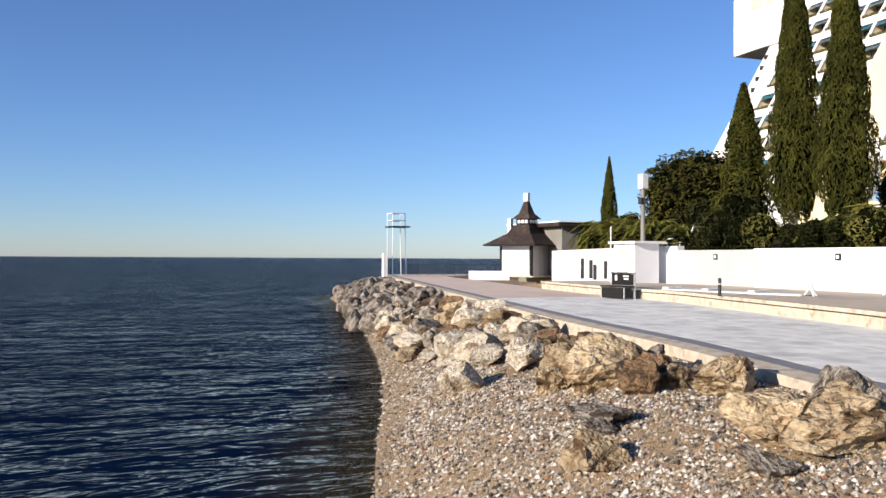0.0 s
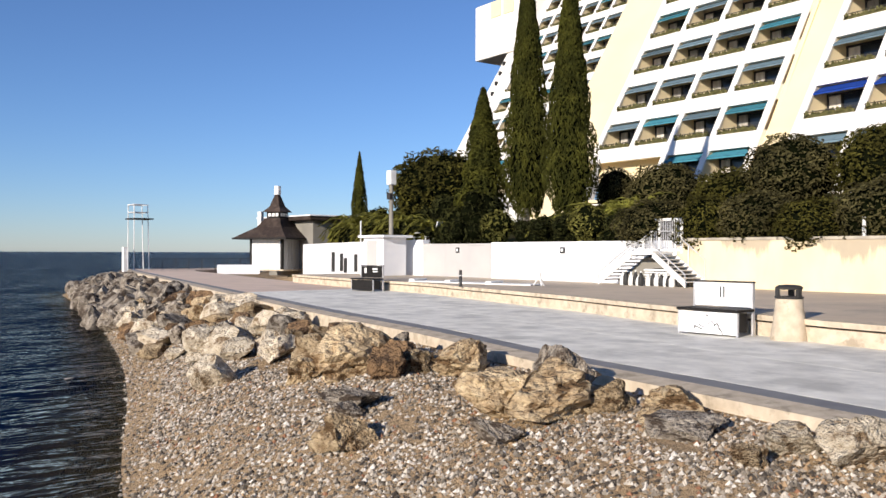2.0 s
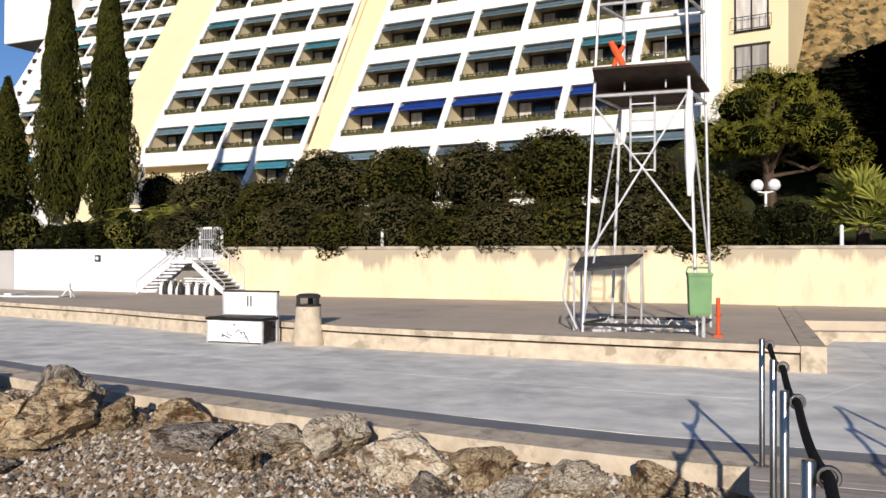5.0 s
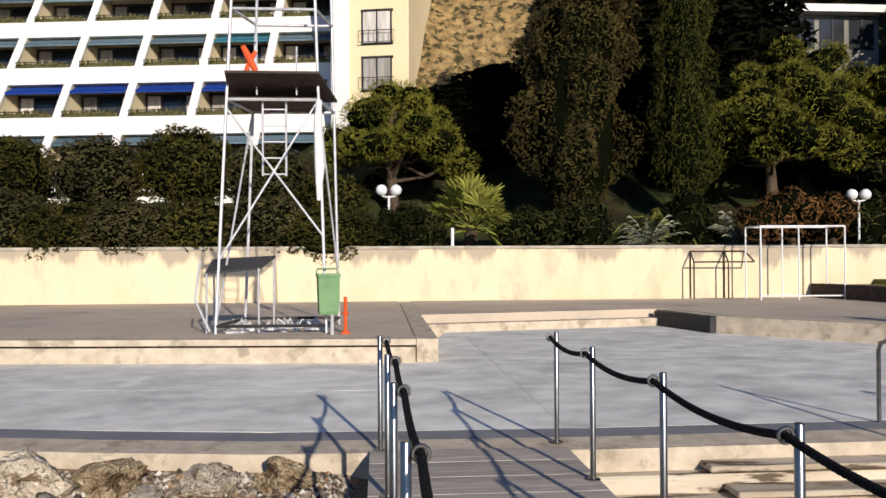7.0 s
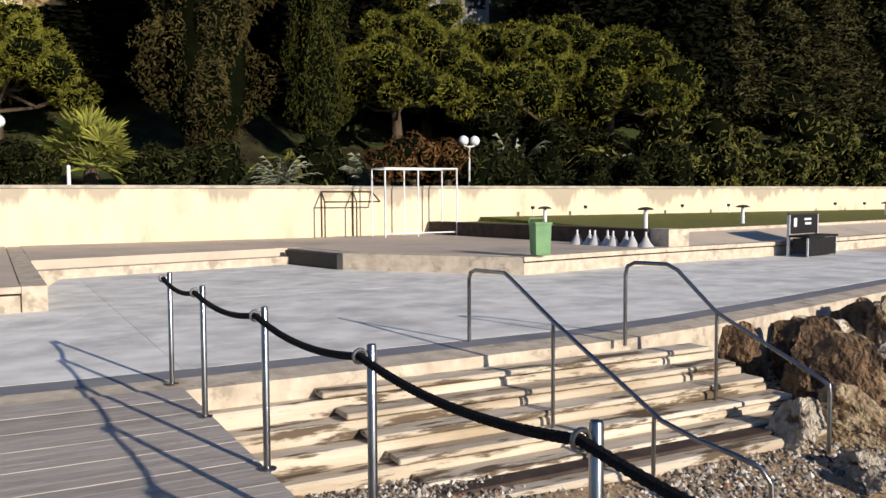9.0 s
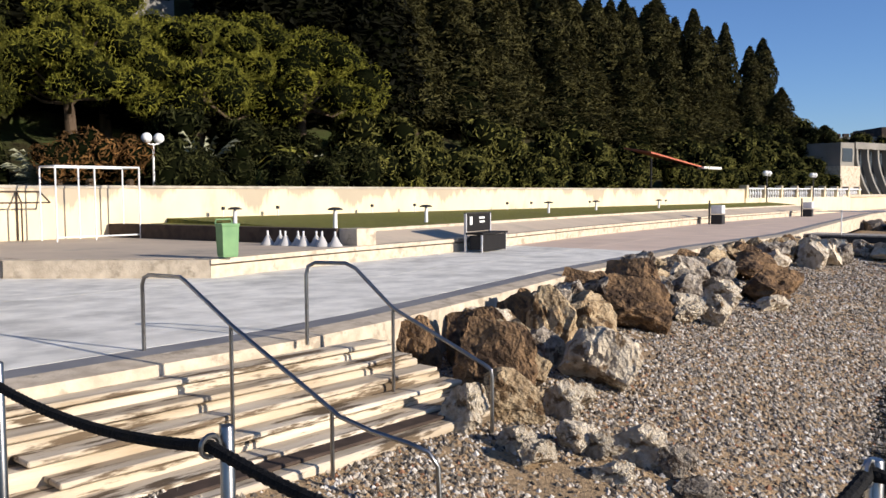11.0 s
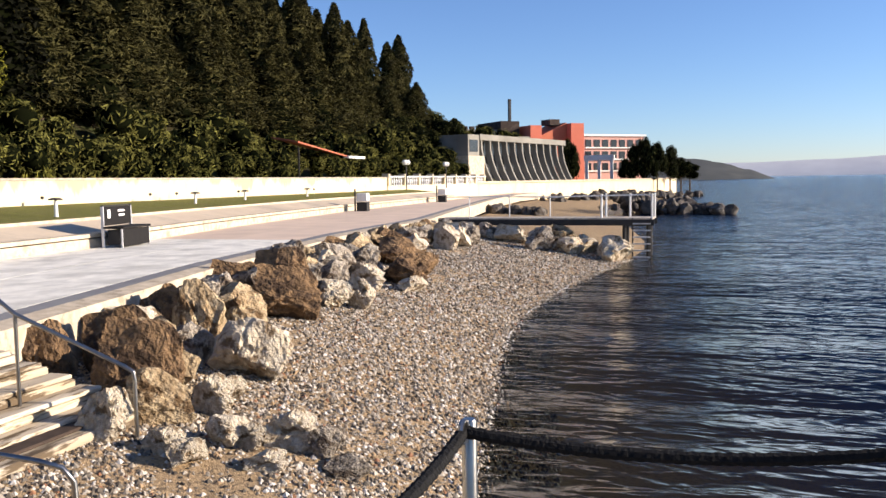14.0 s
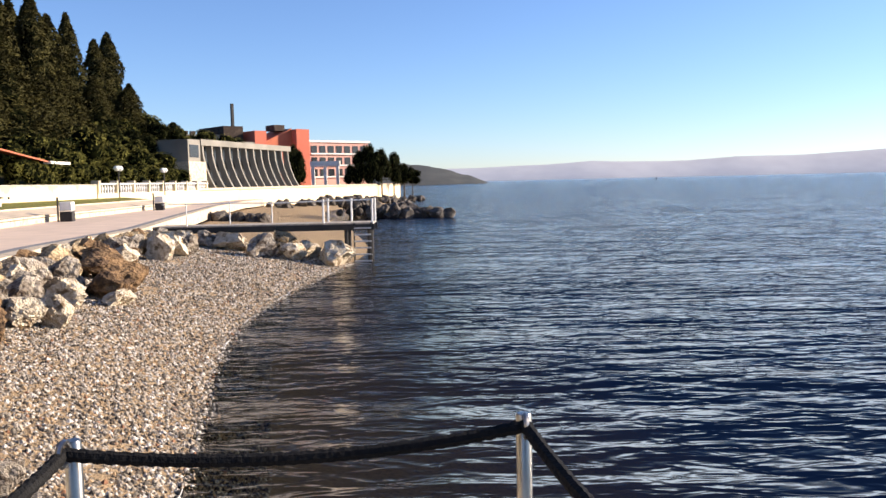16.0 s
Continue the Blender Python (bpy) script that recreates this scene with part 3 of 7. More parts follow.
# thin dark slab: the shade on the ledge's north side is painted
flat("ledge_shade_face", [(17.2, -7.62), (19.5, -7.19), (19.5, -7.05), (17.22, -7.5)], 0.012, STEPH - 0.03, DARKMETAL, terrace, "ledge side face coloured dark for its shade")

# ---- retaining wall along the back ----
def wall_run(name, y0, y1, mat, top, label, cap=COPING, over=0.04):
    w = base(name, None, label, "wall", kind="structure")
    strip("wall_body", y0, y1, 1.6, WALLX, lambda y: WALLX(y) + 0.35, top - 0.09, top - 0.09, mat, top + 0.3, w)
    strip("coping", y0, y1, 1.6, lambda y: WALLX(y) - over, lambda y: WALLX(y) + 0.40, top, top, cap, 0.085, w)
    return w


wall_run("wall_cream", -65, 16.6, CREAM, 1.97, "cream plastered retaining wall with dark water stains")
wall_run("wall_white", 16.62, 26.3, WHITEWALL, 1.90, "white painted retaining wall below the garden", WHITEWALL, 0.01)
wall_run("wall_grey", 26.32, 31.0, GREYWALL, 1.86, "grey painted retaining wall", GREYWALL, 0.01)

rail_wall = base("wall_balustrade", None, "low pale wall with a balustrade beyond the cream wall", "wall", kind="structure")
strip("wall_body", -95.5, -65.02, 1.6, lambda y: 25.1, lambda y: 25.5, 1.25, 1.25, CREAM, 1.6, rail_wall)
strip("coping", -95.5, -65.02, 1.6, lambda y: 25.05, lambda y: 25.55, 2.05, 2.05, WHITEWALL, 0.10, rail_wall)
for i in range(56):
    part("baluster", Build().lathe([(0.09, 1.25), (0.05, 1.40), (0.10, 1.62), (0.05, 1.84), (0.08, 1.95)], 7, Matrix.Translation((25.3, -65.3 - 0.54 * i, 0))), WHITEWALL, rail_wall)
for i in range(9):
    part("pier", Build().box(25.0, -65.4 - 3.7 * i, 1.25, 25.6, -65.0 - 3.7 * i, 2.25, 0.02), CREAM, rail_wall)

# ---- lawn terrace to the south ----
lawn = base("lawn", None, "raised lawn strip with low concrete edging", "lawn", kind="structure")
LX = lambda y: foot(y) + 1.7
strip("ramp_screed", -70, -15.76, 1.5, lambda y: foot(y) + 0.384, LX, STEPH, 0.62, TERRACE, 0.3, lawn, "tan screed strip sloping up to the lawn")
strip("edging", -70, -15.76, 2, LX, lambda y: LX(y) + 0.14, 0.70, 0.70, KERB, 0.6, lawn, "pale concrete edging")
strip("turf", -70, -15.76, 1.2, lambda y: LX(y) + 0.142, lambda y: WALLX(y) - 0.01, 0.69, 0.90, GRASS, 0.8, lawn, "short winter turf")
flat("turf", [(15.61, -15.755), (24.6, -15.755), (24.6, -14.25), (15.61, -15.41)], 0.2, 0.75, GRASS, lawn)
# this north face lies in shadow; the dark brown carries that shade
flat("end_wall", [(15.6, -15.40), (24.75, -14.2), (24.75, -13.7), (19.6, -14.35), (15.6, -15.0)], 0.2, 0.78, BROWNMETAL, lawn, "low end wall with its shade put into a dark brown")
flat("end_block", [(14.95, -15.75), (15.6, -15.75), (15.6, -15.1), (14.95, -15.1)], 0.2, 0.79, KERB, lawn)
wall_run("wall_bar", 31.02, 57, WHITEWALL, 2.05, "low white painted wall beside the beach bar", WHITEWALL, 0.01)

# ---- bathing pier with rope rails ----
pier = base("pier", None, "grey board pier with stainless posts and black rope", "pier")
PY0, PY1 = -2.14, -0.46
for i in range(44):
    x1 = 7.0 - i * 0.152
    part("deck_board", Build().box(x1 - 0.148, PY0, -0.035, x1, PY1, 0.004 + 0.0012 * ((i * 7) % 3 - 1), 0.002), DECKWOOD, pier)
for i in range(30):
    x1 = 0.30 - i * 0.152
    part("deck_board", Build().box(x1 - 0.148, -3.25, -0.035, x1, 0.75, 0.004 + 0.0012 * ((i * 5) % 3 - 1), 0.002), DECKWOOD, pier)
for i in range(3):
    part("deck_board", Build().box(0.304 + i * 0.152, PY1 + 0.006, -0.035, 0.452 + i * 0.152, 0.75, 0.004, 0.002), DECKWOOD, pier)
part("beam", Build().box(-4.2, PY0 + 0.02, -0.22, 7.0, PY0 + 0.14, -0.037, 0.01), DARKMETAL, pier)
part("beam", Build().box(-4.2, PY1 - 0.14, -0.22, 7.0, PY1 - 0.02, -0.037, 0.01), DARKMETAL, pier)
part("beam", Build().box(-4.2, -3.23, -0.22, 0.3, -3.11, -0.037, 0.01), DARKMETAL, pier)
part("beam", Build().box(-4.2, 0.61, -0.22, 0.3, 0.73, -0.037, 0.01), DARKMETAL, pier)
for x in (0.1, -4.0, 4.2):
    for y in (PY0 + 0.08, PY1 - 0.08):
        part("support", Build().tube([(x, y, -4.0), (x, y, -0.2)], 0.09, 10), GALV, pier, smooth=True)


def rail_post(x, y, zr, h=0.97):
    p = part("post", Build().tube([(x, y, -0.02), (x, y, h - 0.006), (x, y, h)], [0.0215, 0.0215, 0.018], 14), STEEL, pier, smooth=True)
    part("eye_ring", Build().ring((x, y + 0.055 * (1 if y < -1.2 else -1), zr), 0.030, 0.008, "x"), STEEL, p, smooth=True)
    part("foot_plate", Build().lathe([(0.055, 0.004), (0.055, 0.012), (0.03, 0.016)], 14, Matrix.Translation((x, y, 0))), STEEL, p)


def rope(a, b, sag):
    n = max(24, int(math.hypot(a[0] - b[0], a[1] - b[1]) / 0.016))
    pts, rad = [], []
    for i in range(n + 1):
        s = i / n
        pts.append((a[0] + (b[0] - a[0]) * s, a[1] + (b[1] - a[1]) * s, a[2] + (b[2] - a[2]) * s - sag * 4 * s * (1 - s)))
        rad.append(0.0195 if i % 2 else 0.0165)
    part("rope", Build().tube(pts, rad, 8), ROPE, pier, "black braided rope", smooth=True)


def tie(x):
    """Height of the eye that holds the rope: higher on the posts of the pier head."""
    return lerp(x, [(0.13, 0.95), (0.3, 0.922)])


RIGHT = [(7.17, -2.09), (5.91, -2.09), (4.52, -2.14), (3.05, -2.18), (1.585, -2.235), (0.14, -2.20), (0.12, -3.08), (-1.05, -3.235), (-1.30, -2.05)]
LEFT = [(7.0, -0.55), (5.6, -0.6), (4.3, -0.62), (2.88, -0.64), (1.46, -0.64), (0.2, -0.60), (0.2, 0.66), (-1.25, 0.68), (-2.6, 0.68), (-3.9, 0.68)]
for line, side in ((RIGHT, 0.055), (LEFT, -0.055)):
    for x, y in line:
        rail_post(x, y, tie(x))
    for (ax, ay), (bx, by) in zip(line, line[1:]):
        d = math.hypot(ax - bx, ay - by)
        rope((ax, ay + side, tie(ax)), (bx, by + side, tie(bx)), 0.04 * d)

# ---- stone steps down to the beach ----
steps = base("beach_steps", None, "pale concrete steps with overhanging treads down to the beach", "steps")
for i in range(5):
    z, xf = -0.135 - 0.15 * i, 6.74 - 0.255 * i
    part("riser", Build().box(xf + 0.06, -8.2 - 0.12 * i, z - 0.6, 7.0, -2.2, z - 0.082, 0.02), STEP, steps, "stained concrete riser")
    part("tread", Build().box(xf, -8.0 - 0.16 * i, z - 0.052, xf + 0.30, -3.3 - 0.13 * i, z, 0.012), STEP, steps)
part("bottom_slab", Build().box(5.34, -8.75, -1.3, 5.78, -3.6, -0.80, 0.02), STEP, steps, "pale bottom slab half buried in shingle")
part("timber_edge", Build().box(5.50, -8.6, -0.80, 5.72, -3.8, -0.765, 0.01), BROWNMETAL, steps, "dark timber strip")


def handrail(pts, posts, name="handrail"):
    h = base(name, None, "bent stainless steel handrail over the beach steps", "handrail", "handrails at the beach steps")
    part("rail_tube", Build().tube(pts, 0.022, 10), STEEL, h, smooth=True)
    for (x, y, zb, zt) in posts:
        part("post", Build().tube([(x, y, zb), (x, y, zt)], 0.019, 10), STEEL, h, smooth=True)


handrail([(7.75, -5.39, 0.0), (7.75, -5.39, 0.70), (7.73, -5.40, 0.77), (7.66, -5.42, 0.80), (7.20, -5.50, 0.80), (7.08, -5.48, 0.77), (6.16, -5.38, 0.43), (5.18, -5.70, -0.24), (5.08, -5.73, -0.31), (4.62, -5.70, -0.36), (4.25, -5.75, -0.40),
          (4.10, -5.82, -0.46), (4.05, -5.88, -0.58), (4.03, -5.90, -1.25)], [(6.16, -5.38, -0.60, 0.42), (5.18, -5.74, -1.1, -0.25)])
handrail([(6.92, -6.90, -0.05), (6.92, -6.90, 0.74), (6.91, -6.92, 0.83), (6.86, -6.98, 0.87), (6.62, -7.22, 0.86), (6.52, -7.28, 0.80), (6.18, -7.52, 0.36), (5.20, -7.90, -0.20), (5.11, -7.93, -0.26), (5.10, -7.93, -0.34), (5.10, -7.93, -1.15)],
         [(6.18, -7.52, -0.62, 0.35)])

# ---- terraced hotel on the slope ----
LEAN, STOREY = 0.62, 3.28


def cell_meshes(w):
    """Meshes of one balcony bay of width w: u along the facade, d inwards, z up from the balcony floor."""
    L = LEAN
    fin = Build()
    z0, z1 = 0.80, STOREY - 0.32
    sec = [(L * z0 - 0.02, z0), (L * z0 + 0.14, z0), (L * z1 + 0.14, z1), (L * z1 - 0.02, z1)]
    for u in (-0.24, 0.24):
        fin.v += [(u, d, z) for d, z in sec]
    fin.f = [(0, 1, 2, 3), (7, 6, 5, 4), (0, 4, 5, 1), (1, 5, 6, 2), (2, 6, 7, 3), (3, 7, 4, 0)]
    wall = Build()
    sec = [(L * 0.8 + 0.14, 0.0), (3.0, 0.0), (3.0, STOREY - 0.3), (L * z1 + 0.14, z1), (L * 0.8 + 0.14, 0.82)]
    n = len(sec)
    for u in (-0.19, 0.19):
        wall.v += [(u, d, z) for d, z in sec]
    wall.f = [tuple(range(n)), tuple(range(2 * n - 1, n - 1, -1))] + [(i, i + n, (i + 1) % n + n, (i + 1) % n) for i in range(n)]
    frame_b = Build().box(0.25, 2.90, 0.0, w - 0.25, 2.98, 0.12)
    for u in (0.28, w * 0.36, w * 0.66, w - 0.34):
        frame_b.box(u, 2.88, 0.0, u + 0.07, 2.96, 2.45)
    frame_b.box(0.25, 2.88, 2.40, w - 0.25, 2.96, 2.52)
    glass = Build().box(0.26, 2.97, 0.0, w - 0.26, 3.05, 2.5)
    drapes = []
    for u0, u1 in ((0.36, w * 0.30), (w * 0.70, w - 0.38)):
        k = 8
        curtain = Build()
        drapes.append(curtain)
        for i in range(k):
            a, c = u0 + (u1 - u0) * i / k, u0 + (u1 - u0) * (i + 1) / k
            curtain.box(a, 2.935 + 0.02 * (i % 2), 0.14, c, 2.955 + 0.02 * (i % 2), 2.38)
    aw = Build()
    t = STOREY - 0.36
    aw.add([(0.3, L * t + 0.5, t), (w - 0.3, L * t + 0.5, t), (w - 0.3, L * t - 0.38, t - 0.46), (0.3, L * t - 0.38, t - 0.46),
            (0.3, L * t + 0.5, t - 0.03), (w - 0.3, L * t + 0.5, t - 0.03), (w - 0.3, L * t - 0.38, t - 0.49), (0.3, L * t - 0.38, t - 0.49),
            (0.3, L * t - 0.39, t - 0.60), (w - 0.3, L * t - 0.39, t - 0.60)],
           [(0, 3, 2, 1), (4, 5, 6, 7), (0, 1, 5, 4), (1, 2, 6, 5), (3, 0, 4, 7), (7, 6, 9, 8)])
    box = Build().box(0.35, L * 0.8 + 0.02, 0.80, w - 0.35, L * 0.8 + 0.45, 1.02, 0.02)
    for i in range(26):
        r = random.Random(i)
        u, d, s = r.uniform(0.4, w - 0.4), L * 0.8 + r.uniform(-0.08, 0.42), r.uniform(0.10, 0.24)
        box.add([(u - s, d, 1.0), (u + s * 0.7, d + s * 0.6, 0.98), (u + s * 0.2, d - s * 0.7, 0.92), (u, d, 1.0 + s * 1.5)], [(0, 1, 3), (1, 2, 3), (2, 0, 3)])
    rail = Build().tube([(0.25, L * 0.8 + 0.06, 1.16), (w - 0.25, L * 0.8 + 0.06, 1.16)], 0.028, 5)
    for u in (0.3, w * 0.35, w * 0.65, w - 0.3):
        rail.tube([(u, L * 0.8 + 0.06, 0.8), (u, L * 0.8 + 0.06, 1.16)], 0.02, 4)
    return dict(rail=rail.mesh("balcony_rail", DARKMETAL), fin=fin.mesh("fin", WHITE), partition=wall.mesh("partition", BEIGE), glass=glass.mesh("glazing", GLASS), window_frame=frame_b.mesh("window_frame", DARKMETAL),
                curtains=[q.mesh("curtain", CURTAIN) for q in drapes], awning=aw, planter=box.mesh("planter", PLANT))


def hotel_section(hotel, p0, p1, z0, floors, bays, colours, end_depth=16.0, end_mat=BEIGE, missing=()):
    (xa, ya), (xb, yb) = p0, p1
    L = math.hypot(xb - xa, yb - ya)
    w = L / bays
    # local frame: u from p0 to p1, d inland
    ux, uy = (xb - xa) / L, (yb - ya) / L
    m = Matrix(((ux, uy, 0, xa), (uy, -ux, 0, ya), (0, 0, 1, z0), (0, 0, 0, 1)))
    c = cell_meshes(w)
    aw = {}
    for k in range(floors + 1):
        z = k * STOREY
        band = Build()
        za, zb = z - 0.32, z + 0.80
        left = L - w * sum((k, i) in missing for i in range(bays))
        for u in (-0.25, left + 0.25):
            band.v += [(u, LEAN * za, za), (u, LEAN * za + 0.6, za), (u, LEAN * zb + 0.45, zb), (u, LEAN * zb, zb)]
        band.f = [(0, 1, 2, 3), (7, 6, 5, 4), (0, 4, 5, 1), (1, 5, 6, 2), (2, 6, 7, 3), (3, 7, 4, 0)]
        part("floor_band", band, WHITE, hotel, at=m)
        part("floor_slab", Build().box(-0.2, LEAN * z + 0.4, z - 0.25, L + 0.2, LEAN * z + 6.5, z - 0.02), BEIGE, hotel, at=m)
    for k in range(floors):
        for i in range(bays + 1):
            if (k, i - 1) in missing:
                continue
            at = m @ pose(i * w, LEAN * k * STOREY, k * STOREY)
            part("fin", c["fin"], None, hotel, at=at)
            part("partition", c["partition"], None, hotel, at=m @ pose(i * w + (0.14 if i == 0 else 0), LEAN * k * STOREY, k * STOREY))
            if i == bays or (k, i) in missing:
                continue
            win = part("glazing", c["glass"], None, hotel, at=at)
            part("window_frame", c["window_frame"], None, win)
            for q in c["curtains"]:
                part("curtain", q, None, win)
            part("planter", c["planter"], None, hotel, at=at)
            part("balcony_rail", c["rail"], None, hotel, at=at)
            mat = colours(k, i)
            if mat:
                if mat.name not in aw:
                    aw[mat.name] = c["awning"].mesh("awning", mat)
                part("awning", aw[mat.name], None, hotel, at=at)
    H = floors * STOREY
    e = Build()
    for u in (-0.62, -0.26):
        e.v += [(u, LEAN * -1.6 - 0.25, -3.0), (u, end_depth, -3.0), (u, LEAN * H + end_depth * 0.5, H), (u, LEAN * H - 0.05, H)]
    e.f = [(0, 1, 2, 3), (7, 6, 5, 4), (0, 4, 5, 1), (1, 5, 6, 2), (2, 6, 7, 3), (3, 7, 4, 0)]
    part("end_wall", e, end_mat, hotel, "plain cream slanted end wall", at=m)
    f = Build().box(-0.2, 5.2, -3.0, L + 0.2, 6.5, 6.5)
    part("core_wall", f, BEIGE, hotel, at=m)
    for k in range(floors):
        part("core_wall", Build().box(-0.2, LEAN * k * STOREY + 3.08, k * STOREY - 0.2, L + 0.2, LEAN * k * STOREY + 3.4, (k + 1) * STOREY), BEIGE, hotel, at=m)
    part("podium", Build().box(-0.25, 0.5, -6.0, L + 0.25, 6.0, -0.35), WHITE, hotel, at=m)


def awnings(seed, low):
    def pick(k, i):
        r = random.Random(seed * 100 + k * 13 + i).random()
        if k == low:
            return BLUE
        if k < low < 9:
            return SLATE
        return TEAL if r < 0.28 else (SLATE if r < 0.95 else None)
    return pick


hotel = base("terraced_hotel", None, "large white terraced hotel with slanted balconies and teal awnings", "hotel")
hotel_section(hotel, (43.94, 2.58), (47.14, 25.48), 5.52, 8, 6, awnings(1, 1))
hotel_section(hotel, (49.5, 29.2), (50.57, 43.84), 5.56, 8, 4, awnings(2, 9), 8.0, BEIGE, ((0, 2), (0, 3)))
hotel_section(hotel, (74.56, 70.95), (75.84, 89.16), 7.66, 12, 6, awnings(3, 19), 8.0, WHITE)


def link_wall(p0, p1, z0, u0, u1, za, zb, back, mat, label):
    """A plain slanted wall that fills the gap between two sections, in the plane of one of them."""
    (xa, ya), (xb, yb) = p0, p1
    q = math.hypot(xb - xa, yb - ya)
    ux, uy = (xb - xa) / q, (yb - ya) / q
    m = Matrix(((ux, uy, 0, xa), (uy, -ux, 0, ya), (0, 0, 1, z0), (0, 0, 0, 1)))
    b = Build()
    for u in (u0, u1):
        b.v += [(u, LEAN * za + back, za), (u, LEAN * za + back + 0.8, za), (u, LEAN * zb + back + 0.8, zb), (u, LEAN * zb + back, zb)]
    b.f = [(0, 1, 2, 3), (7, 6, 5, 4), (0, 4, 5, 1), (1, 5, 6, 2), (2, 6, 7, 3), (3, 7, 4, 0)]
    part("link_wall", b, mat, hotel, label, at=m)
    return m


gap = link_wall((49.5, 29.2), (50.57, 43.84), 5.56, -5.4, -0.66, -5.0, 30.0, 0.35, BEIGE, "plain cream slanted wall")
link_wall((49.5, 29.2), (50.57, 43.84), 5.56, 14.96, 19.7, -5.0, 30.0, 0.1, BEIGE, "plain cream slanted wall")
for k in range(7):      # small lamps on brackets down the slanted edge
    for z in (0.9, 2.6):
        zz = k * STOREY + z
        part("wall_bracket", Build().box(-4.75, LEAN * zz - 0.25, zz, -4.45, LEAN * zz + 0.4, zz + (0.35 if z < 1 else 0.16), 0.02), COPING, hotel, at=gap)
# end tower with French windows
tower_m = Matrix(((0.224, 0.974, 0, 44.4), (0.974, -0.224, 0, 1.7), (0, 0, 1, 0), (0, 0, 0, 1)))
part("end_tower", Build().box(-3.9, 0.0, 1.0, 0.0, 12.0, 34.0, 0.05), BEIGE, hotel, "plain cream end tower", at=tower_m)
part("corner_strip", Build().box(-0.75, -0.12, 1.0, 0.25, 2.0, 34.0, 0.05), WHITE, hotel, at=tower_m)
for k in range(7):
    z = 10.4 + k * 2.45
    win = part("french_window", Build().box(-3.0, -0.06, z, -1.45, 0.06, z + 1.65), CURTAIN, hotel, at=tower_m)
    fb = Build()
    for u in (-3.03, -2.27, -1.5):
        fb.box(u, -0.09, z, u + 0.08, -0.02, z + 1.65)
    fb.box(-3.1, -0.12, z + 1.65, -1.4, 0.0, z + 1.75).box(-3.1, -0.12, z - 0.08, -1.4, 0.0, z)
    part("window_frame", fb, DARKMETAL, win)
    rb = Build().tube([(-3.2, -0.3, z + 0.6), (-1.3, -0.3, z + 0.6)], 0.02, 6).tube([(-3.2, -0.3, z), (-1.3, -0.3, z)], 0.02, 6)
    for i in range(8):
        rb.tube([(-3.2 + 0.27 * i, -0.3, z), (-3.2 + 0.27 * i, -0.3, z + 0.6)], 0.012, 5)
    part("window_rail", rb, DARKMETAL, win)
# plain far end with an overhanging top block
far_m = link_wall((74.56, 70.95), (75.84, 89.16), 7.66, 18.5, 22.6, -6.0, 38.0, 0.0, WHITE, "plain white slanted end wall")
part("corner_block", Build().box(19.5, LEAN * 24.6 - 0.6, 24.4, 30.0, LEAN * 24.6 + 14, 33.0, 0.1), WHITE, hotel, at=far_m)
part("corner_block", Build().box(19.5, LEAN * 33 - 0.6, 33.05, 28.0, LEAN * 33 + 10, 40.0, 0.1), WHITE, hotel, at=far_m)
for u in (20.6, 23.6):
    part("recess_panel", Build().box(u, LEAN * 24.6 - 0.72, 30.4, u + 2.4, LEAN * 24.6 - 0.62, 32.9), BEIGE, hotel, at=far_m)
for k in range(7):
    part("wall_bracket", Build().box(19.6 + 0.35 * k, LEAN * (12 + 1.7 * k) - 0.2, 12 + 1.7 * k, 19.9 + 0.35 * k, LEAN * (12 + 1.7 * k) + 0.5, 12.6 + 1.7 * k), DARKMETAL, hotel, at=far_m)

# ---- foliage ----


def leaves(name, pts, nrm, size, mat, aspect=0.5, jitter=0.6, seed=1, up=0.0, radial=False):
    """One mesh of small bent leaf pieces at pts, facing roughly along nrm."""
    g = np.random.default_rng(seed)
    n = len(pts)
    nrm = nrm + g.normal(0, jitter, (n, 3))
    nrm /= np.linalg.norm(nrm, axis=1)[:, None] + 1e-9
    a = np.cross(nrm, g.normal(0, 1, (n, 3)))
    if up:      # sprays that stand upright
        a = a / (np.linalg.norm(a, axis=1)[:, None] + 1e-9) + np.array([0, 0, up])
        a -= nrm * (a * nrm).sum(1)[:, None]
    if radial:  # needles that point outwards
        a, nrm = nrm, a / (np.linalg.norm(a, axis=1)[:, None] + 1e-9)
    a /= np.linalg.norm(a, axis=1)[:, None] + 1e-9
    b = np.cross(nrm, a)
    s = (size * g.uniform(0.6, 1.4, n))[:, None]
    v = np.stack([pts - a * s, pts + b * s * aspect + nrm * s * 0.25, pts + a * s, pts - b * s * aspect + nrm * s * 0.2], 1).reshape(-1, 3)
    me = bpy.data.meshes.new(name)
    me.from_pydata(v.tolist(), [], np.arange(4 * n).reshape(n, 4).tolist())
    me.materials.append(mat)
    return me


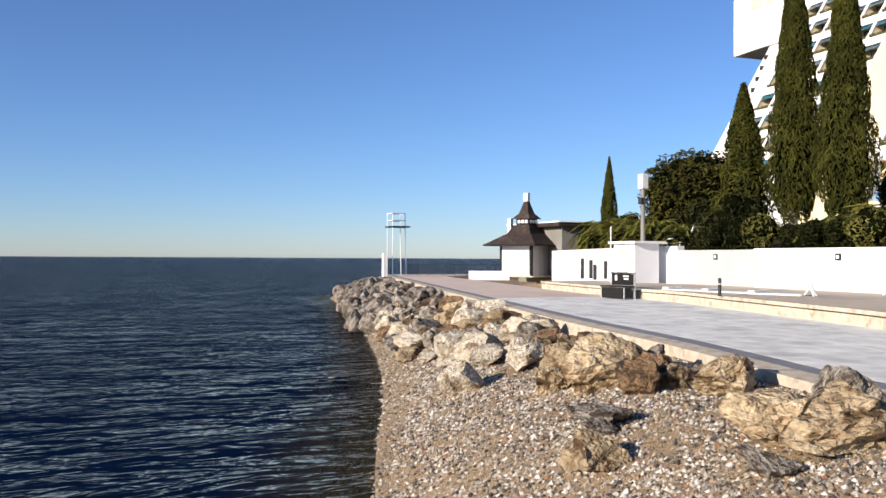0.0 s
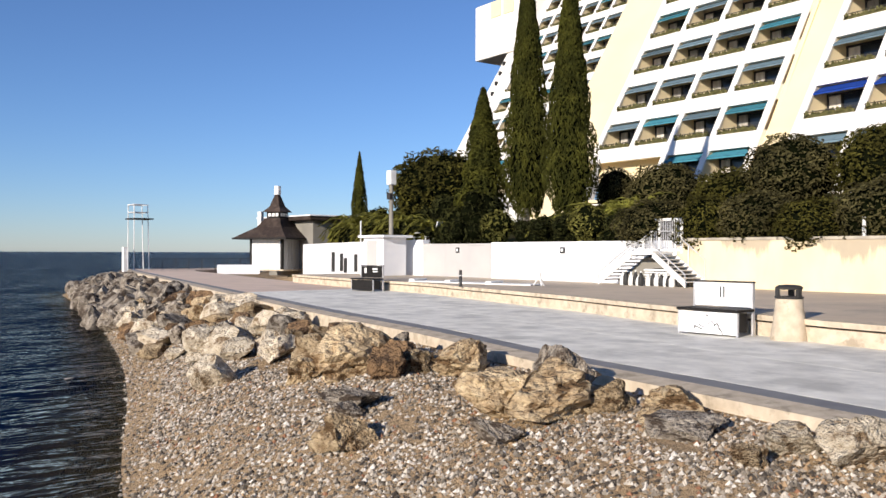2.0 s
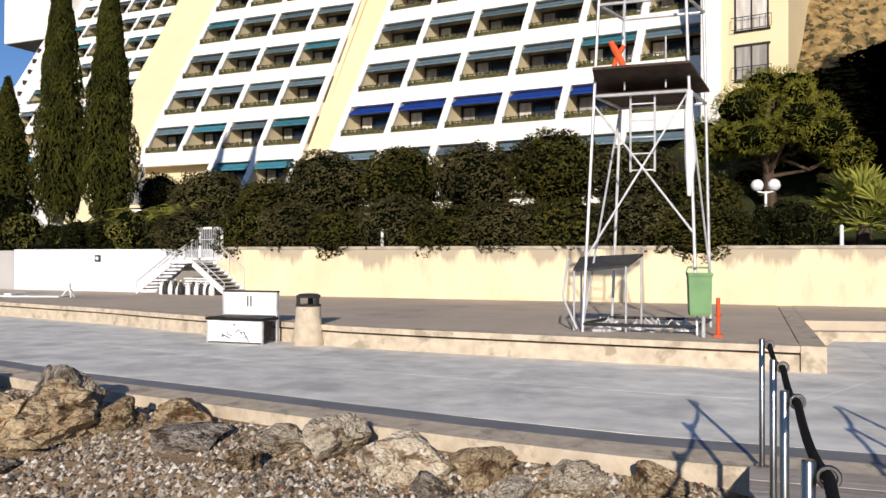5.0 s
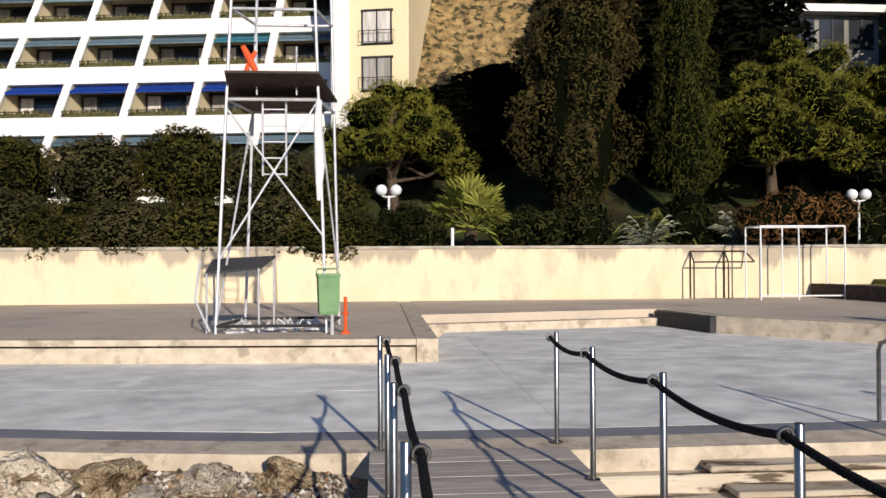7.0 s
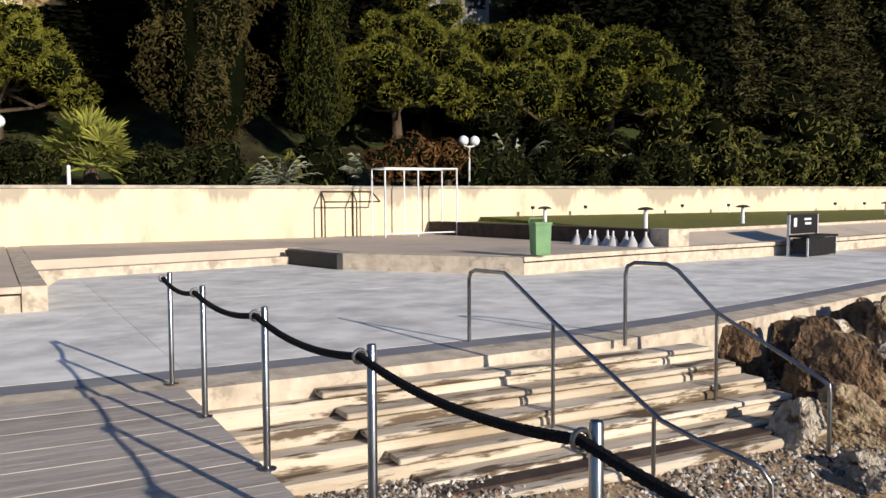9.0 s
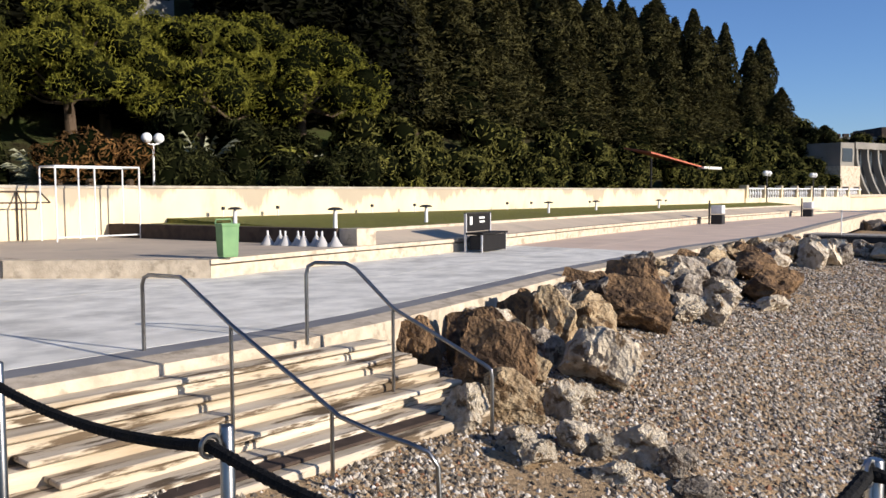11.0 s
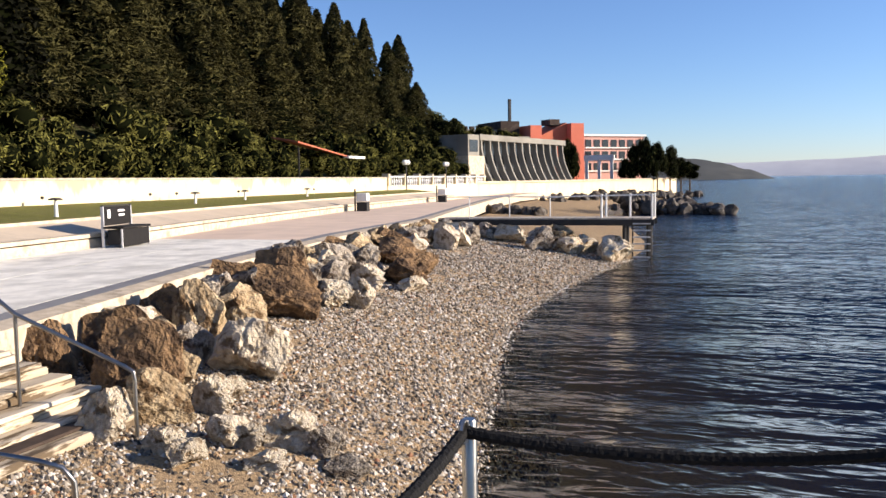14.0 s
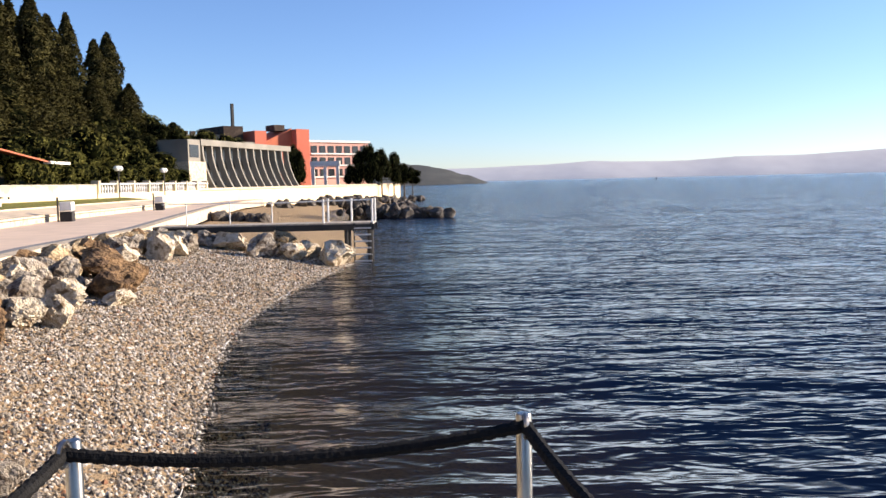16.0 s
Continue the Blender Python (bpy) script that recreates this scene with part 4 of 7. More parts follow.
def column_points(h, r, n, seed, shape, z0=0.0, wob=0.25):
    """Points on and just inside a wobbly surface of revolution."""
    g = np.random.default_rng(seed)
    s = g.uniform(0, 1, n) ** 0.85
    a = g.uniform(0, 6.2832, n)
    rad = r * shape(s)
    # clumps of growth: proud where a clump sits, thin between clumps
    m = int(14 * (h - z0) / r)
    cs, ca = g.uniform(0, 1, m) ** 0.85, g.uniform(0, 6.2832, m)
    cr = r * shape(cs)
    c = np.stack([cr * np.cos(ca), cr * np.sin(ca), cs * (h - z0) * 0.6], 1)
    p0 = np.stack([rad * np.cos(a), rad * np.sin(a), s * (h - z0) * 0.6], 1)
    near = np.full(n, 9.0)
    for j in range(m):
        near = np.minimum(near, ((p0 - c[j]) ** 2).sum(1))
    clump = np.exp(-near / (0.30 * r) ** 2)
    lump = 1 - 0.6 * wob + 1.3 * wob * clump
    k = rad * lump * (1 - 0.30 * g.uniform(0, 1, n) ** 2)
    p = np.stack([k * np.cos(a), k * np.sin(a), z0 + s * (h - z0) + 0.15 * r * (clump - 0.5)], 1)
    q = np.stack([np.cos(a), np.sin(a), np.full(n, 0.35)], 1)
    return p, q


# dark solid filling the crown, in place of the shade between its leaves
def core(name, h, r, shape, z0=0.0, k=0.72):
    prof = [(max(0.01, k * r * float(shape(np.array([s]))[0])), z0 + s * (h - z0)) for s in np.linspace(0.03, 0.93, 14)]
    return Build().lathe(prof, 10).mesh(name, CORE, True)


CYP = lambda s: np.minimum(1, (s * 4 + 0.35)) * (1 - s) ** 1.05 * 1.22
CONE = lambda s: np.minimum(1, (s * 9 + 0.2)) * (1 - s) ** 0.85
BLUNT = lambda s: np.minimum(1, (s * 6 + 0.3)) * (1 - s ** 3) ** 0.6


def tree_kind(name, h, r, mat, n, size, shape, z0, bark, seed, wob=0.25, aspect=0.4, jitter=0.5, up=0.0):
    p, q = column_points(h, r, n, seed, shape, z0, wob)
    return dict(name=name, crown=leaves("crown", p, q, size, mat, aspect, jitter, seed, up), inner=core("inner_crown", h, r, shape, z0),
                trunk=Build().tube([(0, 0, -0.6), (0.02, 0.03, h * 0.12), (0.03, 0, h * 0.5), (0, 0, h * 0.85)], [r * 0.16, r * 0.12, r * 0.08, 0.02], 8).mesh("trunk", bark, True))


def plant_tree(k, x, y, z, label, cat, group, sc=1.0, turn=0.0, stretch=1.0):
    t = base(k["name"], Matrix.Translation((x, y, z)) @ pose(0, 0, 0, 0, 0, turn) @ Matrix.Diagonal((sc, sc, sc * stretch, 1)), label, cat, group)
    part("trunk", k["trunk"], None, t)
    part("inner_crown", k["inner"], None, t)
    part("crown", k["crown"], None, t)
    return t


tall = [tree_kind("cypress_tree", 15.0, 1.65, CYPRESS, 15000, 0.16, CYP, 1.3, PALETRUNK, s, 0.24, 0.24, 0.45, 1.6) for s in (3, 4)]
small_cyp = tree_kind("cypress_tree", 9.0, 1.7, CYPRESS, 8000, 0.17, CONE, 0.6, BARK, 6, 0.4, 0.28, 0.5, 1.0)
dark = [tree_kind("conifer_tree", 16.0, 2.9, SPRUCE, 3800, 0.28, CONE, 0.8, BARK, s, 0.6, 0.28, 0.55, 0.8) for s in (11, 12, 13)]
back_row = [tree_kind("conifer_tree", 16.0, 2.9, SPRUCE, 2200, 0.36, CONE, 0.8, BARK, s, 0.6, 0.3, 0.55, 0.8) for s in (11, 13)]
shadewood = [tree_kind("evergreen_tree", 16.0, 3.0, SHADEWOOD, 2600, 0.36, BLUNT, 0.8, BARK, s, 0.34, 0.45, 0.8) for s in (16, 17)]
darkcyp = tree_kind("cypress_tree", 14.0, 2.0, BROADCYP, 22000, 0.10, BLUNT, 0.9, PALETRUNK, 15, 0.6, 0.28, 0.7, 1.0)

darkcyp2 = tree_kind("cypress_tree", 14.0, 2.0, CYPRESS, 16000, 0.10, BLUNT, 0.9, PALETRUNK, 18, 0.5, 0.28, 0.7, 1.0)
lab = "tall slender green cypress tree behind the white wall"
for k, x, y, top, wid, turn in ((tall[0], 32, 30.9, 17.6, 0.80, 20), (tall[1], 32, 28.0, 16.6, 0.82, 130), (small_cyp, 32, 34.3, 10.4, 0.95, 60), (small_cyp, 44, 63.7, 10.4, 0.56, 10)):
    z = land_height(x, y) - 0.3
    h = 15.0 if k in tall else 9.0
    plant_tree(k, x, y, z, lab if k in tall else "pointed dark green cypress tree in the hotel garden", "cypress", "cypresses", wid, turn, (top - z) / h / wid)
for x, y, top, wid, turn in ((31, -7.9, 16.5, 0.98, 0), (32, -12.5, 16.0, 0.55, 70)):
    z = land_height(x, y) - 0.3
    plant_tree(darkcyp if y > -10 else darkcyp2, x, y, z, "dark broad cypress tree standing above the cream wall", "cypress", "cypresses", wid, turn, (top - z) / 14.0 / wid)

# dark conifer wood on the slope
R = random.Random(8)
wood = []
for y, top in ((-31, 17), (-35, 17.5), (-39, 18), (-43, 18.5), (-47, 18), (-51, 19), (-55, 18.5), (-59, 19.5), (-63, 19), (-67, 19.5), (-70, 19.2), (-73.5, 19.0), (-77, 20.0), (-80.6, 20.9), (-86, 20.7), (-90, 19.6), (-93.8, 20.4), (-102, 19.0), (-106.7, 20.6)):
    wood.append((40 + R.uniform(-0.8, 0.8), y, top))
for y in np.arange(-20, -108, -3.0):
    wood.append((37 + R.uniform(-1, 1), y + R.uniform(-1, 1), R.uniform(12, 15) if y < -30 else R.uniform(9.5, 11.5)))
for y in [q for q in np.arange(-14, -90, -4.0) if not -31 < q < -19]:
    wood.append((45 + R.uniform(-1.5, 1.5), y + R.uniform(-1, 1), R.uniform(20, 23)))
for y in np.arange(-58, -88, -4.2):
    wood.append((44.5 + R.uniform(-1, 1), y + R.uniform(-0.6, 0.6), R.uniform(19.5, 21.5)))
for y, top in ((-80, 20.5), (-83, 21.2), (-86.5, 21.5), (-89.5, 21.0)):
    wood.append((43.2, y, top))
for y in np.arange(-112, -150, -5):
    wood.append((40 + R.uniform(-2, 2), y, R.uniform(9, 12)))
for x, y, top in ((39, -3.5, 9.5), (41, -6.5, 11.0), (40, -10, 12.0), (42, -13, 15), (38, -14.5, 12), (39.5, -17.5, 16), (43, -17, 19), (46, -12.5, 17), (52, -19, 21), (53, -23, 22), (52, -28, 22), (53, -32, 23)):
    wood.append((x, y, top))
for x, y, top in wood:
    z = land_height(x, y) - 0.5
    sc = R.uniform(0.95, 1.3)
    # north of y = -38 the trees carry their shade in the leaf colour
    plant_tree(R.choice(shadewood if y > -38 else back_row if x > 43 else dark), x, y, z, "dark green conifer in the wood on the slope", "conifer", "conifer wood on the slope", sc, R.uniform(0, 360), (top - z) / 16.0 / sc)


def ball_points(n, seed, sq=1.0):
    g = np.random.default_rng(seed)
    q = g.normal(0, 1, (n, 3))
    q /= np.linalg.norm(q, axis=1)[:, None]
    lump = 1 + 0.06 * np.sin(q[:, 0] * 9 + seed) * np.sin(q[:, 1] * 8) + 0.05 * np.sin(q[:, 2] * 11 + q[:, 0] * 5) + 0.045 * np.sin(q[:, 0] * 23 + q[:, 2] * 7) * np.sin(q[:, 1] * 21 + q[:, 2] * 17)
    p = q * (lump * (1 - 0.14 * g.uniform(0, 1, n) ** 2))[:, None]
    return p * np.array([1, 1, sq]), q


def ball_kind(mat, seed, n=5000, size=0.050):
    p, q = ball_points(n, seed)
    gaps = np.sin(q[:, 0] * 15 + q[:, 2] * 9 + seed) * np.sin(q[:, 1] * 14 - q[:, 2] * 11) + 0.5 * np.sin(q[:, 0] * 37) * np.sin(q[:, 2] * 33 + q[:, 1] * 29)
    keep = gaps > -0.75
    p, q = p[keep], q[keep]
    # dark ball behind the leaves colours the gaps as if shaded
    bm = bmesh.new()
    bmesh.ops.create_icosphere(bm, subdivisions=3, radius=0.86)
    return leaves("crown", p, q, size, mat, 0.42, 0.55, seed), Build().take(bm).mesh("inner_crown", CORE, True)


balls = [ball_kind(HEDGE, 21), ball_kind(GREYHEDGE, 22), None]


def loose_kind(seed, mat=SHRUB):
    """An uneven bush of several leafy clumps, about one unit in radius."""
    r = random.Random(seed)
    ps, qs = [], []
    bm = bmesh.new()
    for i in range(13):
        a, k = r.uniform(0, 6.28), r.uniform(0, 0.62)
        c = np.array([k * math.cos(a), k * math.sin(a), r.uniform(-0.55, 0.45)])
        s = r.uniform(0.28, 0.52)
        p, q = ball_points(115, seed * 40 + i)
        ps.append(c + p * s), qs.append(q)
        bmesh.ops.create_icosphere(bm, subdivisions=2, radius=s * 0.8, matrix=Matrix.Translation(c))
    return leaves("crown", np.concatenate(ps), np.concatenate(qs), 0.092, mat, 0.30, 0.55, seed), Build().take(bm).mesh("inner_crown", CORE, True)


loose = [loose_kind(s) for s in (71, 72, 73)]
row = [loose_kind(s, HEDGEROW) for s in (81, 82)]
russet = [loose_kind(91, RUSSET)]


def shrub(x, y, zc, rx, ry, rz, kind, name, label, cat, group="", stem=True):
    t = base(name, Matrix.Translation((x, y, zc - rz)), label, cat, group)
    m = Matrix.Translation((0, 0, rz)) @ Matrix.Diagonal((rx, ry, rz, 1)) @ pose(0, 0, 0, 0, 0, (x * 71 + y * 37) % 360)
    k = loose[int(abs(x * 7 + y * 13)) % 3] if kind == 2 else row[int(abs(x * 7 + y * 13)) % 2] if kind == 3 else russet[0] if kind == 4 else balls[kind]
    part("crown", k[0], None, t, at=m)
    part("inner_crown", k[1], None, t, at=m)
    if stem:
        g = land_height(x, y) - (zc - rz)
        part("trunk", Build().tube([(0, 0, min(g, 0) - 0.4), (0.05, 0.02, rz)], [0.14, 0.09], 7), BARK, t)


shrub(34.6, 41.0, 5.4, 3.2, 3.4, 2.6, 0, "clipped_tree", "large round clipped dark green tree", "tree")
shrub(36, 25.1, 4.3, 2.2, 1.8, 1.7, 1, "clipped_bush", "rounded clipped bush below the hotel", "bush")
for i, (y, top, r) in enumerate(((18.6, 5.0, 1.45), (16.2, 6.1, 1.6), (12.8, 6.15, 1.65), (9.6, 6.1, 1.5), (6.5, 6.5, 1.6), (3.6, 5.9, 1.4), (1.5, 4.8, 1.3))):
    shrub(31.5, y, top - r * 0.95, 2.0, r, r * 0.95, i % 2, "clipped_bush", "dome of clipped dark green hedge under the balconies", "bush", "clipped hedge domes")
for i, y in enumerate(np.arange(1.0, 20.0, 1.9)):
    shrub(25.5 + 0.2 * (i % 3), y, 2.25 + 0.2 * (i % 2), 1.75, 1.3, 0.95 + 0.15 * (i % 3), i % 2, "hedge_bush", "dense clipped hedge hanging over the cream wall", "hedge", "hedge along the wall")
for i, y in enumerate(np.arange(-1.5, -96.0, -1.9)):
    r = R.uniform(1.1, 1.6)
    if min(abs(y + 3.5), abs(y + 9.3), abs(y + 12.6)) < 1.0:
        continue
    shrub(26.9 + R.uniform(0, 1.2), y, 2.15 + r * 0.45 * R.uniform(0.7, 1.2), 1.3, r, r * 0.9, 3 if y < -27 else 2, "garden_shrub", "olive green hedge shrub above the wall" if y < -27 else "loose dark green shrub above the wall", "shrub", "shrubs above the wall")
for y, r in ((0.1, 0.9), (-0.9, 0.75), (-1.9, 0.8)):
    shrub(25.9, y, 2.0 + r * 0.8, 0.9, r, r, 2, "garden_shrub", "loose dark green shrub above the wall", "shrub", "shrubs above the wall")
for y, r in ((-13.9, 1.1), (-15.3, 1.0), (-12.9, 0.8)):
    shrub(26.3, y, 2.1 + r * 0.8, 1.0, r, r, 4, "garden_shrub", "russet brown shrub above the cream wall", "shrub", "shrubs above the wall")
shrub(36, 28.26, 4.75, 1.2, 1.05, 1.25, 1, "clipped_bush", "dark rounded clipped bush below the hotel", "bush")
for i, y in enumerate(np.arange(-20, -100.0, -3.4)):
    r = R.uniform(1.6, 2.3)
    shrub(31 + R.uniform(0, 2.0), y, 3.0 + r * 0.6, 2.0, r, r * 0.95, 3 if y < -27 else 2, "garden_shrub", "loose green shrub above the wall", "shrub", "shrubs above the wall")


for i in range(22):
    y = -68 - 1.4 * i
    r = R.uniform(1.5, 2.4)
    shrub(28.6 + R.uniform(0, 3.5), y, 2.4 + r * 0.6 + 0.4 * (i % 3), 2.2, r, r, 3, "garden_shrub", "loose olive green shrub above the wall", "shrub", "shrubs above the wall")
for i in range(26):
    y = -88 - 1.6 * i
    r = R.uniform(2.0, 3.2)
    shrub(32.5 + R.uniform(0, 5) - 0.05 * (-88 - y), y, 4.2 + r * 0.7 + 0.8 * (i % 3), 2.6, r, r, 2 + i % 2, "garden_shrub", "tall evergreen shrub on the far slope", "shrub", "shrubs above the wall")


RG = random.Random(21)
for y in np.arange(20.5, 52, 1.25):
    r = RG.uniform(0.75, 1.15)
    shrub(WALLX(y) + 1.6 + RG.uniform(0, 1.4), y, 1.95 + r * 0.55, 1.0, r, r, RG.choice((2, 2, 3)), "garden_shrub", "loose green shrub behind the white wall", "shrub", "shrubs behind the white wall")
for y in np.arange(33, 56, 2.4):
    r = RG.uniform(1.4, 1.9)
    shrub(WALLX(y) + 4.2 + RG.uniform(0, 1.5), y, 2.6 + r * 0.6, 1.6, r, r, 2, "garden_shrub", "tall dark evergreen shrub in the hotel garden", "shrub", "shrubs behind the white wall")


def pine(x, y, top, w, seed, group="umbrella pines"):
    """Umbrella pine: trunk, limbs and a crown of many needle clumps."""
    r = random.Random(seed)
    z = land_height(x, y) - 0.3
    t = base("pine_tree", Matrix.Translation((x, y, z)), "umbrella pine with bright green needle clumps", "pine", group)
    H = top - z
    crown_p, crown_q = [], []
    bm = bmesh.new()
    part("trunk", Build().tube([(0, 0, -0.5), (0.15, 0.1, H * 0.25), (0.05, 0.25, H * 0.5), (0, 0.1, H * 0.8)], [0.28, 0.22, 0.17, 0.06], 9), BARK, t, smooth=True)
    for i in range(44):
        a = i * 2.4 + r.uniform(-0.3, 0.3)
        k = math.sqrt((i + 0.5) / 44)
        rise = 0.89 - 0.30 * k ** 2.2 - r.uniform(0, 0.30)
        c = np.array([w * k * math.cos(a), w * k * math.sin(a), H * rise])
        s = r.uniform(0.20, 0.36) * w
        p, q = ball_points(500, seed * 90 + i, 0.8)
        crown_p.append(c + p * s)
        crown_q.append(q)
        bmesh.ops.create_icosphere(bm, subdivisions=2, radius=s * 0.74, matrix=Matrix.Translation(c) @ Matrix.Diagonal((1, 1, 0.72, 1)))
        if i % 2 == 0:
            part("limb", Build().tube([(0.05, 0.15, H * r.uniform(0.3, 0.45)), (c[0] * 0.5, c[1] * 0.5, c[2] * 0.80), (c[0], c[1], c[2])], [0.09, 0.06, 0.02], 5), BARK, t)
    # dark lumps inside the needle clumps stand for their inner shade
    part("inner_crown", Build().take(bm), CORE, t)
    part("crown", leaves("crown", np.concatenate(crown_p), np.concatenate(crown_q), 0.115, PINELEAF, 0.13, 0.9, seed, radial=True), None, t)


pine(34, -1.2, 9.2, 2.8, 31)
pine(33, -16.6, 10.2, 3.0, 32)
pine(33, -22.4, 10.4, 3.1, 33)
pine(33, -28.4, 10.6, 3.6, 34)
pine(36, -19.5, 12.0, 3.0, 35)
pine(35, -25.5, 11.5, 3.0, 36)


def palm(x, y, z, s, seed, mat=PALMLEAF, n=34, label="low palm with arching yellow-green fronds", name="palm", fan=1.0, stem=0.9):
    r = random.Random(seed)
    t = base(name, Matrix.Translation((x, y, z)), label, "palm", "garden palms")
    part("trunk", Build().tube([(0, 0, -0.4), (0, 0, stem * s)], [0.22 * s, 0.17 * s], 9), BARK, t)
    for i in range(n):
        a, e = r.uniform(0, 6.28), r.uniform(-0.1, 1.25)
        b = Build()
        L = s * r.uniform(1.2, 1.7)
        pts = []
        for k in range(7):
            q = k / 6
            el = e - 0.9 * q * q * fan
            pts.append((L * q * math.cos(el), L * q * math.sin(el) + stem * s))
        for k in range(6):
            (d0, z0), (d1, z1) = pts[k], pts[k + 1]
            for side in (-1, 1):
                wd = (0.30 if stem > 0.5 else 0.12) * s * (1 - (k / 6) ** 2) + 0.02
                b.add([(d0, 0, z0), ((d0 + d1) / 2, 0, (z0 + z1) / 2), (d1 + 0.14 * s, side * wd, z1 - 0.06 * s)], [(0, 1, 2)])
                b.add([((d0 + d1) / 2, 0, (z0 + z1) / 2), (d1, 0, z1), (d1 + 0.2 * s, side * wd * 0.9, z1 - 0.1 * s)], [(0, 1, 2)])
        part("frond", b, mat, t, at=pose(0, 0, 0, 0, 0, math.degrees(a)))


def fan_palm(x, y, z, s, seed):
    """A dwarf fan palm: a dome of stiff fan leaves."""
    r = random.Random(seed)
    t = base("fan_palm", Matrix.Translation((x, y, z)), "dwarf fan palm with bright yellow-green fans", "palm", "garden palms")
    part("trunk", Build().tube([(0, 0, -0.4), (0, 0, 0.5 * s)], [0.2 * s, 0.15 * s], 9), BARK, t)
    for i in range(46):
        b = Build()
        L, k = s * r.uniform(0.55, 0.95), 13
        b.tube([(0, 0, 0), (L, 0, 0)], 0.012 * s, 4)
        for j in range(k):
            q = radians(-95 + 190 * j / (k - 1))
            c, w, n = 0.52 * s * r.uniform(0.85, 1.1), 0.045 * s, 0.02 * s * (-1) ** j
            tip = (L + c * math.cos(q), c * math.sin(q), -0.06 * s)
            mid = (L + 0.5 * c * math.cos(q), 0.5 * c * math.sin(q))
            b.add([(L, 0, 0), (mid[0] - w * math.sin(q), mid[1] + w * math.cos(q), n), tip, (mid[0] + w * math.sin(q), mid[1] - w * math.cos(q), -n)], [(0, 1, 2), (0, 2, 3)])
        a, e = r.uniform(0, 360), r.uniform(-15, 85)
        part("fan", b, FANLEAF, t, at=pose(0, 0, 0.45 * s) @ pose(0, 0, 0, 0, 0, a) @ pose(0, 0, 0, 0, -e, 0) @ pose(0, 0, 0, r.uniform(-30, 30), 0, 0))


fan_palm(27.0, -3.5, land_height(27.0, -3.5) + 0.1, 1.3, 5)
fan_palm(29.5, 23.0, land_height(29.5, 23.0), 1.0, 6)
for i, (x, y, s) in enumerate(((27.8, -1.6, 0.7), (28.2, -10.0, 0.9), (28.6, -24.0, 1.1), (28.0, -30.5, 1.0), (29.0, 24.0, 1.1), (29.5, 22.0, 1.2), (28.5, 26.3, 0.8), (29, 37.5, 1.2), (30, 40.5, 1.3), (32, 44, 1.4), (33, 47, 1.5), (34, 50, 1.5), (33.2, 45.5, 1.2), (31, 41.8, 1.3), (35.5, 52.5, 1.4), (28, 34, 0.9), (29, 20.5, 0.9))):
    palm(x, y, land_height(x, y) - 0.1, s, 60 + i, PALMLEAF)
for i, (x, y, s) in enumerate(((26.8, -9.3, 0.75), (27.0, -12.6, 0.8), (29.0, -19.8, 1.2), (28.2, -24.5, 0.9))):
    palm(x, y, land_height(x, y) + 0.1, s, 90 + i, AGAVE, 30, "grey-green spiky garden plant with narrow blades", "agave", 0.2, 0.15)

# ---- boulders ----
def rock_mesh(seed, mat, fine=4, face=None):
    """A quarried limestone block: flat broken faces, chipped edges, a few bedding cracks; fills a box of two units."""
    r = random.Random(seed)
    bm = bmesh.new()
    bmesh.ops.create_icosphere(bm, subdivisions=fine, radius=1.0)
    cuts = []
    for _ in range(13):
        d = Vector((r.gauss(0, 1), r.gauss(0, 1), r.gauss(0, 0.75))).normalized()
        cuts.append((d, r.uniform(0.38, 0.78)))
    if face:        # one large freshly broken face
        cuts.append((Vector(face).normalized(), 0.42))
    off = Vector((r.uniform(0, 50), r.uniform(0, 50), r.uniform(0, 50)))
    bed = Vector((r.gauss(0, 0.5), r.gauss(0, 0.5), 1)).normalized()
    for v in bm.verts:
        p = v.co.copy()
        for d, k in cuts:
            s = p.dot(d) - k - 0.06 * noise.noise(p * 2.6 + off + d * 7)
            if s > 0:
                p -= d * s * 0.98
        n = p.normalized()
        near = noise.voronoi(Vector((p.x, p.y, p.z * 1.4)) * 1.25 + off)[0]
        crack = math.exp(-14.0 * (near[1] - near[0]))
        slab = 0.05 * math.floor(2.6 * noise.noise(p * 1.7 + off * 2))
        layer = math.exp(-(math.sin(p.dot(bed) * 8 + 2 * noise.noise(p * 1.4 + off)) ** 2) * 22)
        p += n * (0.08 * noise.noise(p * 1.6 + off) + slab - 0.10 * crack - 0.04 * layer + 0.03 * noise.noise(p * 5.0 + off) - 0.045 * abs(noise.noise(p * 9.0 + off)))
        v.co = p
    for i in range(3):
        lo, hi = min(v.co[i] for v in bm.verts), max(v.co[i] for v in bm.verts)
        for v in bm.verts:
            v.co[i] = 2 * (v.co[i] - lo) / (hi - lo) - 1
    me = Build().take(bm).mesh("boulder", mat)
    for q in me.polygons:
        q.use_smooth = True
    me.set_sharp_from_angle(angle=radians(18))
    return me


TONES = {"T": (ROCK, "tawny limestone boulder with broken faces"), "B": (BROWNROCK, "rust-brown stained limestone boulder with shade in its tone"), "P": (PALESTONE, "pale cream broken limestone block"), "G": (GREYROCK, "grey weathered angular boulder")}
rock_near = {k: [rock_mesh(10 * i + s, m[0], 4) for s in range(4)] for i, (k, m) in enumerate(TONES.items())}
rock_far = {k: [rock_mesh(10 * i + s, m[0], 3) for s in range(4)] for i, (k, m) in enumerate(TONES.items())}
rock_split = {k: [rock_mesh(10 * i + s, m[0], 4, (-0.72, 0.50, 0.48)) for s in range(4)] for i, (k, m) in enumerate(TONES.items())}
RR = random.Random(44)


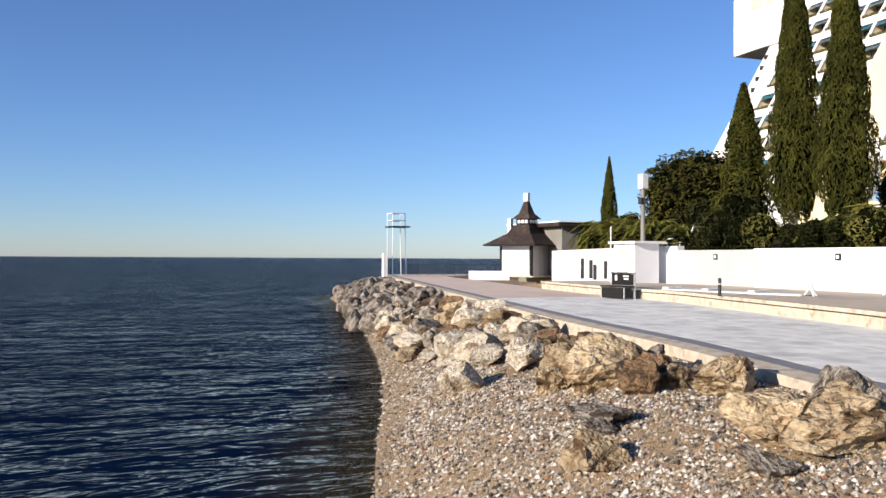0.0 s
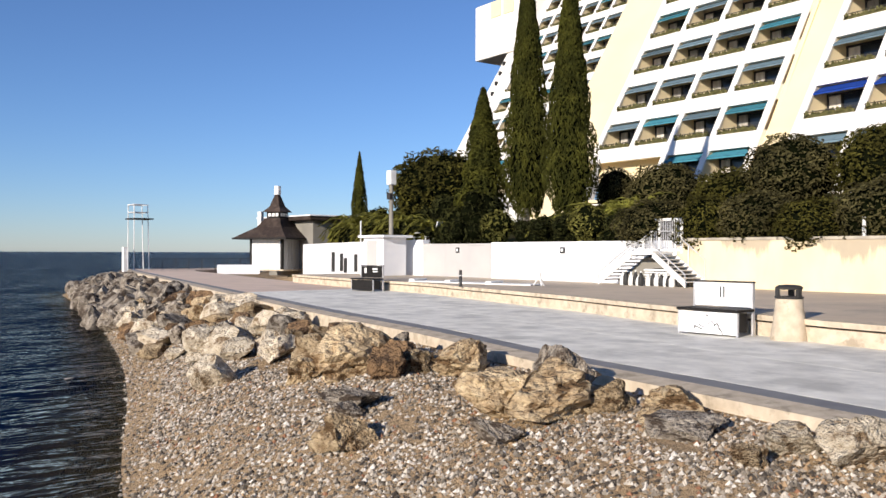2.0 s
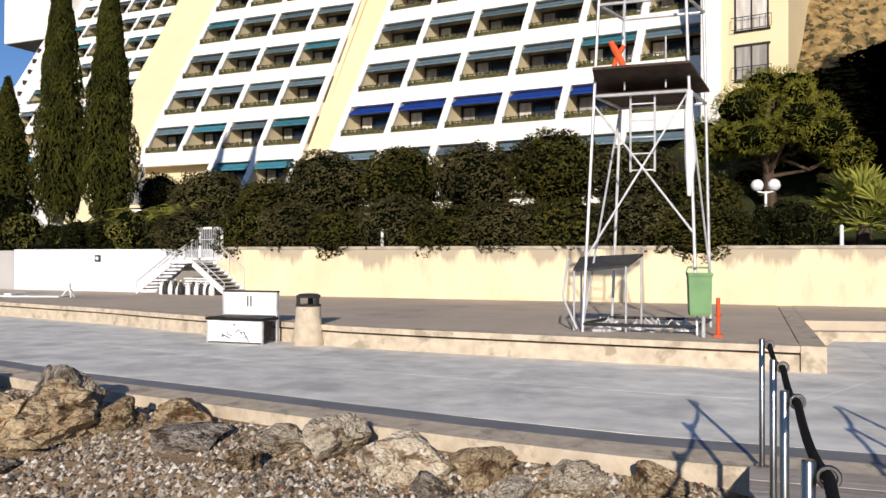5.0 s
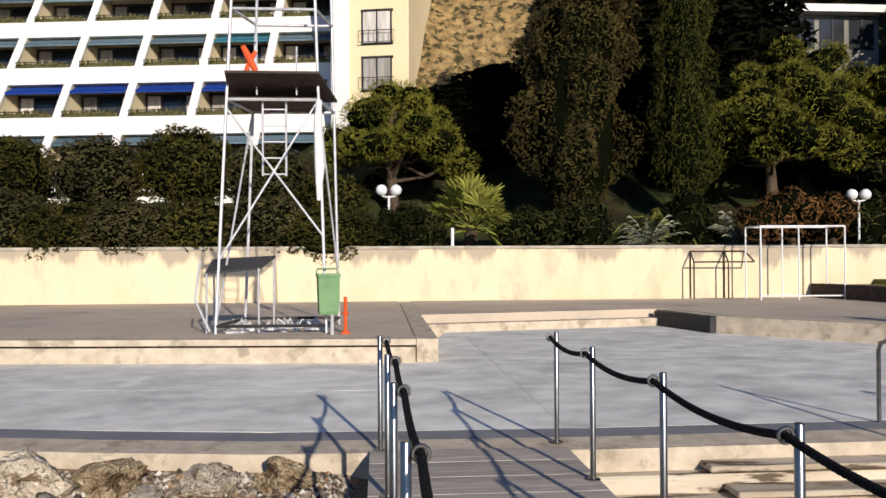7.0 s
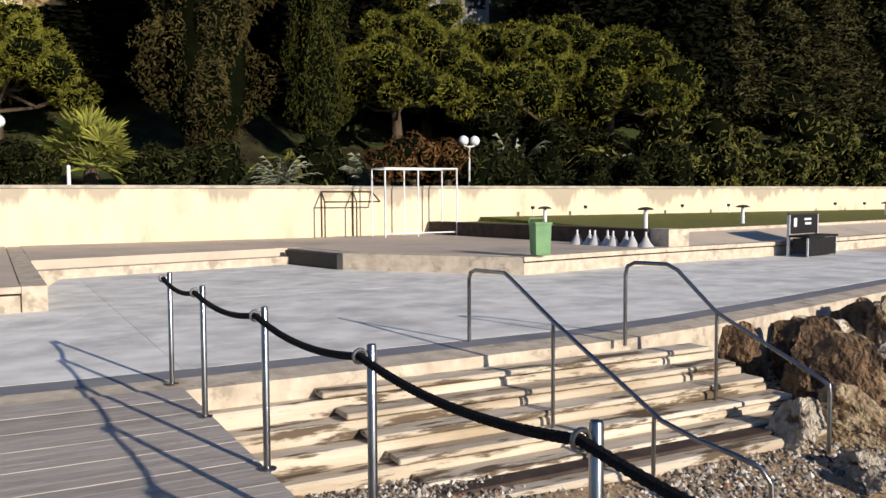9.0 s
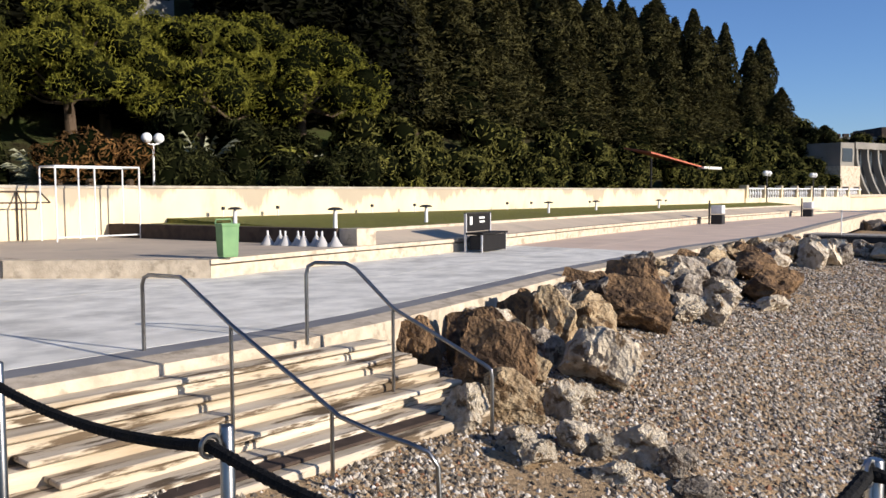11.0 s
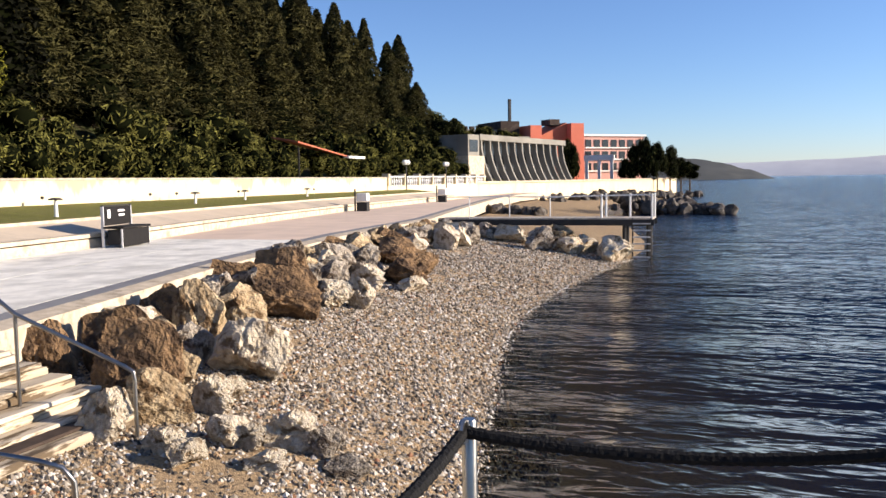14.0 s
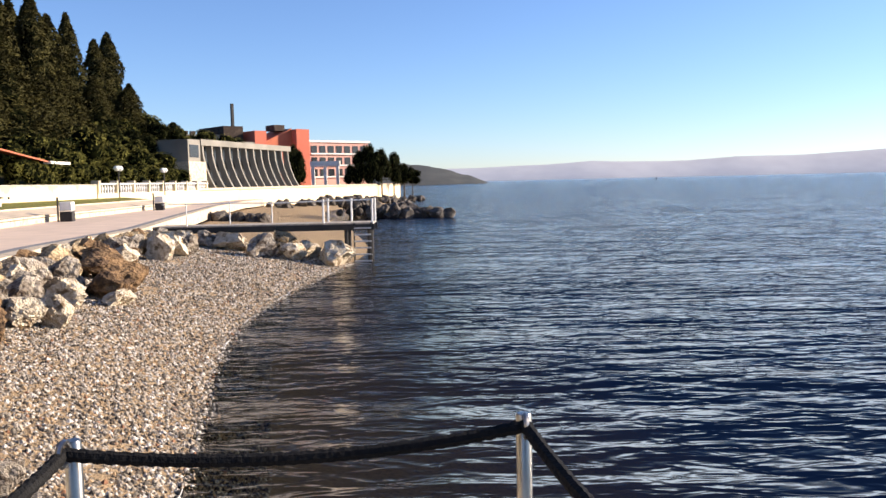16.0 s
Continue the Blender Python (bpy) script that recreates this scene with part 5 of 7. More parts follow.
def boulder(x, y, w, h, tone, place="on the shingle", sink=0.16):
    """A block w wide and h high, resting a little sunk in the shingle."""
    near = -16 < y < 13
    split = -24 < y < -7
    me = RR.choice((rock_split if split else rock_near if near else rock_far)[tone])
    z = float(surface(np.array([x]), np.array([y]))[0]) + h * (0.5 - sink)
    ob = new("boulder", me)
    ob.matrix_basis = Matrix.Translation((x, y, z)) @ pose(0, 0, 0, RR.uniform(-12, 12), RR.uniform(-12, 12), (RR.uniform(15, 50) if w < 0.75 else RR.uniform(-28, 28)) if split else RR.uniform(0, 360)) @ Matrix.Diagonal((0.50 * w * RR.uniform(0.95, 1.1), 0.44 * w * RR.uniform(0.9, 1.1), 0.54 * h, 1))
    return tagged(ob, TONES[tone][1] + " " + place, "rock", "shore boulders")


NORTH = [(6.84, 14.45, 0.92, 0.68, "P"), (8.3, 16.4, 0.8, 0.45, "P"), (7.21, 11.95, 0.70, 0.45, "T"), (7.45, 10.85, 1.35, 0.86, "T"), (7.35, 9.75, 0.62, 0.52, "B"), (8.4, 11.0, 0.55, 0.60, "G"), (7.85, 9.75, 0.55, 0.42, "T"), (8.05, 9.0, 1.0, 0.58, "T"),
         (6.75, 6.9, 1.05, 0.62, "T"), (7.0, 6.3, 1.25, 0.70, "T"), (7.45, 6.6, 0.8, 0.75, "G"), (6.11, 9.02, 0.80, 0.34, "G"), (5.9, 8.75, 0.45, 0.25, "G"), (5.37, 7.97, 0.66, 0.46, "T"), (6.12, 6.3, 0.62, 0.24, "G"),
         (7.39, 5.86, 0.55, 0.36, "T"), (7.57, 5.21, 0.80, 0.38, "T"), (7.07, 4.67, 0.80, 0.22, "G"), (7.06, 3.6, 0.55, 0.30, "P"), (6.98, 3.07, 0.70, 0.46, "P"), (6.70, 2.31, 0.75, 0.44, "P"), (6.75, 1.6, 0.55, 0.34, "T"), (6.62, 0.8, 0.5, 0.3, "P"), (6.35, 1.9, 0.35, 0.2, "G"), (6.3, 1.2, 0.4, 0.22, "P"), (6.5, 3.7, 0.4, 0.2, "T"), (6.75, 0.2, 0.45, 0.28, "T"),
         (9.9, 20.77, 0.68, 0.52, "T"), (9.89, 19.28, 0.8, 0.7, "B"), (10.3, 18.6, 0.8, 0.65, "B"), (8.76, 15.96, 0.72, 0.58, "P"), (9.7, 16.9, 0.95, 0.7, "G"), (9.1, 15.5, 0.6, 0.52, "T"), (9.2, 14.6, 0.8, 0.5, "T"), (8.31, 19.73, 0.6, 0.33, "P"), (8.67, 19.72, 0.45, 0.28, "P"),
         (8.3, 13.4, 0.9, 0.6, "T"), (8.9, 13.2, 0.8, 0.6, "B"), (8.6, 12.2, 0.8, 0.6, "G"), (8.2, 14.6, 0.8, 0.55, "P"), (9.0, 17.8, 0.8, 0.6, "P"), (7.9, 17.6, 0.5, 0.3, "P"), (9.5, 15.8, 0.7, 0.6, "B"), (6.4, 21.4, 0.8, 0.5, "G"), (7.9, 10.2, 0.7, 0.5, "B")]
SOUTH = [(6.75, -9.87, 0.85, 0.95, "B"), (5.75, -8.95, 0.95, 1.08, "B"), (5.30, -8.62, 0.80, 0.62, "T"), (5.38, -7.80, 0.55, 0.60, "P"), (7.48, -11.71, 0.85, 0.95, "B"), (6.83, -11.79, 0.95, 1.12, "T"), (5.46, -10.78, 1.05, 0.92, "P"), (6.85, -14.45, 1.25, 1.05, "B"), (8.0, -15.2, 1.1, 0.85, "G"),
         (6.8, -16.22, 0.75, 0.64, "P"), (6.36, -16.56, 0.68, 0.72, "P"), (8.6, -19.93, 1.0, 0.85, "G"), (7.97, -20.43, 1.0, 1.0, "G"), (6.98, -20.84, 1.35, 1.06, "B"), (8.7, -29.6, 1.1, 1.0, "P"), (4.69, -7.81, 0.42, 0.30, "P"), (4.32, -7.66, 0.40, 0.30, "P"), (4.28, -8.32, 0.48, 0.34, "P"),
         (4.06, -8.35, 0.36, 0.30, "P"), (3.78, -8.71, 0.66, 0.42, "P"), (3.35, -8.71, 0.40, 0.38, "G"), (3.64, -7.94, 0.46, 0.20, "P"), (4.96, -9.09, 0.52, 0.52, "P"), (5.13, -9.65, 0.45, 0.32, "P"), (2.99, -8.47, 0.55, 0.16, "G"), (8.95, -30.9, 1.37, 1.07, "P"), (8.53, -32.12, 0.75, 0.8, "G"),
         (8.12, -23.66, 1.6, 0.95, "B"), (3.35, -33.75, 1.68, 1.15, "P"), (6.02, -33.18, 1.2, 1.05, "G"), (4.95, -33.57, 1.3, 0.75, "P"), (7.5, -34.37, 1.41, 0.85, "P"), (8.53, -34.51, 1.0, 0.8, "G"), (8.39, -19.17, 0.95, 0.9, "P"), (9.2, -27.16, 1.31, 0.8, "P"), (6.52, -20.0, 0.8, 0.42, "P"),
         # (7.3, -9.0) takes the brown tone to paint the black shadow beside the steps
         (7.3, -9.0, 0.8, 0.85, "B"), (7.35, -10.3, 0.8, 0.8, "G"), (6.45, -10.75, 0.75, 0.65, "G"), (7.55, -10.9, 0.8, 0.7, "P"), (7.75, -12.6, 0.95, 0.9, "G"), (7.1, -13.1, 0.9, 0.8, "T"), (8.0, -13.7, 1.0, 0.85, "G"), (6.05, -9.45, 1.05, 0.95, "T"), (8.3, -16.6, 1.1, 0.8, "P"),
         (7.5, -17.6, 1.1, 0.85, "G"), (8.3, -18.0, 0.9, 0.8, "T"), (7.4, -16.2, 0.9, 0.75, "G"), (6.15, -11.9, 0.6, 0.45, "P"), (7.3, -19.0, 0.9, 0.7, "P")]
for q in NORTH + SOUTH:
    boulder(*q)
# the rougher tipped stone further along both ways
for y in np.arange(17.4, 34, 0.62):
    for lane in ((0.5, 1.4, 2.4) if y < 21 else (0.5, 1.4, 2.4, 3.3)):
        if RR.random() < 0.80:
            w = RR.uniform(0.6, 1.2)
            boulder(lerp(y, EDGE) - lane - RR.uniform(-0.35, 0.35), y + RR.uniform(-0.3, 0.3), w, w * RR.uniform(0.5, 0.85), RR.choice("TPPGB"))
for y in np.arange(-15.5, -34, -0.72):
    for lane in (0.40, 1.10):
        w = RR.uniform(0.75, 1.25)
        boulder(lerp(y, EDGE) - lane - RR.uniform(-0.25, 0.25), y + RR.uniform(-0.3, 0.3), w, w * RR.uniform(0.6, 0.95), RR.choice("GTGTPB"))
for i in range(30):     # under and beside the second pier
    q = RR.random()
    w = RR.uniform(0.6, 1.2)
    boulder(10.5 - 7.4 * q, -34.0 - 1.2 * RR.random() - 0.6 * q, w, w * RR.uniform(0.5, 0.9), RR.choice("PGPT"), "under the second pier")


def riprap(name, places, label, mat=GREYROCK):
    """Far boulders as one joined mesh."""
    vs, fs, k = [], [], 0
    for x, y, w, *pile in places:
        z = max(land_height(x, y), SEA) + 0.15 * w + sum(pile)
        m = Matrix.Translation((x, y, max(z, SEA + 0.05 * w))) @ pose(0, 0, 0, RR.uniform(-18, 18), RR.uniform(-18, 18), RR.uniform(0, 360)) @ Matrix.Scale(0.55 * w, 4)
        co = coarse[RR.randrange(len(coarse))]
        vs += [tuple(m @ p) for p in co[0]]
        fs += [tuple(i + k for i in f) for f in co[1]]
        k += len(co[0])
    b = Build()
    b.v, b.f = vs, fs
    tagged(new(name, b.mesh(name, mat)), label, "rocks", kind="stuff")


coarse = []
for s0 in range(6):
    r0 = random.Random(s0 + 90)
    bm0 = bmesh.new()
    bmesh.ops.create_icosphere(bm0, subdivisions=2, radius=1.0)
    cut = [(Vector((r0.gauss(0, 1), r0.gauss(0, 1), r0.gauss(0, 1))).normalized(), r0.uniform(0.45, 0.85)) for _ in range(12)]
    for v in bm0.verts:
        for d, kk in cut:
            e = v.co.dot(d) - kk
            if e > 0:
                v.co -= d * e * 0.95
        v.co += v.co.normalized() * 0.12 * noise.noise(v.co * 3 + Vector((s0, 0, 0)))
    bm0.verts.ensure_lookup_table()
    coarse.append(([v.co.copy() for v in bm0.verts], [[v.index for v in f.verts] for f in bm0.faces]))
    bm0.free()
far = []
for y in np.arange(34, 67, 0.6):
    far += [(lerp(y, EDGE) - lane - RR.uniform(-0.4, 0.4), y + RR.uniform(-0.3, 0.3), RR.uniform(0.7, 1.5)) for lane in (0.5, 1.5, 2.6, 3.7)]
riprap("riprap", far, "pale and tawny boulders along the promenade foot")
far = [(11.6 + 5.4 * RR.random(), -62.5 - 1.6 * RR.random(), RR.uniform(0.6, 1.3)) for i in range(34)]
for i in range(110):
    s = RR.random()
    far.append((8.5 - 10.0 * s, -76 - 9 * RR.random() * (1.2 - s), RR.uniform(0.7, 1.5), 1.5 * RR.random() * (1.05 - s)))
for i in range(90):
    s = RR.random()
    far.append((lerp(s, [(0, 23), (0.5, 16), (1, 8)]) - RR.uniform(1, 6), -98 - 50 * s + RR.uniform(-3, 3), RR.uniform(0.8, 1.7)))
# the spit's shadowed look comes from its dark material
riprap("rocky_spit", far, "boulders of a low rocky spit, coloured dark for their shadow", SHADEROCK)


def pebble_field(name, n, y0, length, seed):
    """Loose shingle lying on the beach, thinner where sand shows: one joined mesh of small stones."""
    g = np.random.default_rng(seed)
    y = y0 + length * g.uniform(0, 1, n) ** 1.45
    a = np.interp(y, SHORE_Y, SHORE_X) - 1.0
    e = np.array([lerp(q, EDGE) for q in (-36, -30, -24, -18, -15.6, -12, -9.6, -7.5, -2.2, 0.5, 2.5, 4.8, 8.1, 12, 17.5, 24, 36)])
    c = np.interp(y, (-36, -30, -24, -18, -15.6, -12, -9.6, -7.5, -2.2, 0.5, 2.5, 4.8, 8.1, 12, 17.5, 24, 36), e)
    x = a + (c - a) * g.uniform(0, 1, n)
    sand = np.array([noise.noise((p * 0.55, q * 0.32, seed)) + 0.5 * noise.noise((p * 1.6, q * 1.3, 8)) for p, q in zip(x, y)])
    strip_n = (y > 9) & (x < a + 1.0 + 0.09 * (y - 9))      # bare ochre sand by the water further north
    keep = ((sand < 0.42) & ~strip_n) | (g.uniform(0, 1, n) < 0.25)
    x, y = x[keep], y[keep]
    n = len(x)
    z = surface(x, y)
    unit = np.array([(1, 0, 0), (0.3, 0.95, 0.1), (-0.8, 0.6, 0), (-0.8, -0.6, 0.05), (0.3, -0.95, 0), (0.05, 0, 0.85)])
    tri = np.array([(0, 1, 5), (1, 2, 5), (2, 3, 5), (3, 4, 5), (4, 0, 5)])
    r = (0.015 + 0.027 * g.uniform(0, 1, n) ** 1.6) * (1 + 0.018 * np.abs(y))
    p = unit[None] * np.stack([r, r * g.uniform(0.6, 1, n), r * g.uniform(0.65, 1.15, n)], 1)[:, None, :] * g.uniform(0.8, 1.2, (n, len(unit), 1))
    t = g.uniform(0, 6.28, n)[:, None]
    v = np.stack([p[..., 0] * np.cos(t) - p[..., 1] * np.sin(t) + x[:, None], p[..., 0] * np.sin(t) + p[..., 1] * np.cos(t) + y[:, None], p[..., 2] + z[:, None] - 0.003], 2).reshape(-1, 3)
    f = (tri[None] + 6 * np.arange(n)[:, None, None]).reshape(-1, 3)
    me = bpy.data.meshes.new(name)
    me.from_pydata(v.tolist(), [], f.tolist())
    me.materials.append(PEBBLE)
    tagged(new(name, me), "loose grey, cream and tan beach pebbles", "pebbles", kind="stuff")


pebble_field("pebbles", 104000, -0.3, 33, 2)
pebble_field("pebbles", 104000, -2.9, -32, 3)

# broken white line where the ripples reach the shingle
foam = Build()
FOAMWHITE = shade("wet_foam", (0.55, 0.56, 0.56), (0.42, 0.43, 0.44), 30, 0.4)
for y in np.arange(-34, -4, 0.10):
    e = [(shore(q) - 0.04 + 0.05 * noise.noise((q * 1.3, 0, 0)), max(0.0, -0.001 + 0.03 * noise.noise((q * 0.7, 4, 0)))) for q in (y, y - 0.10)]
    if min(e[0][1], e[1][1]) > 0.001:
        foam.add([(e[0][0], y, SEA + 0.012), (e[0][0] + e[0][1], y, SEA + 0.026), (e[1][0] + e[1][1], y - 0.10, SEA + 0.026), (e[1][0], y - 0.10, SEA + 0.012)], [(0, 1, 2, 3)])
tagged(new("foam", foam.mesh("foam", FOAMWHITE)), "thin broken line of white foam at the water's edge", "foam", kind="stuff")

# ---- lifeguard tower ----
def lifeguard_tower():
    t = base("lifeguard_tower", None, "tall galvanised lifeguard tower with dark platform on the terrace", "tower")
    legs = {"a": ((14.12, 2.17, 0.37), (14.95, 1.88, 9.5)), "b": ((14.12, 0.34, 0.37), (14.95, 0.675, 9.5)), "c": ((16.0, 1.98, 0.37), (15.45, 1.54, 9.5)), "d": ((16.0, 0.22, 0.37), (15.45, 0.38, 9.5))}
    at = lambda k, z: Vector(legs[k][0]).lerp(Vector(legs[k][1]), (z - 0.37) / 9.13)
    for a, b in legs.values():
        part("leg", Build().tube([a, b], 0.027, 9), GALV, t, smooth=True)
    def bar(p, q, r=0.019, mat=GALV, name="brace"):
        part(name, Build().tube([p, q], r, 7), mat, t, smooth=True)
    for z in (0.5, 4.35, 5.95):
        for p, q in (("a", "b"), ("b", "d"), ("d", "c"), ("c", "a")):
            bar(at(p, z), at(q, z), 0.028, DARKMETAL if z < 1 else GALV, "rail")
    bar(at("a", 1.6), at("b", 4.35))
    bar(at("b", 2.0), at("a", 4.2))
    bar(at("a", 0.5), at("c", 4.35))
    bar(at("d", 1.4), at("b", 4.3))
    bar(at("a", 6.7), at("b", 9.2))
    part("platform", Build().box(14.5, 0.45, 4.37, 16.0, 2.0, 4.40, 0.008), BROWNMETAL, t)
    part("canopy", Build().add([(14.05, 0.45, 4.75), (14.05, 2.0, 4.75), (15.2, 2.1, 4.48), (15.2, 0.2, 4.48), (14.05, 0.45, 4.71), (14.05, 2.0, 4.71), (15.2, 2.1, 4.44), (15.2, 0.2, 4.44)],
                               [(0, 1, 2, 3), (7, 6, 5, 4), (0, 4, 5, 1), (1, 5, 6, 2), (2, 6, 7, 3), (3, 7, 4, 0)]), BROWNMETAL, t, "dark brown sloping board")
    bar((14.6, 1.55, 4.45), (14.6, 1.55, 6.4), 0.016, GALV, "signal_pole")
    bar((14.6, 0.87, 4.45), (14.6, 0.87, 5.3), 0.016, GALV, "signal_pole")
    for y in (1.05, 1.45):
        bar((14.6, y, 3.05), (14.6, y, 4.36), 0.02, GALV, "ladder_rail")
    for i in range(5):
        bar((14.6, 1.05, 3.08 + 0.28 * i), (14.6, 1.45, 3.08 + 0.28 * i), 0.014, GALV, "rung")
    part("rolled_flag", Build().tube([(14.2, 0.47, 2.6), (14.2, 0.45, 3.2), (14.22, 0.48, 3.9), (14.22, 0.46, 4.3)], [0.03, 0.09, 0.07, 0.05], 8), WHITEMETAL, t, "rolled white cloth", smooth=True)
    part("low_shelter", Build().add([(14.2, 1.45, 1.48), (14.2, 2.35, 1.40), (15.1, 2.4, 1.62), (15.1, 1.3, 1.68), (14.2, 1.45, 1.44), (14.2, 2.35, 1.36), (15.1, 2.4, 1.58), (15.1, 1.3, 1.64)],
                                    [(0, 1, 2, 3), (7, 6, 5, 4), (0, 4, 5, 1), (1, 5, 6, 2), (2, 6, 7, 3), (3, 7, 4, 0)]), DARKMETAL, t, "dark sheet shelter")
    for x, y, z in ((14.2, 2.33, 1.38), (15.1, 2.38, 1.6), (15.1, 1.33, 1.66), (14.2, 1.47, 1.46)):
        bar((x, y, 0.38), (x, y, z), 0.018, GALV, "shelter_post")
    bar((14.05, 2.25, 0.42), (14.1, 2.5, 0.95), 0.02, GALV, "stay")
    bar((14.1, 2.5, 0.95), (14.15, 2.42, 1.6), 0.02, GALV, "stay")
    return t


lifeguard_tower()
buoy = base("rescue_float", pose(14.3, 1.62, 4.98), "orange rescue float with crossed arms tied above the platform", "rescue float")
part("long_arm", Build().tube([(0, 0.12, 0.24), (0.02, 0.05, 0.10), (0, -0.05, -0.10), (0.01, -0.13, -0.25)], [0.045, 0.06, 0.055, 0.04], 8), ORANGE, buoy, smooth=True)
part("short_arm", Build().tube([(0.03, -0.10, 0.16), (0.04, 0.0, 0.02), (0.03, 0.08, -0.22)], [0.035, 0.05, 0.04], 8), ORANGE, buoy, smooth=True)
part("line", Build().tube([(0.0, 0.0, -0.12), (0.03, -0.02, -0.3)], 0.012, 5), WHITEMETAL, buoy)
RJ = random.Random(3)
for i in range(26):
    x, y, a = RJ.uniform(14.2, 15.8), RJ.uniform(0.5, 2.1), RJ.uniform(0, 360)
    b = Build().box(-0.16, -0.05, 0, 0.16, 0.05, 0.05, 0.012)
    b.tube([(-0.1, 0, 0.05), (0, RJ.uniform(-0.1, 0.1), 0.16), (0.12, 0, 0.06)], 0.012, 5)
    o = new("metal_fitting", b.mesh("metal_fitting", GALV if i % 3 else WHITEMETAL))
    o.matrix_basis = pose(x, y, 0.366, 0, 0, a)
    tagged(o, "loose pale metal fitting stacked under the tower", "fitting", "fittings under the tower")
post = base("marker_post", pose(14.0, 0.02, 0.36), "short orange marker post beside the tower", "post")
part("stem", Build().tube([(0, 0, 0), (0, 0, 0.62)], 0.03, 8), ORANGE, post, smooth=True)
part("foot", Build().box(-0.07, -0.07, 0, 0.07, 0.07, 0.05, 0.01), ORANGE, post)
part("collar", Build().ring((0, 0, 0.35), 0.04, 0.02, "z"), ORANGE, post, smooth=True)


# ---- benches, bins ----
def bench(x, y, turn, panel_mat, marks=False, label="", z=0.0, size=(1, 1, 1)):
    """Seat box 1.2 m wide with a panelled back; front faces local -x."""
    b = base("bench", pose(x, y, z, 0, 0, turn) @ Matrix.Diagonal((*size, 1)), label, "bench", "promenade benches")
    part("front_panel", Build().box(-0.30, -0.58, 0.03, -0.27, 0.58, 0.42, 0.004), panel_mat, b)
    part("seat", Build().box(-0.34, -0.62, 0.43, 0.22, 0.62, 0.48, 0.008), DARKWOOD, b, "dark wooden seat")
    part("back_panel", Build().box(0.22, -0.58, 0.50, 0.26, 0.58, 0.93, 0.004), panel_mat, b)
    part("top_rail", Build().box(0.20, -0.61, 0.935, 0.28, 0.61, 0.965, 0.004), DARKMETAL, b)
    for s in (-0.60, 0.58):
        part("side_frame", Build().box(0.20, s, 0.0, 0.28, s + 0.03, 0.94, 0.004), GALV, b)
        part("front_leg", Build().box(-0.30, s, 0.0, -0.25, s + 0.03, 0.43, 0.004), GALV, b)
    # dark block in place of the shadow inside the hollow seat
    part("inner_shade_block", Build().box(-0.22, -0.5, 0.06, 0.18, 0.5, 0.40), DARKMETAL, b)
    if marks:
        r = random.Random(9)
        for i in range(9):
            yy, zz = r.uniform(-0.3, 0.3), r.uniform(0.12, 0.34)
            m = Build().tube([(-0.303, yy, zz), (-0.303, yy + r.uniform(-0.1, 0.1), zz + r.uniform(-0.06, 0.08)), (-0.303, yy + r.uniform(-0.14, 0.14), zz + r.uniform(-0.1, 0.06))], 0.007, 5)
            part("scribble", m, DARKMETAL, b)
        for dy in (-0.03, 0.04):
            part("scribble", Build().box(0.213, dy, 0.66, 0.219, dy + 0.025, 0.86), DARKMETAL, b)
    if not marks:
        for y0, y1, z in ((-0.30, -0.02, 0.80), (-0.30, -0.05, 0.70)):
            part("sticker", Build().box(0.212, y0, z, 0.218, y1, z + 0.05), WHITEMETAL, b, "white bar on the dark back")
        part("sticker", Build().box(0.212, 0.30, 0.66, 0.218, 0.42, 0.86), WHITEMETAL, b, "white square on the dark back")
    return b


bench(13.75, 8.5, 0, WHITEWALL, True, "white panelled bench with black scribbles and dark seat")
bench(18.6, 26.3, 8, DARKWOOD, False, "dark panelled bench at the promenade step")
bench(14.72, -19.9, 12, DARKWOOD, False, "dark panelled bench with metal frame at the step", 0.0, (1.0, 1.3, 1.16))


def concrete_bin(x, y, z=0.0):
    b = base("litter_bin", pose(x, y, z), "tapered pale concrete litter bin with dark rim", "litter bin", "litter bins")
    part("body", Build().lathe([(0.30, 0.0), (0.305, 0.03), (0.27, 0.25), (0.235, 0.55), (0.225, 0.70), (0.20, 0.70)], 20), KERB, b, smooth=True)
    part("rim", Build().lathe([(0.19, 0.70), (0.232, 0.71), (0.235, 0.74), (0.18, 0.74)], 20), DARKMETAL, b, smooth=True)
    for a in (0.3, 2.4, 4.5):
        part("rim_bracket", Build().box(0.17, -0.05, 0.73, 0.22, 0.05, 0.90, 0.006), DARKMETAL, b, at=pose(0, 0, 0, 0, 0, math.degrees(a)))
    part("hood", Build().lathe([(0.21, 0.86), (0.225, 0.90), (0.17, 0.93), (0.05, 0.94)], 20), DARKMETAL, b, smooth=True)


concrete_bin(13.80, 7.15)


def box_bin(x, y, turn):
    b = base("litter_bin", pose(x, y, 0, 0, 0, turn), "black box litter bin with a white hood at the step", "litter bin", "litter bins")
    part("body", Build().box(-0.30, -0.28, 0.0, 0.30, 0.28, 0.50, 0.02), DARKMETAL, b)
    part("hood", Build().box(-0.30, -0.28, 0.56, 0.30, 0.28, 1.00, 0.03), WHITEMETAL, b)
    for dx in (-0.27, 0.24):
        for dy in (-0.25, 0.22):
            part("bracket", Build().box(dx, dy, 0.49, dx + 0.03, dy + 0.03, 0.57), GALV, b)
    part("post", Build().tube([(0.36, 0.33, 0.0), (0.36, 0.33, 1.25)], 0.05, 8), DARKMETAL, b)


box_bin(18.2, -44.0, 8)
box_bin(19.3, -61.5, 8)


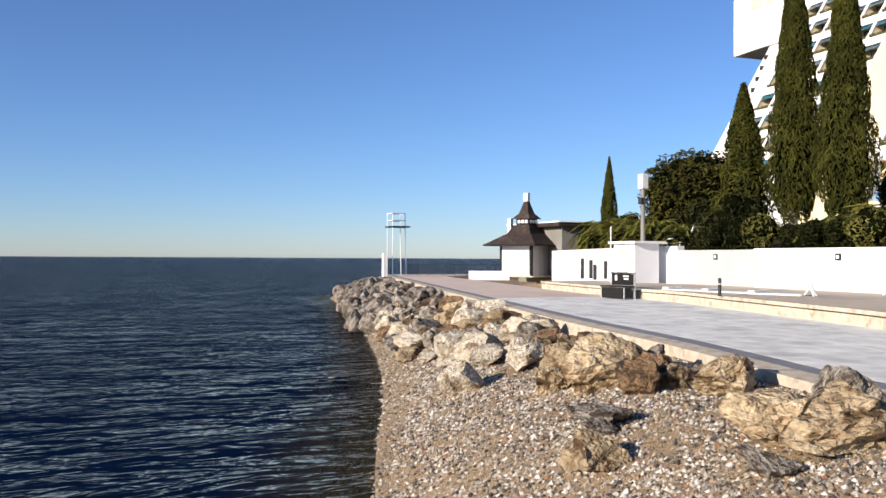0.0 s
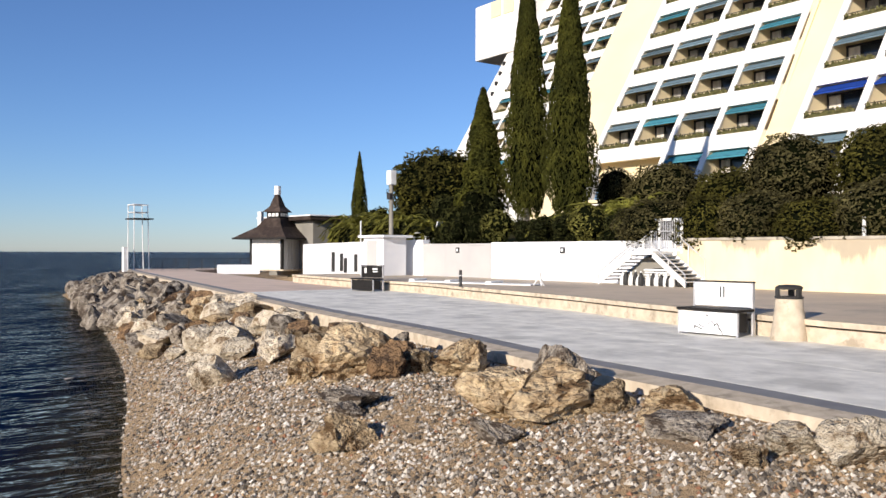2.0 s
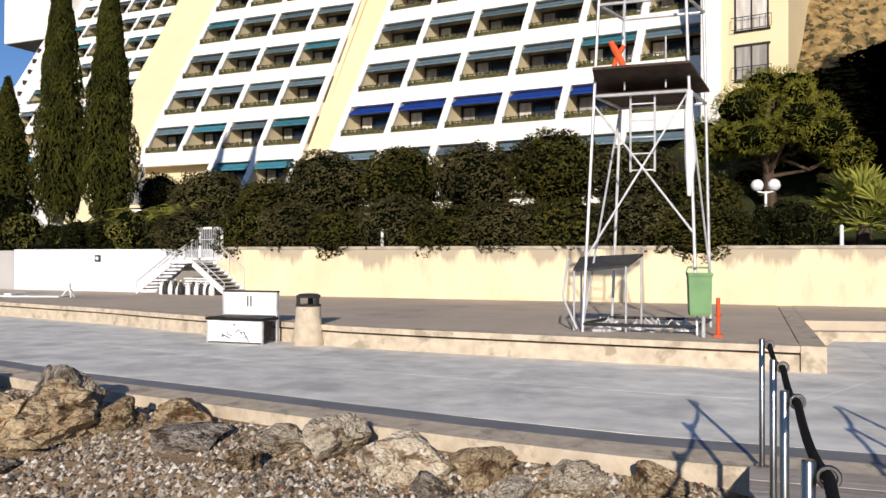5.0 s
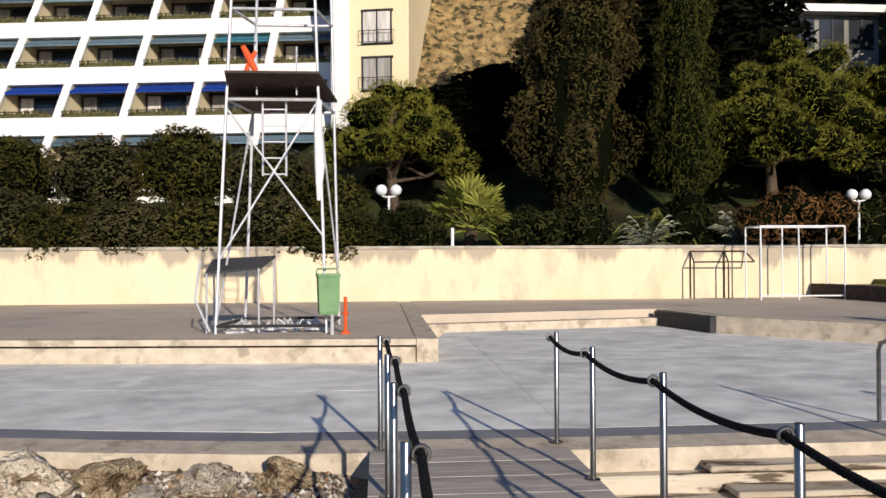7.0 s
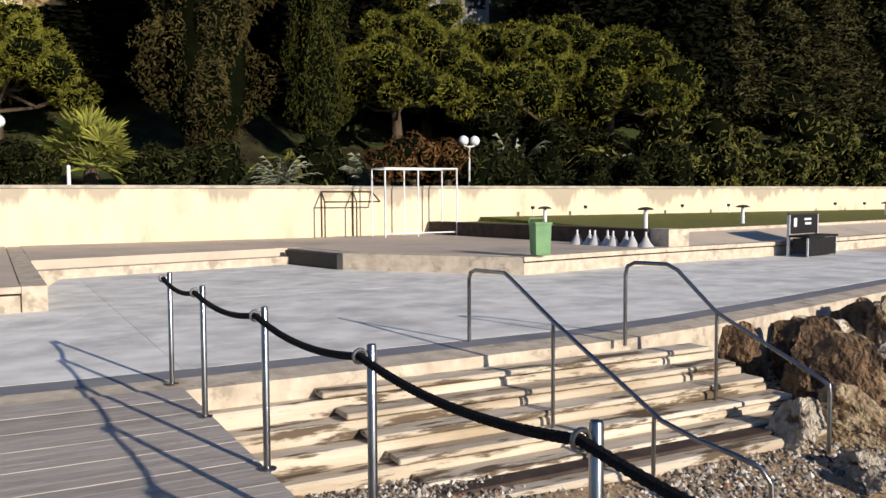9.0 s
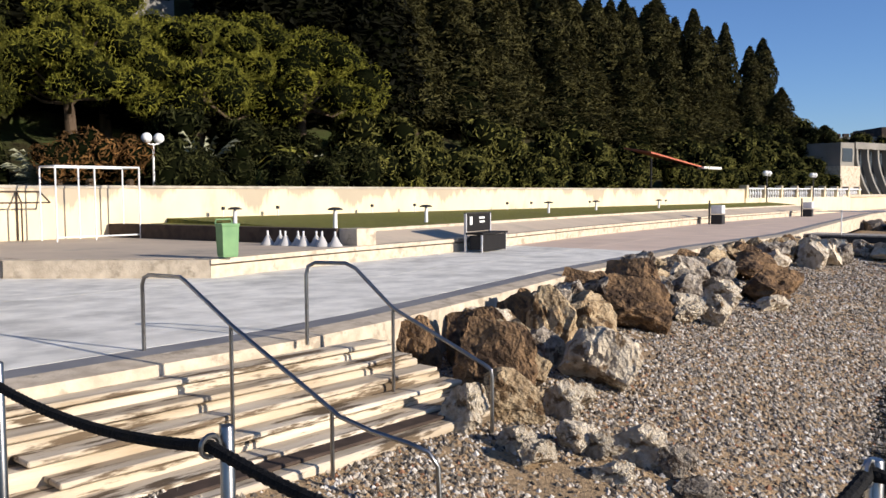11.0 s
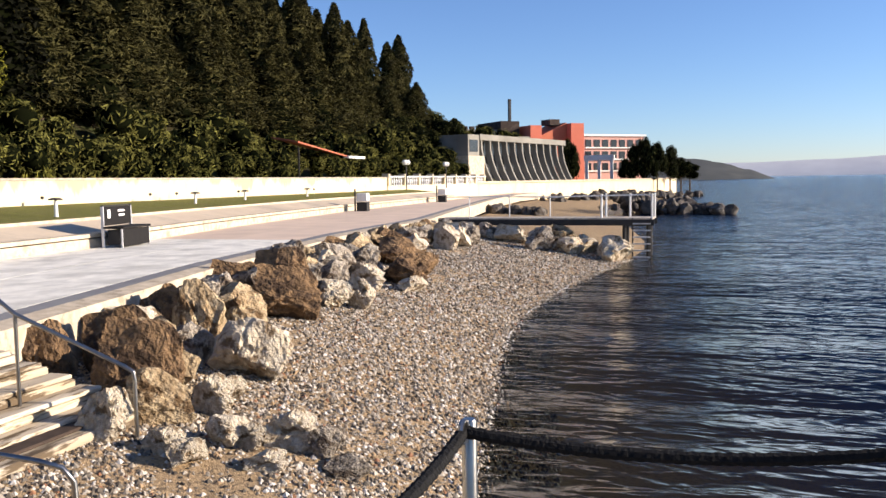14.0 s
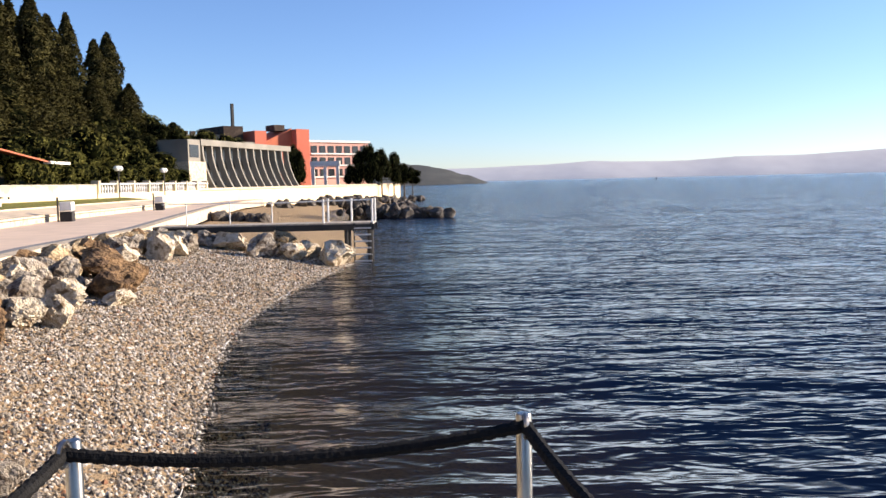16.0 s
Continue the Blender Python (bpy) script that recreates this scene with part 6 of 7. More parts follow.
def green_bin(x, y, z, turn, pole=True):
    b = base("green_bin", pose(x, y, z, 0, 0, turn), "light green plastic litter bin with open top", "litter bin", "green bins")
    v = Build()
    lv = [(0.0, 0.145, 0.135), (0.05, 0.16, 0.15), (0.60, 0.175, 0.165), (0.64, 0.19, 0.18), (0.67, 0.19, 0.18), (0.67, 0.165, 0.155), (0.30, 0.14, 0.13)]
    for h, a, c in lv:
        v.v += [(-a, -c, h), (a, -c, h), (a, c, h), (-a, c, h)]
    for i in range(len(lv) - 1):
        v.f += [(4 * i + k, 4 * i + (k + 1) % 4, 4 * i + 4 + (k + 1) % 4, 4 * i + 4 + k) for k in range(4)]
    v.f += [(3, 2, 1, 0), tuple(range(4 * len(lv) - 4, 4 * len(lv)))]
    part("tub", v, GREENBIN, b)
    # dark plate inside the rim paints the shade of the open mouth
    part("mouth_shade", Build().box(-0.15, -0.14, 0.58, 0.15, 0.14, 0.62), DARKMETAL, b, "dark plate in place of the shaded opening")
    part("rim", Build().tube([(-0.18, -0.17, 0.67), (-0.16, -0.17, 0.75), (0.16, -0.17, 0.75), (0.18, -0.17, 0.67)], 0.016, 6), GREENBIN, b)
    part("plate", Build().box(0.178, -0.06, 0.45, 0.186, 0.06, 0.55), WHITEMETAL, b, at=pose(0, 0, 0, 0, 0, -90))
    if pole:
        part("pole", Build().tube([(-0.05, 0.1, -0.35), (-0.05, 0.1, 0.5)], 0.03, 8), GALV, b, smooth=True)


green_bin(13.95, 0.30, 0.70, 100)
green_bin(14.0, -10.7, 0.40, 80, False)

# ---- open metal cabin frames by the wall ----
def cabin_frame(x0, y0, x1, y1, h, r, mat, label, mid):
    f = base("cabin_frame", pose(x0, y0, STEPH - 0.01), label, "frame", "bare cabin frames")
    dx, dy = x1 - x0, y1 - y0
    ps = [(0, 0), (dx, 0), (dx, dy), (0, dy)] + [(0, dy * q) for q in mid] + [(dx, dy * q) for q in mid]
    for px, py in ps:
        part("upright", Build().tube([(px, py, 0), (px, py, h)], r, 7), mat, f, smooth=True)
    for a, b in (((0, 0), (dx, 0)), ((dx, 0), (dx, dy)), ((dx, dy), (0, dy)), ((0, dy), (0, 0))):
        part("top_rail", Build().tube([(*a, h), (*b, h)], r, 7), mat, f, smooth=True)
    part("floor_rail", Build().tube([(0, dy, 0.12), (0, 0, 0.12)], r, 7), mat, f, smooth=True)


shed = base("shed_frame", pose(24.22, -9.83, STEPH - 0.01), "small rusty lean-to tube frame against the wall", "frame")
for px, py, h in ((0, 0, 1.10), (0.55, -0.1, 1.42), (0, -1.05, 1.10), (0.55, -1.15, 1.42)):
    part("upright", Build().tube([(px, py, 0), (px, py, h)], 0.024, 7), BROWNMETAL, shed, smooth=True)
for a, b in (((0, 0, 1.10), (0, -1.85, 1.10)), ((0.55, -0.1, 1.42), (0.55, -1.8, 1.42)), ((0, 0, 1.10), (0.55, -0.1, 1.42)), ((0, -1.85, 1.10), (0.55, -1.8, 1.42)), ((0, -1.05, 1.10), (0.55, -1.15, 1.42))):
    part("rail", Build().tube([a, b], 0.024, 7), BROWNMETAL, shed, smooth=True)
cabin_frame(23.2, -11.4, 24.2, -13.9, 2.12, 0.024, WHITEMETAL, "white tube changing cabin frame beside the wall", (0.45,))

# ---- umbrella bases, lawn lamps, lamps ----
for i in range(8):
    u = base("umbrella_base", pose(15.25 + 0.27 * i, -14.65 + 0.12 * (i % 2) + 0.07 * i, STEPH - 0.006, 0, 0, i * 40) @ Matrix.Scale(0.85, 4), "white cone-shaped parasol base stored by the wall", "parasol base", "stored parasol bases")
    part("cone", Build().lathe([(0.22, 0.0), (0.22, 0.03), (0.13, 0.14), (0.05, 0.30)], 16), GREYWALL, u, smooth=True)
    part("sleeve", Build().tube([(0, 0, 0.26), (0, 0, 0.44)], 0.032, 10), WHITEMETAL, u, smooth=True)
for x, y in ((20.5, -15.4), (17.0, -16.2), (18.5, -21.5), (21.6, -33.2), (22.6, -39.0), (23.0, -46.7)):
    l = base("lawn_lamp", pose(x, y, 0.72), "white bollard lawn lamp with dark disc cap", "lamp", "lawn lamps")
    part("stem", Build().lathe([(0.07, 0.0), (0.06, 0.05), (0.055, 0.48)], 12), WHITEMETAL, l, smooth=True)
    part("cap", Build().lathe([(0.20, 0.50), (0.21, 0.53), (0.12, 0.57), (0.02, 0.58)], 16), DARKMETAL, l, smooth=True)
    part("neck", Build().lathe([(0.03, 0.47), (0.03, 0.51)], 10), DARKMETAL, l, smooth=True)
for y in (-17.5, -19.8, -24.5, -27, -33.5, -35.5, -41, -50):
    l = base("spike_light", pose(24.2, y, 0.90), "small dark spike light at the wall foot", "lamp", "spike lights")
    part("stem", Build().tube([(0, 0, 0), (0, 0, 0.25)], 0.02, 6), WHITEMETAL, l)
    part("head", Build().box(-0.05, -0.05, 0.25, 0.05, 0.05, 0.36, 0.01), DARKMETAL, l)


def globe_lamp(x, y, h=1.75, turn=90):
    z = land_height(x, y) - 0.1
    l = base("globe_lamp", pose(x, y, z, 0, 0, turn), "twin white globe lamp on a short post in the garden", "lamp", "garden globe lamps")
    part("pole", Build().tube([(0, 0, -0.1), (0, 0, h)], 0.04, 9), WHITEMETAL, l, smooth=True)
    for s in (-0.23, 0.23):
        part("arm", Build().tube([(0, 0, h - 0.05), (s, 0, h)], 0.025, 7), WHITEMETAL, l, smooth=True)
        bm = bmesh.new()
        bmesh.ops.create_icosphere(bm, subdivisions=3, radius=0.18)
        part("globe", Build().take(bm), WHITEMETAL, l, smooth=True, at=pose(s, 0, h + 0.18))


globe_lamp(26.6, -0.85, 1.85)
globe_lamp(26.2, -16.1, 1.75)
for y in (-68, -79):
    l = base("street_lamp", pose(24.6, y, 0.9), "dark street lamp with two white heads behind the wall", "lamp", "street lamps")
    part("pole", Build().tube([(0, 0, 0), (0, 0, 2.2)], 0.05, 8), DARKMETAL, l, smooth=True)
    for s in (-0.35, 0.35):
        part("head", Build().lathe([(0.14, 2.1), (0.26, 2.3), (0.14, 2.5)], 12), WHITEMETAL, l, smooth=True, at=pose(0, s, 0))
for x, y in ((24.7, -2.7), (24.5, 10.5)):
    o = base("white_post", pose(x, y, 1.96), "short white post on the wall coping", "post", "wall posts")
    part("shaft", Build().lathe([(0.055, 0.0), (0.05, 0.02), (0.05, 0.52), (0.03, 0.55)], 10), WHITEMETAL, o, smooth=True)
    part("plate", Build().box(-0.09, -0.09, 0, 0.09, 0.09, 0.015), GALV, o)

# ---- white double stair to the hotel garden ----
def garden_stair():
    s = base("garden_stair", pose(23.2, 0, STEPH - 0.006), "white steel double stair with mesh gate up to the garden", "stair")
    top, ya, yb, yc, yd = 0.95, 19.0, 17.6, 16.75, 15.5
    for x in (0.05, 1.15):
        for (y0, z0), (y1, z1) in (((ya, 0.0), (yb, top)), ((yd, 0.0), (yc, top))):
            part("stringer", Build().add([(x, y0, z0), (x, y1, z1), (x, y1, z1 + 0.22), (x, y0, z0 + 0.22), (x + 0.05, y0, z0), (x + 0.05, y1, z1), (x + 0.05, y1, z1 + 0.22), (x + 0.05, y0, z0 + 0.22)],
                                         [(0, 1, 2, 3), (7, 6, 5, 4), (0, 4, 5, 1), (1, 5, 6, 2), (2, 6, 7, 3), (3, 7, 4, 0)]), WHITEMETAL, s)
    part("landing", Build().box(0.0, yc - 0.05, top + 0.10, 1.3, yb + 0.05, top + 0.22, 0.01), WHITEMETAL, s)
    for y0, y1 in ((ya, yb), (yd, yc)):
        for i in range(8):
            q = (i + 0.5) / 8
            y = y0 + (y1 - y0) * q
            part("stair_tread", Build().box(0.1, y - 0.12, top * q + 0.10, 1.15, y + 0.12, top * q + 0.14, 0.006), GALV, s)
    for x, h in ((0.05, 0.42), (1.18, 0.90)):
        part("handrail", Build().tube([(x, ya, 0.15), (x, ya, h), (x, yb, top + h), (x, yc, top + h), (x, yd, h), (x, yd, 0.15)], 0.022, 8), GALV, s, smooth=True)
        for y, z in ((ya, 0.0), ((ya + yb) / 2, top / 2), (yb, top), (yc, top), ((yc + yd) / 2, top / 2), (yd, 0.0)):
            part("baluster", Build().tube([(x, y, z + 0.1), (x, y, z + h)], 0.018, 7), WHITEMETAL, s, smooth=True)
    g0, g1, gm = 16.42, 17.96, 17.31
    gate = part("gate", Build().box(1.22, g0 - 0.04, top + 0.15, 1.27, g0 + 0.04, 2.28).box(1.22, gm - 0.04, top + 0.15, 1.27, gm + 0.04, 2.28).box(1.22, g1 - 0.04, top + 0.15, 1.27, g1 + 0.04, 2.28).box(1.22, g0, 2.21, 1.27, g1, 2.285).box(1.22, g0, top + 0.22, 1.27, g1, top + 0.29), WHITEMETAL, s)
    for i in range(20):
        y = g0 + 0.06 + i * (g1 - g0 - 0.1) / 20
        part("gate_bar", Build().box(1.235, y, top + 0.25, 1.255, y + 0.022, 2.25), GALV, gate)
    # panel added so that the space below the stair reads darker
    part("shade_panel", Build().add([(x, y, z) for x in (0.82, 0.87) for y, z in ((ya - 0.25, 0.02), (yd + 0.25, 0.02), (yc, top), (yb, top))], [(3, 2, 1, 0), (4, 5, 6, 7), (0, 1, 5, 4), (1, 2, 6, 5), (2, 3, 7, 6), (3, 0, 4, 7)]), GREYSTONE, s, "grey panel added to darken the space below the stair")
    return s


garden_stair()
RS = random.Random(6)
for i in range(14):
    b = base("stored_sack", pose(23.45 + RS.uniform(0, 0.3), 16.0 + i * 0.17, STEPH - 0.01, 0, 0, RS.uniform(0, 90)), "white sack stored below the stair", "sack", "sacks below the stair")
    h = RS.uniform(0.30, 0.48)
    part("bag", Build().lathe([(0.09, 0.0), (0.11, 0.06), (0.10, h * 0.6), (0.03, h)], 9), WHITEMETAL if i % 2 else DARKMETAL, b, smooth=True)
    part("neck", Build().lathe([(0.025, h - 0.02), (0.035, h + 0.05)], 7), WHITEMETAL, b)
stack = base("board_stack", pose(23.82, 16.9, STEPH - 0.006), "stack of white boards below the stair", "boards")
for i in range(7):
    part("board", Build().box(-0.12, -0.62 + 0.03 * (i % 3), 0.085 * i, 0.14, 0.52 - 0.04 * (i % 2), 0.085 * i + 0.055, 0.008), WHITEMETAL, stack)
    part("spacer", Build().box(-0.05, -0.2, 0.085 * i + 0.055, 0.05, 0.2, 0.085 * i + 0.085), DARKWOOD, stack)
for y in (28.6, 22.0):
    o = base("wall_box", pose(WALLX(y) - 0.0, y, 1.45), "small black fitting on the painted wall", "fitting", "wall fittings")
    part("box", Build().box(-0.06, -0.12, 0, 0.0, 0.12, 0.24, 0.01), DARKMETAL, o)
    part("lens", Build().box(-0.07, -0.06, 0.06, -0.06, 0.06, 0.18), WHITEMETAL, o)
o = base("bollard", pose(17.9, 20.2, STEPH), "short black bollard on the terrace edge", "bollard")
part("shaft", Build().lathe([(0.07, 0), (0.05, 0.04), (0.05, 0.5), (0.03, 0.54)], 10), DARKMETAL, o, smooth=True)
part("collar", Build().ring((0, 0, 0.36), 0.05, 0.015, "z"), WHITEMETAL, o)
for i, (x, y) in enumerate(((20.5, 20.4), (20.2, 22.2), (20.0, 24.0))):
    o = base("white_mat", pose(x, y, STEPH - 0.004, 0, 0, 15), "flat white bathing mat lying on the terrace", "mat", "white mats")
    part("pad", Build().box(-0.45, -0.9, 0, 0.45, 0.9, 0.05, 0.015), WHITEMETAL, o)
    part("headrest", Build().box(-0.42, 0.65, 0.05, 0.42, 0.9, 0.12, 0.02), WHITEMETAL, o)
o = base("white_stand", pose(20.6, 19.3, STEPH - 0.004), "small white tripod stand on the terrace", "stand")
for a in (0, 120, 240):
    part("leg", Build().tube([(0, 0, 0.34), (0.22, 0, 0)], 0.025, 6), WHITEMETAL, o, at=pose(0, 0, 0, 0, 0, a))
part("head", Build().lathe([(0.05, 0.3), (0.06, 0.42), (0.02, 0.46)], 8), WHITEMETAL, o)

# ---- white garden chairs behind the wall ----
for x, y, turn in ((27.6, 33.4, 200), (28.0, 34.9, 215)):
    o = base("garden_chair", pose(x, y, land_height(x, y) - 0.02, 0, 0, turn), "white plastic garden chair behind the white wall", "chair", "garden chairs")
    part("seat", Build().box(-0.28, -0.28, 0.40, 0.28, 0.28, 0.45, 0.01), WHITEMETAL, o)
    part("backrest", Build().box(-0.28, -0.05, 0.0, 0.28, 0.0, 0.75, 0.01), WHITEMETAL, o, at=pose(0, 0.28, 0.45, -18, 0, 0))
    for dx in (-0.26, 0.22):
        for dy in (-0.26, 0.22):
            part("leg", Build().box(dx, dy, 0.0, dx + 0.04, dy + 0.04, 0.40), WHITEMETAL, o)
        part("armrest", Build().box(dx, -0.26, 0.62, dx + 0.05, 0.26, 0.66, 0.01), WHITEMETAL, o)

# ---- beach bar: white hut, lamp mast, kiosk ----
hut = base("white_hut", pose(23.2, 31.6, STEPH - 0.01), "small white flat-roofed service hut", "hut")
part("wall", Build().box(0, 0, 0, 1.35, 1.6, 1.78, 0.02), WHITEWALL, hut)
part("roof", Build().box(-0.18, -0.25, 1.785, 1.55, 1.8, 1.90, 0.01), WHITEWALL, hut)
part("door", Build().box(-0.02, 0.5, 0.0, 0.0, 1.3, 1.65), GREYWALL, hut)
part("pipe", Build().tube([(-0.05, 1.75, 0.0), (-0.05, 1.75, 2.6)], 0.03, 7), WHITEMETAL, hut)
mast = base("lamp_mast", pose(24.4, 32.6, 0.3), "grey mast with a white floodlight box", "mast")
part("pole", Build().tube([(0, 0, 0), (0, 0, 4.4)], [0.12, 0.10], 10), GREYSTONE, mast, smooth=True)
part("box", Build().box(-0.18, -0.18, 4.4, 0.18, 0.18, 5.1, 0.03), WHITEMETAL, mast)
part("speaker", Build().box(-0.2, -0.12, 3.7, -0.02, 0.12, 4.0, 0.02), DARKMETAL, mast)


def kiosk():
    k = base("beach_kiosk", pose(33.6, 60.1, -0.02, 0, 0, -64), "white beach kiosk with brown hipped roof and lantern top", "kiosk")
    part("floor_slab", Build().box(-1.9, -1.9, 0, 1.9, 1.9, 0.12, 0.02), KERB, k)
    part("wall", Build().box(-1.5, -1.5, 0.12, 1.5, 1.5, 2.62), WHITEWALL, k)
    for x in (-1.54, 1.34):
        for y in (-1.54, 1.34):
            part("corner_post", Build().box(x, y, 0.12, x + 0.20, y + 0.20, 2.62), DARKWOOD, k)
    part("shutter", Build().box(-1.25, -1.54, 0.3, 1.25, -1.51, 2.45, 0.01), WHITEMETAL, k)
    part("shutter", Build().box(-1.54, -1.25, 0.3, -1.51, 1.25, 2.45, 0.01), WHITEMETAL, k)
    for i in range(13):
        part("board", Build().box(1.51, -1.30 + 0.20 * i, 0.14, 1.55 + 0.015 * (i % 2), -1.13 + 0.20 * i, 2.55, 0.005), GREYWALL, k, "grey vertical board")
    def hip(a, z0, b, z1, name, mat):
        v = Build().add([(-a, -a, z0), (a, -a, z0), (a, a, z0), (-a, a, z0), (-b, -b, z1), (b, -b, z1), (b, b, z1), (-b, b, z1)],
                        [(3, 2, 1, 0), (4, 5, 6, 7), (0, 1, 5, 4), (1, 2, 6, 5), (2, 3, 7, 6), (3, 0, 4, 7)])
        part(name, v, mat, k)
    hip(2.5, 2.55, 1.15, 3.45, "roof", ROOF)
    hip(1.15, 3.45, 0.7, 4.15, "upper_roof", ROOF)
    part("fascia", Build().box(-2.52, -2.52, 2.45, 2.52, -2.44, 2.58).box(-2.52, -2.44, 2.45, -2.44, 2.52, 2.58).box(2.44, -2.44, 2.45, 2.52, 2.52, 2.58), DARKWOOD, k)
    part("lantern", Build().box(-0.6, -0.6, 4.1, 0.6, 0.6, 4.65), DARKWOOD, k)
    for q in (-0.45, -0.1, 0.25):
        part("lantern_pane", Build().box(q, -0.62, 4.3, q + 0.25, -0.60, 4.55), WHITEMETAL, k)
        part("lantern_pane", Build().box(0.60, q, 4.3, 0.62, q + 0.25, 4.55), WHITEMETAL, k)
    hip(0.85, 4.65, 0.45, 5.1, "lantern_roof", ROOF)
    hip(0.45, 5.1, 0.14, 6.1, "spire", ROOF)
    part("vent", Build().box(-0.2, -0.2, 6.05, 0.2, 0.2, 6.75, 0.02), WHITEMETAL, k)
    part("chimney", Build().box(-1.5, -0.6, 3.2, -1.15, -0.25, 4.7, 0.02), WHITEMETAL, k)


kiosk()
annex = base("bar_roof", pose(37.5, 60.5, 0), "flat dark roof of the beach bar annex", "annex")
part("deck", Build().box(-3.2, -4.2, 3.95, 3.2, 4.2, 4.25, 0.03), ROOF, annex)
part("edge", Build().box(-3.3, -4.3, 4.25, 3.3, 4.3, 4.36, 0.02), WHITEWALL, annex)
part("wall", Build().box(-2.5, -3.5, -0.5, 2.5, 3.5, 3.95), GREYSTONE, annex)
tw = base("far_lifeguard_chair", pose(24.0, 65.2, -0.1), "thin white lifeguard chair at the end of the promenade", "lifeguard chair")
for x, y in ((0, 0), (1.3, 0.3), (0, 1.3), (1.3, 1.5)):
    part("leg", Build().tube([(x, y, 0), (x * 0.9, y, 5.2)], 0.035, 6), WHITEMETAL, tw)
part("platform", Build().box(-0.1, -0.1, 4.05, 1.5, 1.6, 4.15), DARKWOOD, tw)
for z in (4.6, 5.2):
    part("rail", Build().tube([(0, 0, z), (1.2, 0.3, z), (1.2, 1.5, z), (0, 1.3, z), (0, 0, z)], 0.04, 6), WHITEMETAL, tw)
part("sign_box", Build().box(-0.9, -0.3, 0.0, -0.6, 0.1, 1.9, 0.02), WHITEMETAL, tw)
for i in range(9):
    f = base("railing", pose(25.5 + 1.0 * i, 66.0 - 0.25 * i, -0.1, 0, 0, -14), "thin dark metal railing panel at the promenade end", "railing", "end railing")
    part("frame", Build().tube([(0, 0, 0), (0, 0, 1.0), (0.95, 0, 1.0), (0.95, 0, 0)], 0.025, 6), DARKMETAL, f)
    for k in range(4):
        part("bar", Build().tube([(0.19 * (k + 1), 0, 0.1), (0.19 * (k + 1), 0, 1.0)], 0.012, 5), DARKMETAL, f)
low = base("low_wall", None, "low white wall in front of the kiosk terrace", "wall", kind="structure")
flat("wall_body", [(27.5, 58.0), (30.3, 56.8), (30.5, 57.2), (27.7, 58.5)], -0.2, 0.5, WHITEWALL, low)


# ---- white changing screen with dark slots by the beach bar ----
screen = base("changing_screen", pose(23.90, 35.95, STEPH, 0, 0, 50), "white changing screen with narrow dark openings", "screen")
part("panel", Build().box(-0.05, -0.85, 0.0, 0.05, 0.85, 1.2, 0.01), WHITEWALL, screen)
for k, (y, z0, z1) in enumerate(((-0.62, 0.1, 0.98), (-0.1, 0.05, 0.8), (0.10, 0.12, 1.02), (0.52, 0.1, 1.1))):
    part("opening", Build().box(-0.062, y - 0.085, z0, -0.045, y + 0.085, z1), DARKMETAL, screen)

# ---- second bathing pier ----
p2 = base("second_pier", None, "second bathing pier with white posts and a ladder over rocks", "pier")
for i in range(58):
    x = 11.0 - i * 0.156
    part("deck_board", Build().box(x - 0.148, -37.1, -0.06, x, -35.5, 0.0), DECKWOOD, p2)
part("beam", Build().box(1.9, -35.62, -0.30, 11.0, -35.5, -0.062), DARKMETAL, p2)
part("beam", Build().box(1.9, -37.1, -0.30, 11.0, -36.98, -0.062), DARKMETAL, p2)
for x, y in ((2.0, -35.55), (4.0, -35.55), (2.0, -37.05), (4.0, -37.05), (3.0, -37.05), (9.6, -35.55), (6.4, -37.05), (8.2, -37.05)):
    part("post", Build().tube([(x, y, -0.06), (x, y, 0.98)], 0.045 if x < 5 else 0.025, 8), WHITEMETAL, p2, smooth=True)
for y in (-35.55, -37.05):
    part("handrail", Build().tube([(2.0, y, 0.92), (4.0, y, 0.90), (6.2, y, 0.86), (8.2, y, 0.9), (10.6, y, 0.9)], 0.014, 6), WHITEMETAL, p2, smooth=True)
for x in (2.15, 3.1):
    for y in (-35.7, -36.9):
        part("support", Build().tube([(x, y, -3.5), (x, y, -0.1)], 0.08, 8), DARKMETAL, p2)
lad = part("ladder", Build().tube([(2.05, -35.5, -1.9), (2.05, -35.5, 0.0)], 0.03, 6), DARKMETAL, p2)
part("ladder_rail", Build().tube([(2.75, -35.5, -1.9), (2.75, -35.5, 0.0)], 0.03, 6), DARKMETAL, lad)
for i in range(6):
    part("rung", Build().box(2.05, -35.56, -1.6 + 0.27 * i, 2.75, -35.44, -1.55 + 0.27 * i), GALV, lad)

# ---- pool terrace and ribbed pool building ----
quay = base("far_quay", None, "pale stone quay wall of the far bathing terrace", "quay", kind="structure")
flat("quay_wall", [(26.5, -86), (24.0, -97), (18.0, -120), (8.5, -146), (8.0, -185), (70, -185), (70, -86)][::-1], -3.0, 1.2, CREAM, quay)
flat("quay_coping", [(26.3, -85.9), (23.8, -97), (17.8, -120), (8.3, -146), (7.8, -185.1), (70.1, -185.1), (70.1, -85.9)][::-1], 1.204, 1.45, KERB, quay)
pool = base("pool_building", None, "grey pool building with tall curved concrete ribs", "building")
px0, px1 = Vector((26.6, -98.0)), Vector((20.9, -121.0))
pd = (px1 - px0).normalized()
pn = Vector((pd.y, -pd.x)) * (1 if pd.y * 1 < 0 and -pd.x < 0 else 1)
pn = Vector((-abs(pn.x), pn.y)) if pn.x > 0 else pn          # towards the sea
L = (px1 - px0).length
